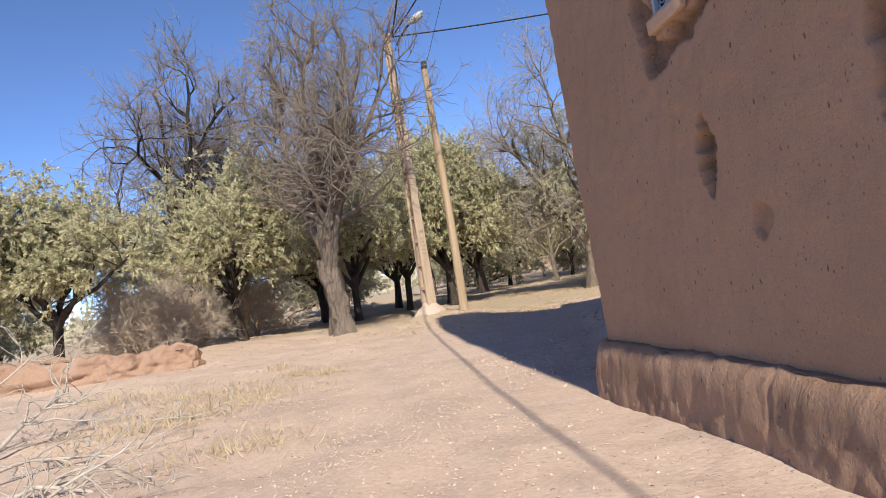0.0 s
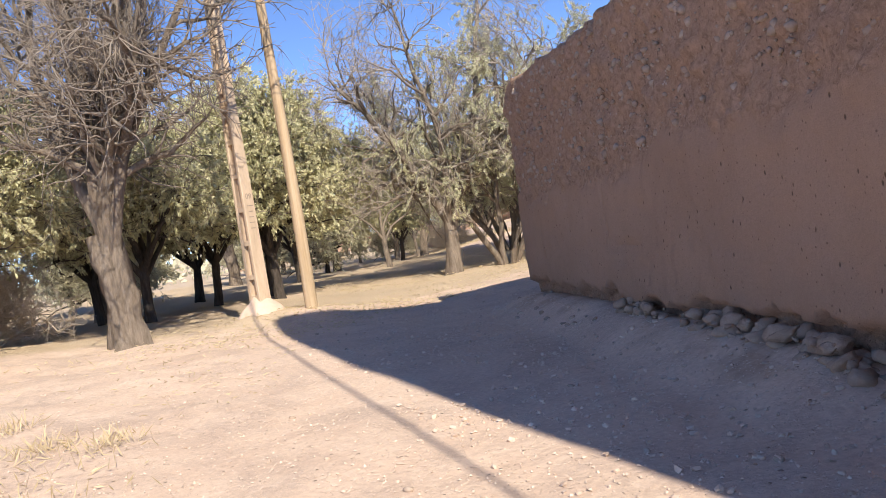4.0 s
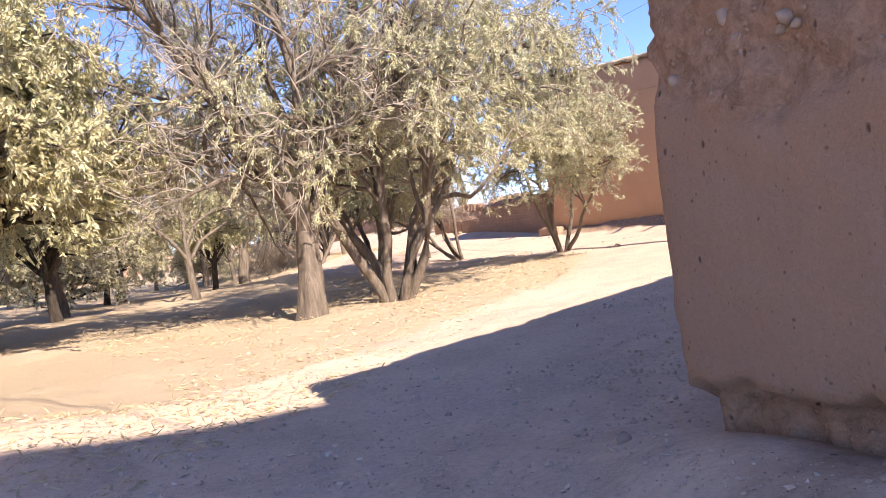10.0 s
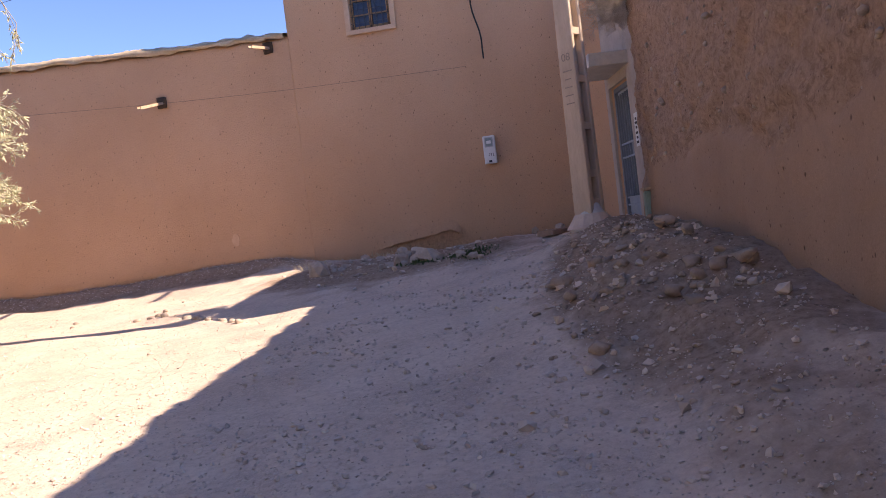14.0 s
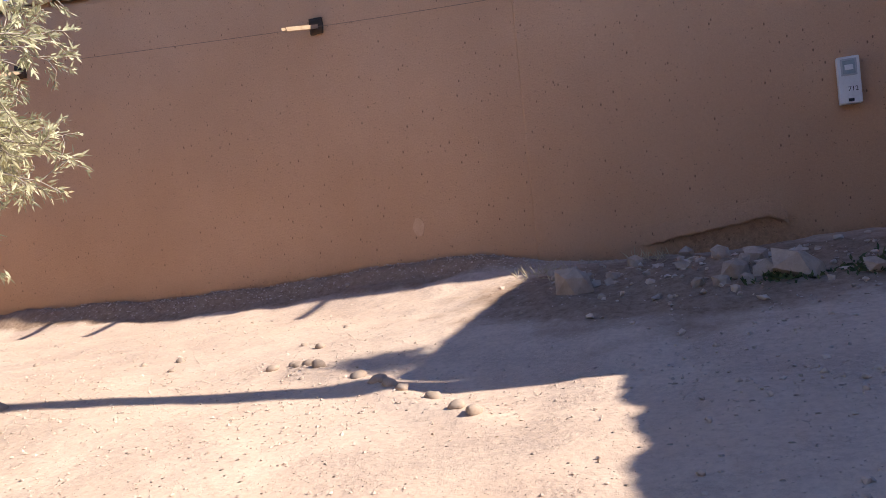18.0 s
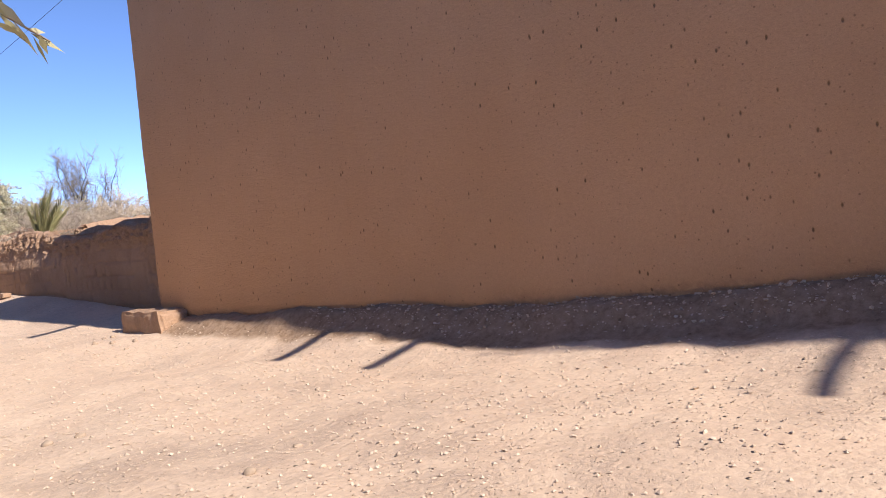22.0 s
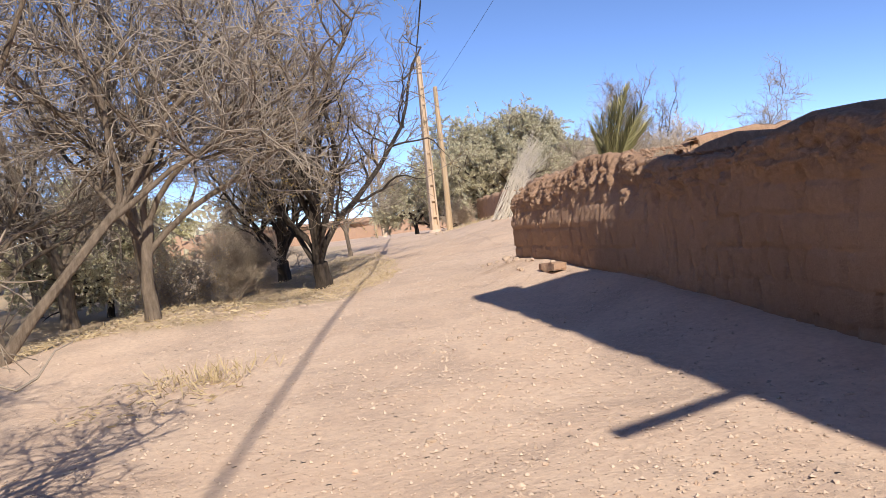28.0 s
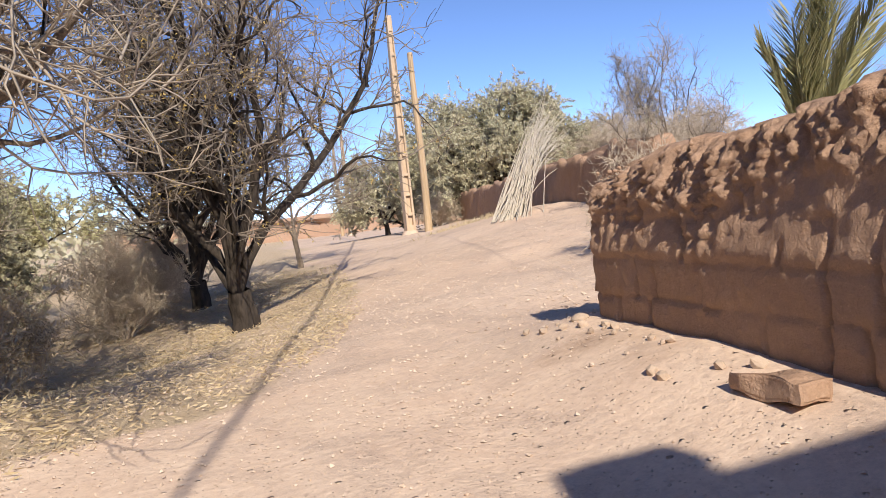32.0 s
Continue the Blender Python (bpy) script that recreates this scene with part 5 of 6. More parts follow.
def stone(x, y, size, rng, z=None, label="rounded pale field stone lying on the ground", group="loose stones", sink=0.25):
    ob = new("stone", RUBBLE[int(rng.integers(0, 6))] if group == "rubble stones" else STONES[int(rng.integers(0, 7))])
    zz = gz(x, y) if z is None else z
    s = size * rng.uniform(0.85, 1.15, 3)
    if group == "rubble stones":
        sink = 0.08
    ob.matrix_world = pose(x, y, zz + size * (0.30 - sink), rng.uniform(-20, 20), rng.uniform(-20, 20), rng.uniform(0, 360)) @ Matrix.Diagonal((*s, 1))
    return tagged(ob, label, "stone", group)


def stones_near_track():
    rng = np.random.default_rng(77)
    for x, y, s in ((17.42, 27.14, 0.32), (17.25, 26.85, 0.34), (17.33, 27.0, 0.24), (17.4, 27.42, 0.26), (17.5, 27.25, 0.2), (16.88, 26.3, 0.3), (16.72, 26.05, 0.38), (16.6, 25.9, 0.3), (16.5, 25.76, 0.28), (16.25, 25.42, 0.26), (16.4, 29.62, 0.34), (15.83, 25.0, 0.28), (15.95, 25.15, 0.24), (18.0, 28.9, 0.2), (17.9, 29.3, 0.14), (17.6, 28.7, 0.16),
                    (18.3, 31.2, 0.15), (17.5, 31.2, 0.2), (18.2, 33.6, 0.18), (17.9, 33.7, 0.15), (18.4, 33.5, 0.12), (18.3, 27.4, 0.25), (18.5, 27.7, 0.13), (19.3, 27.6, 0.12), (21.6, 28.7, 0.14), (5.1, 18.6, 0.16), (4.0, 14.2, 0.10),
                    (8.4, 19.5, 0.13), (8.7, 19.2, 0.22), (8.55, 19.35, 0.13), (9.75, 19.55, 0.14), (2.4, 9.64, 0.07), (20.9, 38.0, 0.13), (20.7, 37.6, 0.12), (20.85, 37.3, 0.14), (20.6, 37.9, 0.09), (22.05, 46.9, 0.24), (4.94, 17.05, 0.12), (4.82, 17.0, 0.10), (4.34, 16.39, 0.15), (4.2, 15.96, 0.13), (4.06, 15.54, 0.08), (4.04, 14.81, 0.14), (3.92, 14.83, 0.10), (3.88, 14.65, 0.10), (3.92, 14.55, 0.08), (4.27, 16.83, 0.08), (4.11, 16.58, 0.09), (20.06, 20.94, 0.30), (20.12, 20.55, 0.24)):
        stone(x, y, s if s < 0.1 else 0.07 + 0.35 * (s - 0.08), rng)
    for i in range(40):
        k = rng.uniform(0, 1)
        y = 4 + 44 * k
        tx = np.interp(y, [p[1] for p in TRACK], [p[0] for p in TRACK])
        x = tx + rng.normal(0, 1.6)
        if 14 < y < 20 and x > 3.5 or x > 21.2 or (y < 9 and x > 1.6) or (9 <= y <= 14 and x > 3.0):
            continue
        stone(x, y, rng.uniform(0.035, 0.08), rng)


stones_near_track()


def wall_foot_stones():
    rng = np.random.default_rng(12)
    for i in range(150):
        y = rng.uniform(9.3, 14.1)
        if 12.55 < y < 12.95:
            continue
        x = 3.11 + (y - 8.0) * 0.197 + 0.09 - rng.uniform(0.0, 0.22)
        s = (0.05 + 0.15 * rng.uniform() ** 1.6) * (1.1 if y < 12 else 0.85)
        ob = new("stone", BURIED[int(rng.integers(0, 4))])
        ob.parent = old_house
        ob.matrix_world = pose(x, y, gz(x, y) + rng.uniform(-0.04, 0.10), rng.uniform(-20, 20), rng.uniform(-20, 20), rng.uniform(0, 360)) @ Matrix.Diagonal((*(s * rng.uniform(0.85, 1.15, 3)), 1))
    # rubble by the long wall: two clusters and a few strays
    heap_label = "broken pale rubble stone in the heap by the wall"
    for x, y, size in ((19.24, 24.91, 0.38), (20.8, 25.5, 0.13), (20.1, 25.3, 0.14), (19.5, 24.75, 0.12), (19.75, 24.6, 0.15), (19.45, 24.6, 0.13), (20.0, 24.9, 0.13), (20.68, 24.46, 0.24), (19.48, 23.86, 0.15), (18.86, 23.72, 0.14), (19.01, 23.38, 0.28), (19.7, 23.5, 0.18),
                       (19.43, 23.19, 0.26), (18.8, 22.83, 0.42), (18.95, 23.1, 0.22), (19.2, 23.3, 0.15), (18.75, 23.3, 0.16), (18.6, 23.5, 0.15), (21.3, 23.9, 0.2), (18.55, 22.3, 0.16), (18.5, 22.1, 0.2), (18.45, 21.95, 0.14), (21.4, 21.2, 0.2), (21.4, 20.7, 0.26)):
        stone(x, y, size * 1.1, rng, None, heap_label, "rubble stones")
    for i in range(14):
        x, y = (19.6, 24.9) if i % 2 else (19.0, 23.2)
        stone(x + rng.normal(0, 0.35), y + rng.normal(0, 0.35), rng.uniform(0.05, 0.1), rng, None, heap_label, "rubble stones")
    for i in range(22):
        x, y = 22.12 - abs(rng.normal(0, 0.16)), rng.uniform(45.0, 47.2)
        stone(x, y, rng.uniform(0.03, 0.08), rng, None, "crumb of mud brick fallen from the garden wall", "rubble stones")
    for i in range(230):
        x, y = rng.normal(13.8, 1.5), rng.normal(19.85, 0.5)
        if y < 18.95 + 0.1 * (x - 12) + 0.15 or x > 16.4:
            continue
        stone(x, y, 0.035 + 0.14 * rng.uniform() ** 4, rng, None, "lump of fallen earth and stone on the bank", "rubble stones").data = BURIED[i % 4]
    # cobbles of the stony upper wall
    p = Pile()
    base = [stone_mesh("cobble", 40 + i, 1, 0.8) for i in range(3)]
    tri = []
    for b in base:
        v = np.array([c.co for c in b.vertices])
        tri.append((v, np.array([list(f.vertices) for f in b.polygons])))
        bpy.data.meshes.remove(b)
    vs, fs, n = [], [], 0
    for i in range(2600):
        west = rng.uniform() < 0.85
        k = rng.uniform(0, 1)
        if west:
            y = 9 + 9.0 * k
            x = 3.11 + (y - 8) * 0.197 + 0.085
        else:
            x = 5.4 + 11.8 * k
            y = 18.20 + (x - 5.05) * 0.101 - 0.075
        z = rng.uniform(1.95, 3.55) if rng.uniform() < 0.82 else rng.uniform(0.7, 1.9)
        s = 0.018 + 0.075 * rng.uniform() ** 4 * (1.3 if z > 1.9 else 0.6)
        v, f = tri[i % 3]
        vs.append(v * s * rng.uniform(0.8, 1.4, 3) + np.array([x, y, z]))
        fs.append(f + n)
        n += len(v)
    me = mesh_quads("wall_cobbles", np.concatenate(vs), np.concatenate(fs))
    tagged(obj("wall_cobbles", me, STONE), "small cobbles bedded in the bare earth of the old wall", "stones", kind="stuff")


wall_foot_stones()


# ---- gravel, straw and fallen leaves ----
def off_walls(x, y):
    """True where the ground is open."""
    inside = ((y < 8.1) & (x > 1.75)) | ((y < 18.3 + 0.1 * (x - 5)) & (y > 7.5) & (x > 3.03 + (y - 8) * 0.197) & (x < 17.6)) | ((x > 21.3) & (y < 38)) | ((x > 22.1) & (y < 47.1)) | ((x > 17.4) & (y < 19.9) & (y > 8))
    return ~inside


def scatter(rng, n, spread):
    y = rng.uniform(1, 56, n)
    tx = np.interp(y, [p[1] for p in TRACK], [p[0] for p in TRACK])
    x = tx + rng.normal(0, spread, n)
    k = off_walls(x, y)
    return x[k], y[k]


def gravel():
    rng = np.random.default_rng(3)
    x, y = scatter(rng, 250000, 3.2)
    clump = vnoise(x * 0.6, y * 0.6, 0, 6) + 0.8 * vnoise(x * 2.2, y * 2.2, 0, 9) + 0.4 * vnoise(x * 6, y * 6, 0, 10)
    keep = clump > rng.uniform(-1.0, 1.3, len(x))
    x, y = x[keep], y[keep]
    n = len(x)
    ico = stone_mesh("pebble", 3, 1, 0.6)
    v0 = np.array([c.co for c in ico.vertices])
    f0 = np.array([list(f.vertices) for f in ico.polygons])
    bpy.data.meshes.remove(ico)
    oct_v = np.array([(0.5, 0, 0), (0, 0.45, 0), (-0.5, 0, 0), (0, -0.45, 0), (0.05, 0, 0.33), (0, 0, -0.3)])
    oct_f = np.array([(0, 1, 4), (1, 2, 4), (2, 3, 4), (3, 0, 4)])
    s = 0.008 + 0.026 * rng.uniform(0, 1, n) ** 4
    a = rng.uniform(0, 6.28, n)
    st = rng.uniform(0.7, 1.35, (n, 3)) * s[:, None]
    v = oct_v[None] * st[:, None] + rng.normal(0, 0.08, (n, 6, 3)) * s[:, None, None]
    c, sn = np.cos(a)[:, None], np.sin(a)[:, None]
    vx, vy = v[..., 0] * c - v[..., 1] * sn, v[..., 0] * sn + v[..., 1] * c
    out = np.stack([vx + x[:, None], vy + y[:, None], v[..., 2] + surface(x, y)[:, None] + 0.004], -1)
    f = oct_f[None] + (np.arange(n) * 6)[:, None, None]
    me = mesh_quads("gravel", out.reshape(-1, 3), f.reshape(-1, 3), False)
    # coarser lumps, and the rubble along the foot of the long wall
    x, y = scatter(rng, 40000, 2.8)
    keep = vnoise(x * 0.5, y * 0.5, 0, 16) + 0.8 * vnoise(x * 1.7, y * 1.7, 0, 19) > rng.uniform(-0.7, 1.2, len(x))
    x, y = x[keep], y[keep]
    s = 0.010 + 0.024 * rng.uniform(0, 1, len(x)) ** 5
    sx, sy = rng.uniform(5.2, 18.5, 26000), rng.uniform(19.0, 24.5, 26000)
    sx[:8000], sy[:8000] = rng.uniform(1.2, 5.4, 8000), rng.uniform(8.5, 21.5, 8000)
    kk = (vnoise(sx * 0.6, sy * 0.6, 0, 51) + 0.7 * vnoise(sx * 2, sy * 2, 0, 52) > rng.uniform(-0.9, 1.2, 26000)) & (sy < 22.6 + 0.11 * (sx - 5))
    sx, sy = sx[kk], sy[kk]
    x, y, s = np.concatenate([x, sx]), np.concatenate([y, sy]), np.concatenate([s, 0.013 + 0.045 * rng.uniform(0, 1, len(sx)) ** 4])
    fy = 24.8 + 9.8 * rng.uniform(0, 1, 2600) ** 1.25
    fx = np.interp(fy, [25.9, 28, 33, 37.8], [21.9, 21.9, 21.75, 21.45]) - 0.01 - 0.34 * rng.uniform(0, 1, 2600) ** 1.2
    fs = 0.010 + 0.032 * rng.uniform(0, 1, 2600) ** 4
    hx, hy = rng.normal(19.9, 0.9, 2600), rng.normal(23.4, 1.1, 2600)
    hx[350:] = 21.99
    ox, oy = rng.normal(13.8, 1.6, 2600), rng.normal(20.0, 0.55, 2600)
    ox[350:] = 21.99
    hs = 0.02 + 0.10 * rng.uniform(0, 1, 2600) ** 3
    x, y, s = np.concatenate([x, fx, hx, ox]), np.concatenate([y, fy, hy, oy]), np.concatenate([s, fs, hs, hs])
    k = off_walls(x, y) | ((x > 21.3) & (x < 21.9) & (y > 24.8) & (y < 37.2))
    x, y, s = x[k], y[k], s[k]
    n = len(x)
    v = v0[None] * (rng.uniform(0.6, 1.3, (n, 1, 3)) * s[:, None, None]) + rng.normal(0, 0.09, (n, len(v0), 3)) * s[:, None, None]
    a = rng.uniform(0, 6.28, n)
    c, sn = np.cos(a)[:, None], np.sin(a)[:, None]
    out = np.stack([v[..., 0] * c - v[..., 1] * sn + x[:, None], v[..., 0] * sn + v[..., 1] * c + y[:, None], v[..., 2] + surface(x, y)[:, None] + 0.22 * s[:, None]], -1)
    f = f0[None] + (np.arange(n) * len(v0))[:, None, None]
    tagged(obj("coarse_gravel", mesh_quads("coarse_gravel", out.reshape(-1, 3), f.reshape(-1, 3), False), PEBBLE), "coarse angular gravel and clods on the track and along the wall foot", "gravel", kind="stuff")
    tagged(obj("gravel", me, PEBBLE), "scattered pale gravel on the dusty track", "gravel", kind="stuff")


def litter():
    rng = np.random.default_rng(9)
    n = 60000
    y = rng.uniform(4, 62, n)
    tx = np.interp(y, [p[1] for p in TRACK], [p[0] for p in TRACK])
    edge = 1.7 + 1.3 * step01(17, 19.5, y) * step01(25, 22, y)
    x = tx - edge - np.abs(rng.normal(0, 3.0, n)) + 0.5 * vnoise(y * 0.6, y * 0, 0, 3)
    north = (y > 23) & (y < 33)
    x = np.where(north, rng.uniform(4, 17, n), x)
    sd = side_of_track(x, y)
    bare = (y > 34.5) & (y < 45.7) & (x > 13.5) & (np.hypot(x - 17.8, y - 42.3) > 0.7)
    bare = bare | ((y < 20) & (rng.uniform(0, 1, n) > 0.12))
    k = ~bare & (sd > 1.5 + 0.5 * vnoise(x * 0.5, y * 0.5, 0, 5)) & off_walls(x, y) & (vnoise(x * 0.5, y * 0.5, 0, 12) > rng.uniform(-1.1, 0.8, n))
    x, y = x[k], y[k]
    pos = np.stack([x, y, surface(x, y) + 0.012 + 0.03 * rng.uniform(0, 1, len(x))], 1)
    way = np.stack([rng.normal(0, 1, len(x)), rng.normal(0, 1, len(x)), rng.normal(0.05, 0.12, len(x))], 1)
    v, q = leaf_quads(rng, pos, way * 2, 0.10, 0.016, 0.0)
    v[:, 2] = np.maximum(v[:, 2], surface(v[:, 0], v[:, 1]) + 0.003)
    tagged(obj("leaf_litter", mesh_quads("leaf_litter", v, q, False), GRASS_DRY), "dry straw and fallen leaves under the trees", "leaf litter", kind="stuff")
    # yellow leaves shed along the verge by the garden wall
    n = 16000
    y = rng.uniform(45.9, 60, n)
    x = np.interp(y, [45.6, 46.5, 47.5, 48.7, 51.3, 54, 60], [17.0, 18.6, 19.6, 20.4, 21.0, 21.3, 21.6]) + 0.15 - np.abs(rng.normal(0, 1.3, n))
    k = vnoise(x * 0.8, y * 0.8, 0, 41) > rng.uniform(-1.2, 0.7, n)
    x, y = x[k], y[k]
    pos = np.stack([x, y, surface(x, y) + 0.012 + 0.03 * rng.uniform(0, 1, len(x))], 1)
    way = np.stack([rng.normal(0, 1, len(x)), rng.normal(0, 1, len(x)), rng.normal(0.05, 0.2, len(x))], 1)
    v, q = leaf_quads(rng, pos, way * 2, 0.055, 0.013, 0.0)
    v[:, 2] = np.maximum(v[:, 2], surface(v[:, 0], v[:, 1]) + 0.003)
    tagged(obj("fallen_leaves", mesh_quads("fallen_leaves", v, q, False), SHED_LEAF), "fallen yellow leaves and straw along the verge", "fallen leaves", kind="stuff")
    # low tufts of dry grass at the verge
    pos, way = [], []
    for cx, cy, r, m in ((-2.6, 12.5, 1.3, 900), (-3.4, 10.8, 1.2, 700), (-1.7, 14.1, 0.35, 130), (-1.15, 13.8, 0.3, 110), (-2.2, 15.2, 0.3, 90), (-1.6, 8.2, 0.8, 220), (-4.6, 14.0, 1.2, 350), (18.2, 42.6, 0.5, 220), (20.9, 25.6, 0.4, 90), (21.5, 24.4, 0.25, 80), (26.5, 62.5, 1.5, 500), (24.8, 60.0, 1.4, 300), (23.0, 45.0, 0.3, 60)):
        px, py = rng.normal(cx, r * 0.5, m), rng.normal(cy, r * 0.5, m)
        pos.append(np.stack([px, py, surface(px, py)], 1))
        way.append(np.stack([rng.normal(0, 0.7, m), rng.normal(0, 0.7, m), np.full(m, 1.1)], 1))
    v, q = leaf_quads(rng, np.concatenate(pos), np.concatenate(way), 0.17, 0.012, 0.0)
    tagged(obj("dry_grass", mesh_quads("dry_grass", v, q, False), GRASS_DRY), "sparse tufts of dry yellow grass", "grass", kind="stuff")


PEBBLE = None


def pebble_mat():
    n = Nodes("gravel_stone")
    col = n.mix(n.island(), (0.50, 0.39, 0.315), (0.69, 0.565, 0.47))
    return n.done(col, 0.9, n.noise(60.0, 3), 0.3, 0.01)


PEBBLE = pebble_mat()
gravel()
litter()


# ---- things on the houses ----
def rough_box(name, sx, sy, sz, seed, cuts=6, amp=0.03, rnd=0.09, smooth=True):
    """A worn block: rounded, chipped edges."""
    bm = bmesh.new()
    bmesh.ops.create_cube(bm, size=1)
    bmesh.ops.subdivide_edges(bm, edges=list(bm.edges), cuts=cuts, use_grid_fill=True)
    o = Vector((seed, seed * 2.0, seed * 3.0))
    for v in bm.verts:
        p = v.co * 2
        m = max(abs(p.x), abs(p.y), abs(p.z))
        q = p.normalized() * m
        k = rnd * (sum(1 for c in p if abs(c) > 0.8) >= 2)
        p = p.lerp(q * 0.93, k)
        w = Vector((p.x * sx / 2, p.y * sy / 2, p.z * sz / 2))
        w += amp * Vector((noise.noise(w * 6 + o), noise.noise(w * 6 + o * 2), noise.noise(w * 6 + o * 3)))
        v.co = w
    return bm_mesh(name, bm, smooth)


def earth_block(name, x, y, z, sx, sy, sz, rz, seed, label, rx=0, ry=0, wear=0.022):
    me = rough_box(name, sx, sy, sz, seed, 11, wear, 0.035 if wear < 0.03 else 0.12, False)
    float_attr(me, "bare", [0.25 + 0.5 * abs(noise.noise(v.co * 5)) for v in me.vertices])
    ob = obj(name, me, MUD_OLD)
    ob.matrix_world = pose(x, y, z, rx, ry, rz)
    return tagged(ob, label, "earth block")


earth_block("mud_bench", 21.34, 37.66, gz(20.95, 37.4) + 0.11, 0.44, 1.16, 0.44, -3, 4, "worn plastered mud block against the house corner", 0, 0, 0.032)
earth_block("fallen_adobe_slab", 21.98, 44.74, gz(21.98, 44.74) + 0.04, 0.15, 0.42, 0.10, 4, 8, "slab of mud brick fallen from the garden wall", -4, 14, 0.045)
earth_block("fallen_adobe_slab", 19.95, 20.75, gz(19.95, 20.75) + 0.04, 0.32, 0.8, 0.10, 60, 9, "flat stone slab lying by the house front")


def water_spout(x, y, z, length, drop, label="wooden rain spout sticking out of the mud wall"):
    root = empty("rain_spout", x, y, z)
    bm = bmesh.new()
    m = pose(0, 0, 0, 0, -math.degrees(math.atan2(drop, length)), 0)
    L = math.hypot(length, drop)
    box_bm(bm, -L, 0.25, -0.045, 0.045, -0.035, -0.02, m)
    box_bm(bm, -L, 0.25, -0.045, -0.031, -0.021, 0.02, m)
    box_bm(bm, -L, 0.25, 0.031, 0.045, -0.021, 0.02, m)
    part("trough", bm_mesh("trough", bm), WOOD, root)
    # near-black block: the shade inside the spout's hole, put into its colour
    part("collar", rough_box("collar", 0.06, 0.20, 0.24, 3, 3, 0.015), DARK_HOLE, root, "dark block in place of the shaded hole in the plaster")
    return tagged(root, label, "rain spout", "rain spouts")


DARK_HOLE = plain_mat("spout_hole_shade", (0.05, 0.035, 0.025), (0.09, 0.06, 0.04), 8.0, 0.95, 0.3)
water_spout(21.87, 28.88, 4.88, 0.98, 0.24)
water_spout(21.64, 34.42, 5.09, 0.95, 0.27)
water_spout(21.90, 26.35, 5.68, 1.0, 0.18)
water_spout(21.66, 20.15, 7.55, 0.95, 0.2)


def meter_box():
    """White plastic electricity meter cabinet on the house wall."""
    y, z = 21.92, 2.90
    root = empty("electricity_meter", 21.655, y, z, -90)
    # local x runs along the wall, local y into it
    part("case", box_me("case", -0.12, 0.12, -0.09, 0.05, -0.275, 0.275, 0.015), PLASTIC, root, "white plastic meter case")
    part("window_frame", box_me("window_frame", -0.085, 0.085, -0.098, -0.088, 0.05, 0.245, 0.004), PLASTIC_GREY, root)
    part("window_pane", box_me("window_pane", -0.065, 0.065, -0.103, -0.097, 0.07, 0.225, 0.003), METER_GLASS, root)
    part("dial", box_me("dial", -0.045, 0.045, -0.107, -0.1025, 0.115, 0.175, 0.002), PLASTIC, root)
    part("latch", box_me("latch", -0.03, 0.03, -0.10, -0.088, -0.25, -0.215, 0.004), IRON, root)
    cu = bpy.data.curves.new("number", "FONT")
    cu.body, cu.size, cu.align_x, cu.extrude = "712", 0.075, "CENTER", 0.001
    part("number", cu, IRON, root, "dark painted number").matrix_local = pose(0.03, -0.0915, -0.13, 90, 0, 0)
    tagged(root, "white electricity meter cabinet on a brown wall", "electricity meter")


PLASTIC = plain_mat("white_plastic", (0.66, 0.67, 0.66), (0.74, 0.75, 0.74), 6.0, 0.55, 0.1)
PLASTIC_GREY = plain_mat("grey_plastic", (0.36, 0.38, 0.38), (0.45, 0.47, 0.47), 6.0, 0.5, 0.1)
METER_GLASS = plain_mat("meter_glass", (0.22, 0.27, 0.27), (0.3, 0.35, 0.35), 9.0, 0.15, 0.05, spec=0.5)
meter_box()


def wall_wires():
    k = np.linspace(0, 1, 20)
    pts = np.stack([21.6 + 0.0 * k, 22.05 - 0.25 * k ** 2 + 0.03 * np.sin(k * 20), 8.2 - 3.5 * k], 1)
    v, q = tube(pts, np.full(20, 0.016), 6)
    tagged(obj("service_cable", mesh_quads("service_cable", v, q), CABLE), "black service cable hanging down the house wall", "cable")
    y = np.linspace(22.2, 33.2, 30)
    x = np.interp(y, [19.9, 25.9, 28, 33, 37.8], [21.62, 21.9, 21.9, 21.76, 21.36]) - 0.035
    pts = np.stack([x, y, 4.62 + 0.045 * (y - 22.2) - 0.06 * np.sin((y - 22.2) / 11 * math.pi)], 1)
    v, q = tube(pts, np.full(30, 0.0045), 5)
    tagged(obj("wall_wire", mesh_quads("wall_wire", v, q), WALL_WIRE), "thin old wire stretched along the house wall", "cable")
    pts = [(21.26, 20.01, 1.12), (21.26, 20.01, 2.4), (21.20, 20.02, 4.02)]
    v, q = tube(pts, [0.062] * 3, 12)
    pipe = empty("drain_pipe", 0, 0, 0)
    part("pipe", mesh_quads("pipe", v, q), PIPE, pipe)
    for z in (1.5, 2.6, 3.7):
        part("bracket", box_me("bracket", 21.17, 21.34, 19.88, 20.08, z, z + 0.03), IRON, pipe)
    tagged(pipe, "grey plastic drain pipe in the corner of two houses", "drain pipe")


WALL_WIRE = plain_mat("dull_wire", (0.22, 0.15, 0.10), (0.28, 0.19, 0.13), 9.0, 0.8, 0.1)
PIPE = plain_mat("grey_pipe", (0.36, 0.37, 0.38), (0.46, 0.47, 0.48), 3.0, 0.55, 0.15)
wall_wires()


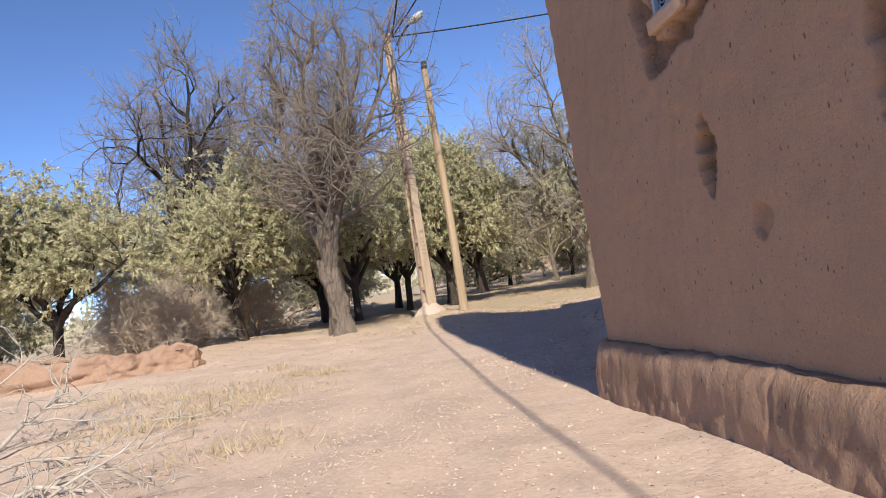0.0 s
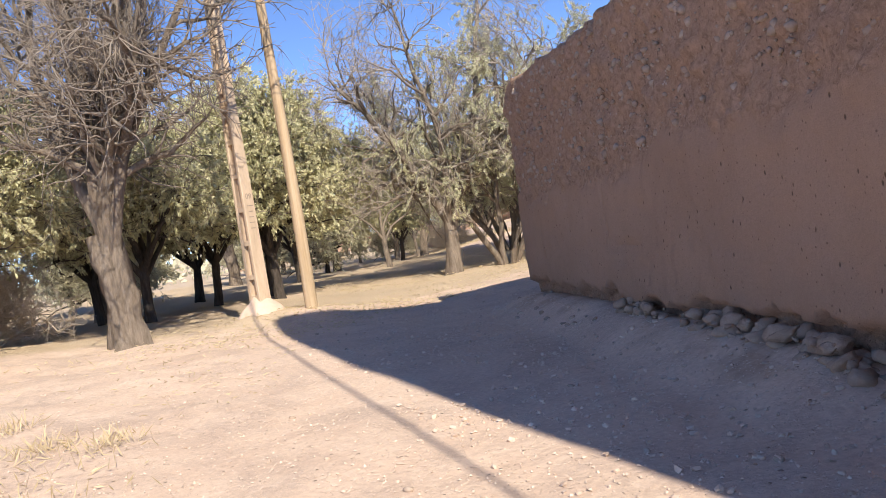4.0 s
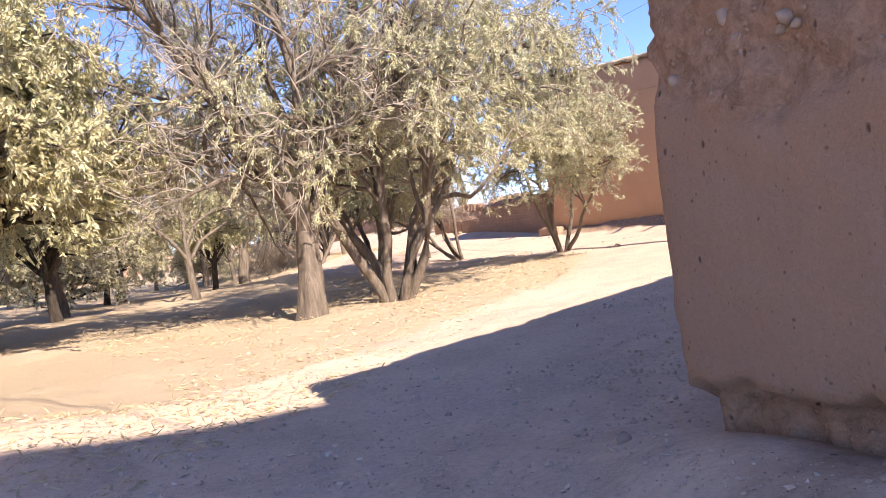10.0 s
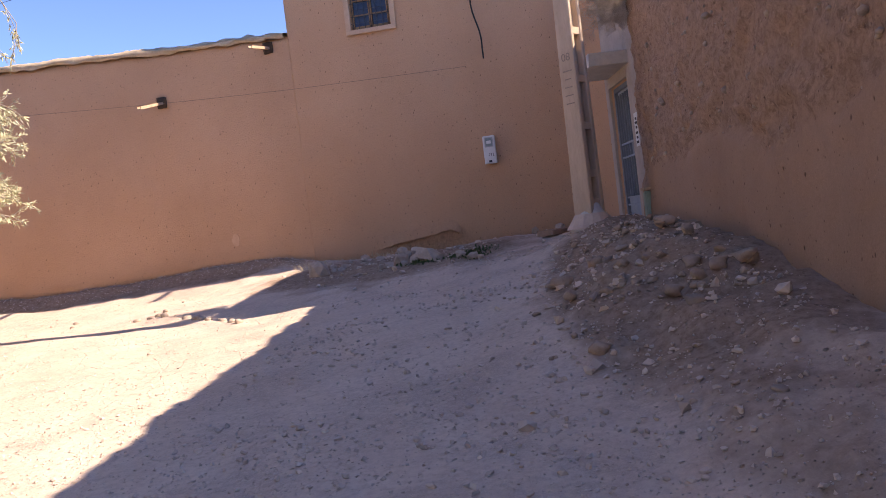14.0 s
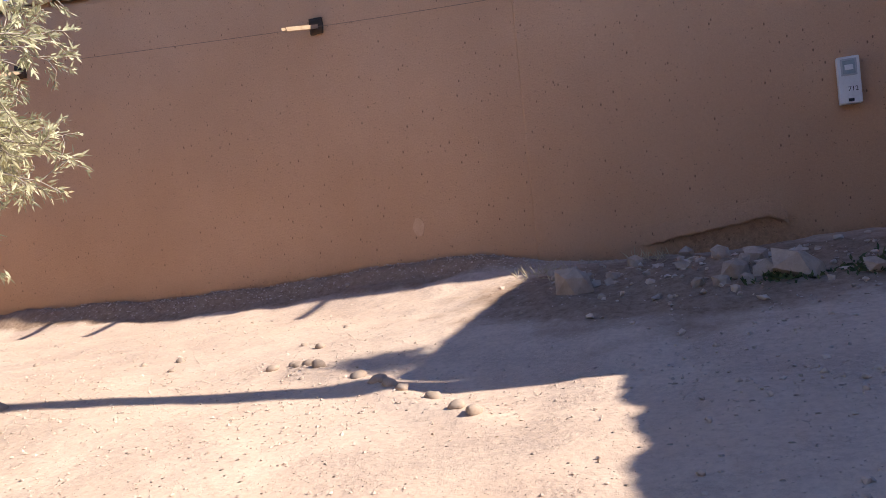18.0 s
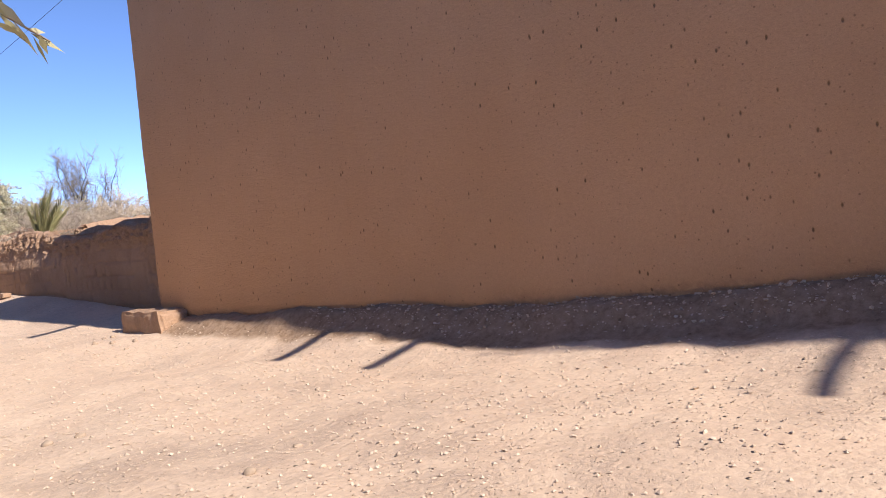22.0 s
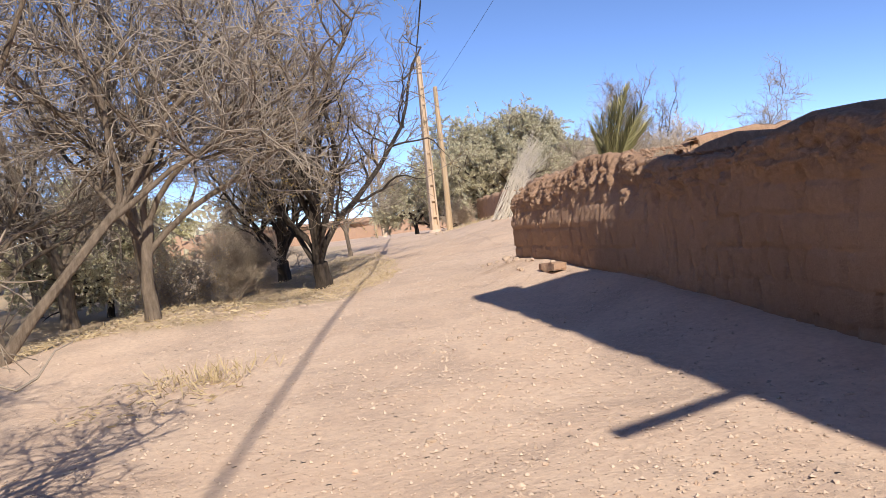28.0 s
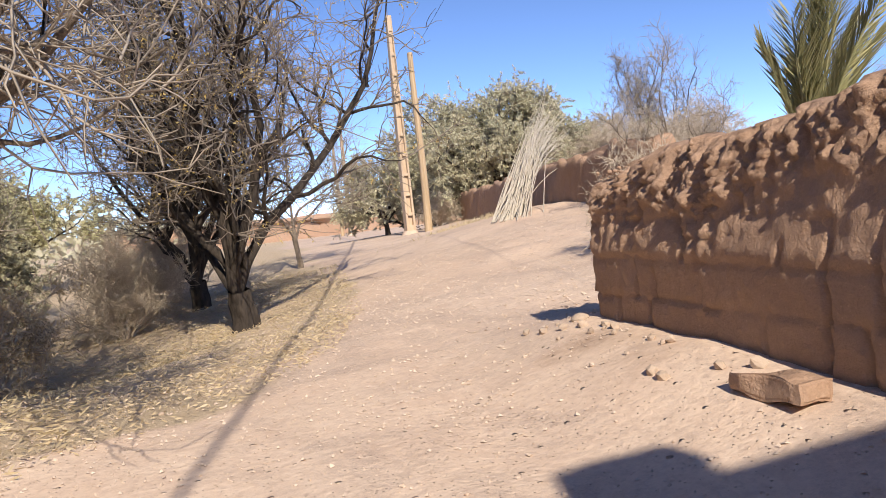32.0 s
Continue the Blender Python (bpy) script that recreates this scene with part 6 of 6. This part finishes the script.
def steel_door():
    """Grey-blue steel door of slim vertical tubes in the niche of the front wall."""
    root = empty("door_1", 18.94, 19.40, 1.14, 10.8)
    W, H = 1.15, 2.27
    part("leaf", box_me("leaf", -W / 2 + 0.06, W / 2 - 0.06, -0.06, -0.02, 0.02, H - 0.06, 0.004), STEEL, root)
    for a, b, c, d in ((-W / 2, -W / 2 + 0.07, 0, H), (W / 2 - 0.07, W / 2, 0, H), (-W / 2, W / 2, H - 0.07, H)):
        part("frame_bar", box_me("frame_bar", a, b, -0.08, 0.03, c, d, 0.004), STEEL_DARK, root)
    for i in range(7):
        x = -W / 2 + 0.14 + i * 0.145
        part("rib", box_me("rib", x, x + 0.025, -0.021, 0.012, 0.45, H - 0.12, 0.003), STEEL_DARK, root)
    for z in (0.32, 0.44, 1.1, 1.32):
        part("rail", box_me("rail", -W / 2 + 0.07, W / 2 - 0.07, -0.021, 0.016, z, z + 0.03, 0.003), STEEL, root)
    part("lock_plate", box_me("lock_plate", -W / 2 + 0.09, -W / 2 + 0.42, -0.021, 0.014, 1.13, 1.32, 0.003), STEEL_DARK, root, "dark lock plate")
    part("handle", box_me("handle", -W / 2 + 0.12, -W / 2 + 0.15, 0.014, 0.06, 1.17, 1.28, 0.004), IRON, root)
    tagged(root, "closed grey-blue steel door with vertical ribs", "door", kind="structure")
    slab = obj("door_canopy", box_me("door_canopy", -0.70, 0.68, -0.12, 0.62, 0, 0.20, 0.015), CEMENT)
    slab.matrix_world = pose(18.85, 19.47, 3.60, 0, 0, 10.8)
    tagged(slab, "thin cement canopy above the steel door", "canopy", kind="structure")
    for name, a, b, c, d in (("jamb_facing", -1.40, -0.585, 0.9, 5.2), ("jamb_facing", 0.585, 0.80, 0.9, 3.55), ("lintel_facing", -0.58, 0.80, 3.43, 5.2)):
        f = obj(name, box_me(name, a, b, -0.02, 0.035, c - 1.14, d - 1.14, 0.012), CEMENT_FACE)
        f.parent = front4
        f.matrix_world = pose(18.94, 19.475, 1.14, 0, 0, 10.8)
    sign = empty("house_sign", 18.08, 19.345, 2.58, 10.8)
    part("plate", box_me("plate", -0.09, 0.09, -0.01, 0.012, -0.25, 0.25, 0.004), PLASTIC, sign, "white plate")
    for i, z in enumerate((0.16, 0.10, 0.03, -0.05, -0.12, -0.19)):
        part("text_bar", box_me("text_bar", -0.055, 0.03 + 0.02 * (i % 2), 0.012, 0.0155, z - 0.018, z + 0.018), IRON, sign)
    tagged(sign, "small white plate with dark lettering beside the door", "sign")


CEMENT_FACE = plain_mat("grey_cement_render", (0.40, 0.34, 0.285), (0.50, 0.43, 0.37), 2.5, 0.92, 0.5)
STEEL = plain_mat("painted_steel", (0.27, 0.33, 0.40), (0.36, 0.43, 0.50), 4.0, 0.5, 0.1)
STEEL_DARK = plain_mat("painted_steel_dark", (0.16, 0.19, 0.22), (0.22, 0.25, 0.28), 4.0, 0.5, 0.1)
steel_door()


def utility_box():
    """Small green cabinet low on the old wall, under a little lintel."""
    root = empty("utility_box", 17.06, 19.40, 1.42, 5.7)
    part("case", box_me("case", -0.10, 0.10, -0.10, 0.03, -0.21, 0.21, 0.008), BOX_GREEN, root, "faded green metal case")
    part("cover", box_me("cover", -0.085, 0.085, 0.0305, 0.04, -0.19, 0.19, 0.004), BOX_GREEN, root)
    part("lintel", box_me("lintel", -0.14, 0.14, -0.1, 0.06, 0.22, 0.26, 0.008), WOOD, root, "small wooden lintel")
    tagged(root, "faded green metal utility box in the mud wall", "utility box")


BOX_GREEN = plain_mat("faded_green_paint", (0.25, 0.36, 0.28), (0.34, 0.45, 0.36), 7.0, 0.6, 0.15)
utility_box()


def barred_window():
    """Brown wooden window with small panes behind a diamond grille."""
    root = empty("window_1", 21.80, 24.06, 5.72, 90)
    W, H = 0.82, 1.2
    part("pane", box_me("pane", -W / 2, W / 2, -0.11, -0.10, 0.02, H, 0.0), PANE, root)
    for a, b, c, d in ((-W / 2, -W / 2 + 0.06, 0.01, H), (W / 2 - 0.06, W / 2, 0.01, H), (-W / 2, W / 2, 0.01, 0.07), (-W / 2, W / 2, H - 0.06, H), (-0.035, 0.035, 0.01, H)):
        part("frame_bar", box_me("frame_bar", a, b, -0.10 - 0.002, -0.05, c, d, 0.004), WOOD_BROWN, root)
    for i in range(1, 4):
        part("glazing_bar", box_me("glazing_bar", -W / 2, W / 2, -0.10, -0.065, i * H / 4 - 0.015, i * H / 4 + 0.015, 0.002), WOOD_BROWN, root)
    for i in range(-3, 4):
        part("grille_bar", box_me("grille_bar", i * 0.125 - 0.005, i * 0.125 + 0.005, -0.04, -0.03, 0.0, H, 0.0), IRON, root)
    for i in range(1, 9):
        part("grille_bar", box_me("grille_bar", -W / 2, W / 2, -0.03, -0.022, i * 0.135 - 0.004, i * 0.135 + 0.004, 0.0), IRON, root)
    part("sill", box_me("sill", -W / 2 - 0.12, W / 2 + 0.12, -0.02, 0.05, -0.10, -0.005, 0.012), SURROUND, root, "plaster sill")
    for s in (-1, 1):
        part("surround", box_me("surround", min(s * (W / 2 + 0.01), s * (W / 2 + 0.12)), max(s * (W / 2 + 0.01), s * (W / 2 + 0.12)), -0.02, 0.03, -0.005, H + 0.1, 0.012), SURROUND, root, "pale plaster surround")
    root.rotation_euler = (0, 0, radians(90))
    tagged(root, "small brown wooden window behind an iron grille", "window", kind="structure")


PANE = plain_mat("dark_window_glass", (0.02, 0.03, 0.05), (0.03, 0.045, 0.08), 3.0, 0.06, 0.02, spec=0.6)
WOOD_BROWN = plain_mat("brown_window_wood", (0.24, 0.13, 0.06), (0.34, 0.20, 0.10), 8.0, 0.6, 0.2)
SURROUND = plain_mat("pale_plaster", (0.52, 0.345, 0.225), (0.60, 0.41, 0.28), 5.0, 0.9, 0.4)
barred_window()


def roof_rim():
    """Crust of earth and straw that overhangs the long wall's top."""
    rng = np.random.default_rng(4)
    y = np.arange(25.95, 37.9, 0.09)
    x = np.interp(y, [25.9, 28, 33, 37.8], [21.9, 21.9, 21.75, 21.45])
    zt = np.interp(y, [25.9, 28, 33, 37.8], [5.86, 5.92, 6.12, 6.45])
    prof = np.array([(-0.07, -0.05), (-0.13, 0.0), (-0.10, 0.06), (0.05, 0.11), (0.35, 0.09), (0.4, -0.05)])
    V = np.stack([x[:, None] + prof[None, :, 0] + 0.035 * fbm(y[:, None] * 5, np.arange(6)[None] * 1.7, 0, 3, 4), np.broadcast_to(y[:, None], (len(y), 6)), zt[:, None] + prof[None, :, 1] + 0.035 * fbm(y[:, None] * 4, np.arange(6)[None] * 2.1, 5, 3, 7)], -1)
    me = mesh_quads("roof_rim", V.reshape(-1, 3), quads_grid(len(y), 6))
    tagged(obj("roof_rim", me, ROOF_RIM), "rough rim of earth and straw along the roof edge", "roof edge", kind="structure")


roof_rim()


# ---- low mud bank and dead branches at the start ----
def bank_relief(x, y, z):
    return 0.13 * fbm(x * 1.5, y * 1.5, z * 1.5, 3, 81) + 0.11 * fbm(x * 4.5, y * 4.5, z * 4.5, 4, 83) - 0.05 * np.exp(-((z - 0.52 - 0.06 * vnoise(x * 2, y * 2, 0, 6)) / 0.03) ** 2), np.clip(0.3 + 0.3 * fbm(x * 2, y * 2, 0, 2, 3), 0, 1)


BANK = [(-9.5, 16.4, 1.0, 0.12), (-6.0, 17.2, 0.93, 0.05), (-4.15, 17.75, 0.80, 0.05), (-4.15, 18.25, 0.80, 0.06), (-6.2, 17.9, 0.93, 0.2), (-9.5, 17.2, 1.0, 0.3)]
bank = mud_block("wall_low_bank", BANK, -0.1, 0.6, 0.035, bank_relief, MUD_OLD, parapet=0.08, ragged=0.11, crest=0.04, batter=0.05, round_r=0.3, rim=0.12)
tagged(bank, "low worn mud bank left of a ruined wall", "wall", kind="structure")


def dead_branch(x, y, rz, s, seed, tilt=70):
    rng = np.random.default_rng(seed)
    p = Pile()
    pts, rad, d = sprout(rng, (0, 0, 0), (0.25, 0, 1), 1.9, 0.028, 0.008, 0.16, 0.0, 12)
    p.add(*tube(pts, rad, 6))
    for k in range(11):
        i = int(rng.integers(2, 11))
        dd = pts[i + 1 if i < 11 else i] - pts[i - 1]
        dd /= np.linalg.norm(dd)
        p2, r2, _ = sprout(rng, pts[i], aside(rng, dd, rng.uniform(0.6, 1.2)), rng.uniform(0.4, 1.0), rad[i] * 0.6, 0.005, 0.25, 0.02, 7)
        p.add(*tube(p2, r2, 5))
        for k2 in range(4):
            j = int(rng.integers(1, 7))
            e = p2[j] - p2[j - 1]
            e /= np.linalg.norm(e)
            p3, r3, _ = sprout(rng, p2[j], aside(rng, e, rng.uniform(0.6, 1.2)), rng.uniform(0.12, 0.4), 0.006, 0.004, 0.3, 0.0, 4)
            p.add(*tube(p3, r3, 4))
    ob = obj("dead_branch", p.mesh("dead_branch"), PALM_DRY)
    ob.matrix_world = pose(x, y, gz(x, y) + 0.05, 0, tilt, rz) @ Matrix.Diagonal((s, s, s, 1))
    return tagged(ob, "pale dead thorny branch lying on the bank", "branch", "dead branches")


for _a in ((-3.9, 7.6, 20, 1.0, 3, 62), (-4.6, 8.2, 60, 1.1, 4, 74), (-3.6, 6.4, -10, 0.9, 5, 70), (-5.0, 10.0, 30, 1.2, 6, 25), (-4.9, 9.3, 100, 1.1, 7, 50), (-4.3, 7.0, 150, 1.0, 8, 60), (-3.0, 5.2, 80, 0.8, 9, 76), (-3.4, 11.2, 0, 0.7, 10, 84)):
    dead_branch(*_a)


# ---- palm, ribs and scrub beyond the garden wall ----
def palm(x, y, z):
    rng = np.random.default_rng(8)
    root = empty("young_palm", x, y, z)
    for i in range(15):
        a = i * 2.4 + rng.uniform(-0.3, 0.3)
        tilt = 0.04 + 0.46 * (i / 15.0) ** 1.2
        n, m = 16, 64
        k = np.linspace(0, 1, n)
        L = rng.uniform(1.0, 1.55) * (1.0 - 0.25 * (i / 14.0))
        th = tilt * (0.35 + 0.9 * k)
        s = np.cumsum(np.sin(th)) * L / n
        h = np.cumsum(np.cos(th)) * L / n
        pts = np.stack([np.cos(a) * s + 0.15 * k * k * L, np.sin(a) * s, h], 1)
        p = Pile()
        p.add(*tube(pts, 0.016 * (1 - 0.8 * k) + 0.002, 5))
        t = np.repeat(np.linspace(0.12, 1, m), 2)
        at = np.stack([np.interp(t, k, pts[:, c]) for c in range(3)], 1)
        d = np.gradient(pts, axis=0)
        d /= np.linalg.norm(d, axis=1)[:, None]
        dd = np.stack([np.interp(t, k, d[:, c]) for c in range(3)], 1)
        side = np.cross(dd, np.array([np.cos(a), np.sin(a), 0.25]))
        side /= np.linalg.norm(side, axis=1)[:, None] + 1e-6
        sg = np.tile([1.0, -1.0], m)[:, None]
        w = dd * 0.85 + side * sg * 0.62 + rng.normal(0, 0.09, dd.shape)
        w /= np.linalg.norm(w, axis=1)[:, None]
        ln = (0.24 * np.sin(np.clip(t, 0.05, 1) * 2.6) + 0.09)[:, None]
        b = np.cross(w, side)
        b /= np.linalg.norm(b, axis=1)[:, None] + 1e-6
        v = np.stack([at, at + w * ln * 0.35 + b * 0.007, at + w * ln, at + w * ln * 0.35 - b * 0.007], 1).reshape(-1, 3)
        p.add(v, np.arange(len(v)).reshape(-1, 4))
        part("frond", p.mesh("frond", False), PALM_LEAF, root)
    tagged(root, "young date palm with upright green fronds", "palm")


palm(23.6, 46.4, 2.05)


def rib_bundle(x, y, z, top):
    """Dry palm ribs leaned in a sheaf against the wall."""
    rng = np.random.default_rng(18)
    root = empty("palm_rib_sheaf", x, y, z)
    for i in range(110):
        o = np.array([rng.normal(0.0, 0.20), rng.normal(0, 0.24), -0.05])
        tip = np.array(top) + np.array([rng.normal(0, 0.2), rng.normal(0, 0.16), rng.normal(0, 0.32)])
        k = np.linspace(0, 1, 6)[:, None]
        pts = o + (tip - o) * k + np.array([0, 0, 0.22]) * np.sin(k * math.pi)
        v, q = tube(pts, np.linspace(0.012, 0.004, 6), 4)
        part("palm_rib", mesh_quads("palm_rib", v, q), PALM_DRY, root)
    tagged(root, "sheaf of dry grey palm ribs leaning on the wall", "palm ribs")


rib_bundle(25.05, 57.1, gz(25.05, 57.1), (1.55, 1.35, 1.85))


def far_wall_line():
    pts = [(8.0, 113.0, 3.2, 0.5), (24.0, 112.0, 3.15, 0.5), (26.0, 112.0, 2.5, 0.5), (33.0, 110.5, 3.3, 0.5), (46.0, 108.0, 3.4, 0.5), (46.0, 109.0, 3.4, 2.0), (33.0, 111.5, 3.3, 2.0), (8.0, 114.0, 3.2, 2.0)]
    w = mud_block("wall_far_field", pts, 0.5, 2.3, 0.2, worn_relief, MUD_OLD, parapet=0.25, ragged=0.12, batter=0.02, round_r=0.2, rim=0.15)
    tagged(w, "distant orange mud field wall", "wall", kind="structure")


far_wall_line()


def plaster_mark():
    """Pale worn patch on the long wall."""
    bm = bmesh.new()
    n = 18
    vs = []
    for i in range(n):
        a = i * 2 * math.pi / n
        r = 1 + 0.22 * noise.noise(Vector((math.cos(a) * 1.7, math.sin(a) * 1.7, 4.0)))
        vs.append(bm.verts.new((0, 0.085 * r * math.cos(a), 0.14 * r * math.sin(a))))
    back = [bm.verts.new((0.05, v.co.y * 1.15, v.co.z * 1.15)) for v in vs]
    bm.faces.new(vs)
    bm.faces.new(back[::-1])
    for i in range(n):
        bm.faces.new((vs[i - 1], vs[i], back[i], back[i - 1]))
    bmesh.ops.recalc_face_normals(bm, faces=list(bm.faces))
    ob = obj("plaster_patch", bm_mesh("plaster_patch", bm), PATCH)
    ob.matrix_world = pose(21.893, 27.6, 1.74, 0, 0, 0)
    tagged(ob, "pale worn patch in the brown wall plaster", "plaster patch")


PATCH = plain_mat("pale_worn_plaster", (0.60, 0.38, 0.24), (0.66, 0.44, 0.29), 9.0, 0.95, 0.6)
plaster_mark()


# ---- pieces of the garden wall: washed-out mud bricks ----
def brick_mesh(seed):
    """A brick whose open face is eroded; local x runs into the wall."""
    bm = bmesh.new()
    o = Vector((seed * 3.7, seed * 1.3, 0))
    n = 6
    grid = []
    for i in range(n):
        for j in range(n):
            a, b = i / (n - 1) - 0.5, j / (n - 1) - 0.5
            edge = max(abs(a), abs(b)) > 0.45
            p = Vector((-0.5 + (0.12 if edge else 0.0) + 0.12 * noise.noise(Vector((a * 5, b * 5, 0)) + o), a * (1 - 0.10 * b), b))
            p.y += 0.05 * noise.noise(Vector((b * 4, a, 7)) + o)
            p.z += 0.05 * noise.noise(Vector((a * 4, b, 3)) + o)
            grid.append(bm.verts.new(p))
    for i in range(n - 1):
        for j in range(n - 1):
            bm.faces.new((grid[i * n + j], grid[i * n + j + 1], grid[(i + 1) * n + j + 1], grid[(i + 1) * n + j]))
    ring = [grid[i * n] for i in range(n)] + [grid[(n - 1) * n + j] for j in range(1, n)] + [grid[i * n + n - 1] for i in range(n - 2, -1, -1)] + [grid[j] for j in range(n - 2, 0, -1)]
    back = [bm.verts.new((0.5, v.co.y, v.co.z)) for v in ring]
    for i in range(len(ring)):
        bm.faces.new((ring[i - 1], ring[i], back[i], back[i - 1]))
    bm.faces.new(back)
    bmesh.ops.recalc_face_normals(bm, faces=list(bm.faces))
    me = bm_mesh("brick", bm, False)
    float_attr(me, "bare", [0.15] * len(me.vertices))
    me.materials.append(MUD_OLD)
    return me


BRICKS = [brick_mesh(i) for i in range(8)]


def garden_wall_bricks():
    rng = np.random.default_rng(6)
    ys, xs = [38.2, 41.5, 42.7, 43.3, 45.0, 47.05], [22.5, 22.41, 22.36, 22.33, 22.27, 22.19]
    for row, (z0, z1, w0, w1, share) in enumerate(((1.30, 1.55, 0.14, 0.26, 0.35), (1.55, 1.80, 0.12, 0.19, 0.6))):
        y = 42.3 + 0.1 * row
        while y < 46.85:
            w = rng.uniform(w0, w1)
            if rng.uniform() < share:
                x = np.interp(y + w / 2, ys, xs) + 0.006 * (z0 - 0.2) + 0.045 + rng.uniform(0.0, 0.02)
                b = new("brick", BRICKS[int(rng.integers(0, 8))])
                b.parent = adobe
                b.matrix_world = pose(x, y + w / 2, (z0 + z1) / 2, rng.uniform(-3, 3), rng.uniform(-5, 0), rng.uniform(-4, 4) + 2.5) @ Matrix.Diagonal((0.12, w * 0.95, (z1 - z0) * rng.uniform(0.9, 0.99), 1))
            y += w + rng.uniform(0.0, 0.02)


garden_wall_bricks()


def crest_stones():
    """Pale pebbles washed out of the crest of the garden walls."""
    rng = np.random.default_rng(31)
    ys, xs = [38.2, 41.5, 42.7, 43.3, 45.0, 47.05], [22.5, 22.41, 22.36, 22.33, 22.27, 22.19]
    n = 6500
    y = rng.uniform(41.2, 47.0, n)
    k = vnoise(y * 4.1, 0 * y, 0, 72) + 0.5 * vnoise(y * 1.3, 0 * y, 0, 3) > rng.uniform(-1.0, 0.8, n)
    y = y[k]
    n = len(y)
    top = np.interp(y, [41.5, 42.7, 43.3, 45, 47], [2.33, 2.36, 2.5, 2.46, 2.32])
    z = 1.78 + (top + 0.02 - 1.78) * rng.uniform(0, 1, n) ** 0.5
    x = np.interp(y, ys, xs) + 0.006 * (z - 0.3) + 0.28 * np.clip(z - 1.85, 0, 0.6) * step01(42.3, 43.3, y) + rng.uniform(-0.005, 0.035, n)
    flat = rng.uniform(0, 1, n) < 0.3
    x = np.where(flat, x + rng.uniform(0, 0.5, n), x)
    z = np.where(flat, top + 0.02, z)
    ico = stone_mesh("pebble", 5, 1, 0.75)
    v0 = np.array([c.co for c in ico.vertices])
    f0 = np.array([list(q.vertices) for q in ico.polygons])
    bpy.data.meshes.remove(ico)
    s = 0.009 + 0.036 * rng.uniform(0, 1, n) ** 3.5
    v = v0[None] * (rng.uniform(0.7, 1.3, (n, 1, 3)) * s[:, None, None]) + np.stack([x, y, z], -1)[:, None]
    f = f0[None] + (np.arange(n) * len(v0))[:, None, None]
    tagged(obj("crest_stones", mesh_quads("crest_stones", v.reshape(-1, 3), f.reshape(-1, 3)), MUD_OLD), "pale pebbles standing out of the crest of the mud wall", "stones", kind="stuff")


crest_stones()


def broken_plaster():
    """Ragged lip of plaster over the heap, where the foot of the wall has crumbled."""
    rng = np.random.default_rng(12)
    y = np.arange(22.70, 24.52, 0.022)
    z = np.interp(y, [22.7, 22.76, 22.88, 23.0, 23.18, 23.55, 24.0, 24.5], [1.26, 1.36, 1.42, 1.40, 1.36, 1.32, 1.27, 1.18]) + 0.018 * fbm(y * 7, y * 0, 0, 3, 4) + rng.normal(0, 0.004, len(y))
    x = np.interp(y, [19.6, 25.9], [21.62, 21.9]) + 0.003 * z
    end = step01(22.7, 22.8, y) * step01(24.5, 24.2, y)
    out = (0.045 + 0.015 * vnoise(y * 12, y * 0, 0, 8)) * end
    rows = [(x + 0.02, z + 0.30), (x - 0.3 * out, z + 0.16), (x - 0.9 * out, z + 0.02), (x - 0.85 * out, z - 0.006), (x + 0.03, z - 0.02)]
    v = np.stack([np.stack([a, y, b], -1) for a, b in rows], 0)
    lip = obj("plaster_edge", mesh_quads("plaster_edge", v.reshape(-1, 3), quads_grid(len(rows), len(y))), MUD_B3)
    float_attr(lip.data, "bare", [0.25] * len(lip.data.vertices))
    lip.parent = tall3


broken_plaster()


def tower_window():
    """Barred opening high in the tower wall, in a scar of fallen plaster."""
    root = empty("window_2", 2.14, 5.12, 2.93, 90)
    part("pane", box_me("pane", -0.26, 0.26, -0.11, -0.10, 0.0, 0.92), PANE, root)
    for a, b, c, d in ((-0.26, -0.22, 0, 0.92), (0.22, 0.26, 0, 0.92), (-0.22, 0.22, 0.0, 0.04), (-0.015, 0.015, 0.04, 0.92)):
        part("frame_bar", box_me("frame_bar", a, b, -0.09, -0.04, c, d, 0.003), STEEL, root)
    for s in (-0.12, 0.12):
        for i in range(5):
            k = np.linspace(0, 2 * math.pi, 14)
            for r in (0.045, 0.075):
                v, q = tube(np.stack([s + r * np.cos(k), 0 * k - 0.065, 0.12 + 0.17 * i + r * np.sin(k)], 1), np.full(14, 0.006), 5)
                part("scroll", mesh_quads("scroll", v, q), STEEL, root)
    part("sill", rough_box("sill", 0.60, 0.06, 0.10, 5, 4, 0.012), SURROUND, root, "broken plaster sill").location = (0, -0.022, -0.05)
    tagged(root, "small window with a scrolled iron grille in the mud wall", "window", kind="structure")


tower_window()


def weed(x, y, n, seed):
    rng = np.random.default_rng(seed)
    px, py = rng.normal(x, 0.13, n), rng.normal(y, 0.16, n)
    v, q = leaf_quads(rng, np.stack([px, py, surface(px, py) + 0.02], 1), np.stack([rng.normal(0, 1, n), rng.normal(0, 1, n), np.full(n, 0.8)], 1), 0.07, 0.03, 0.0)
    tagged(obj("weed", mesh_quads("weed", v, q, False), WEED), "small green weed growing between the rubble", "weed", kind="stuff")


WEED = leaf_mat("green_weed", (0.06, 0.085, 0.03), (0.12, 0.15, 0.055), (0.16, 0.15, 0.07))
for _a in ((18.72, 23.0, 160, 1), (18.65, 22.25, 200, 2), (19.0, 22.05, 120, 3)):
    weed(*_a)
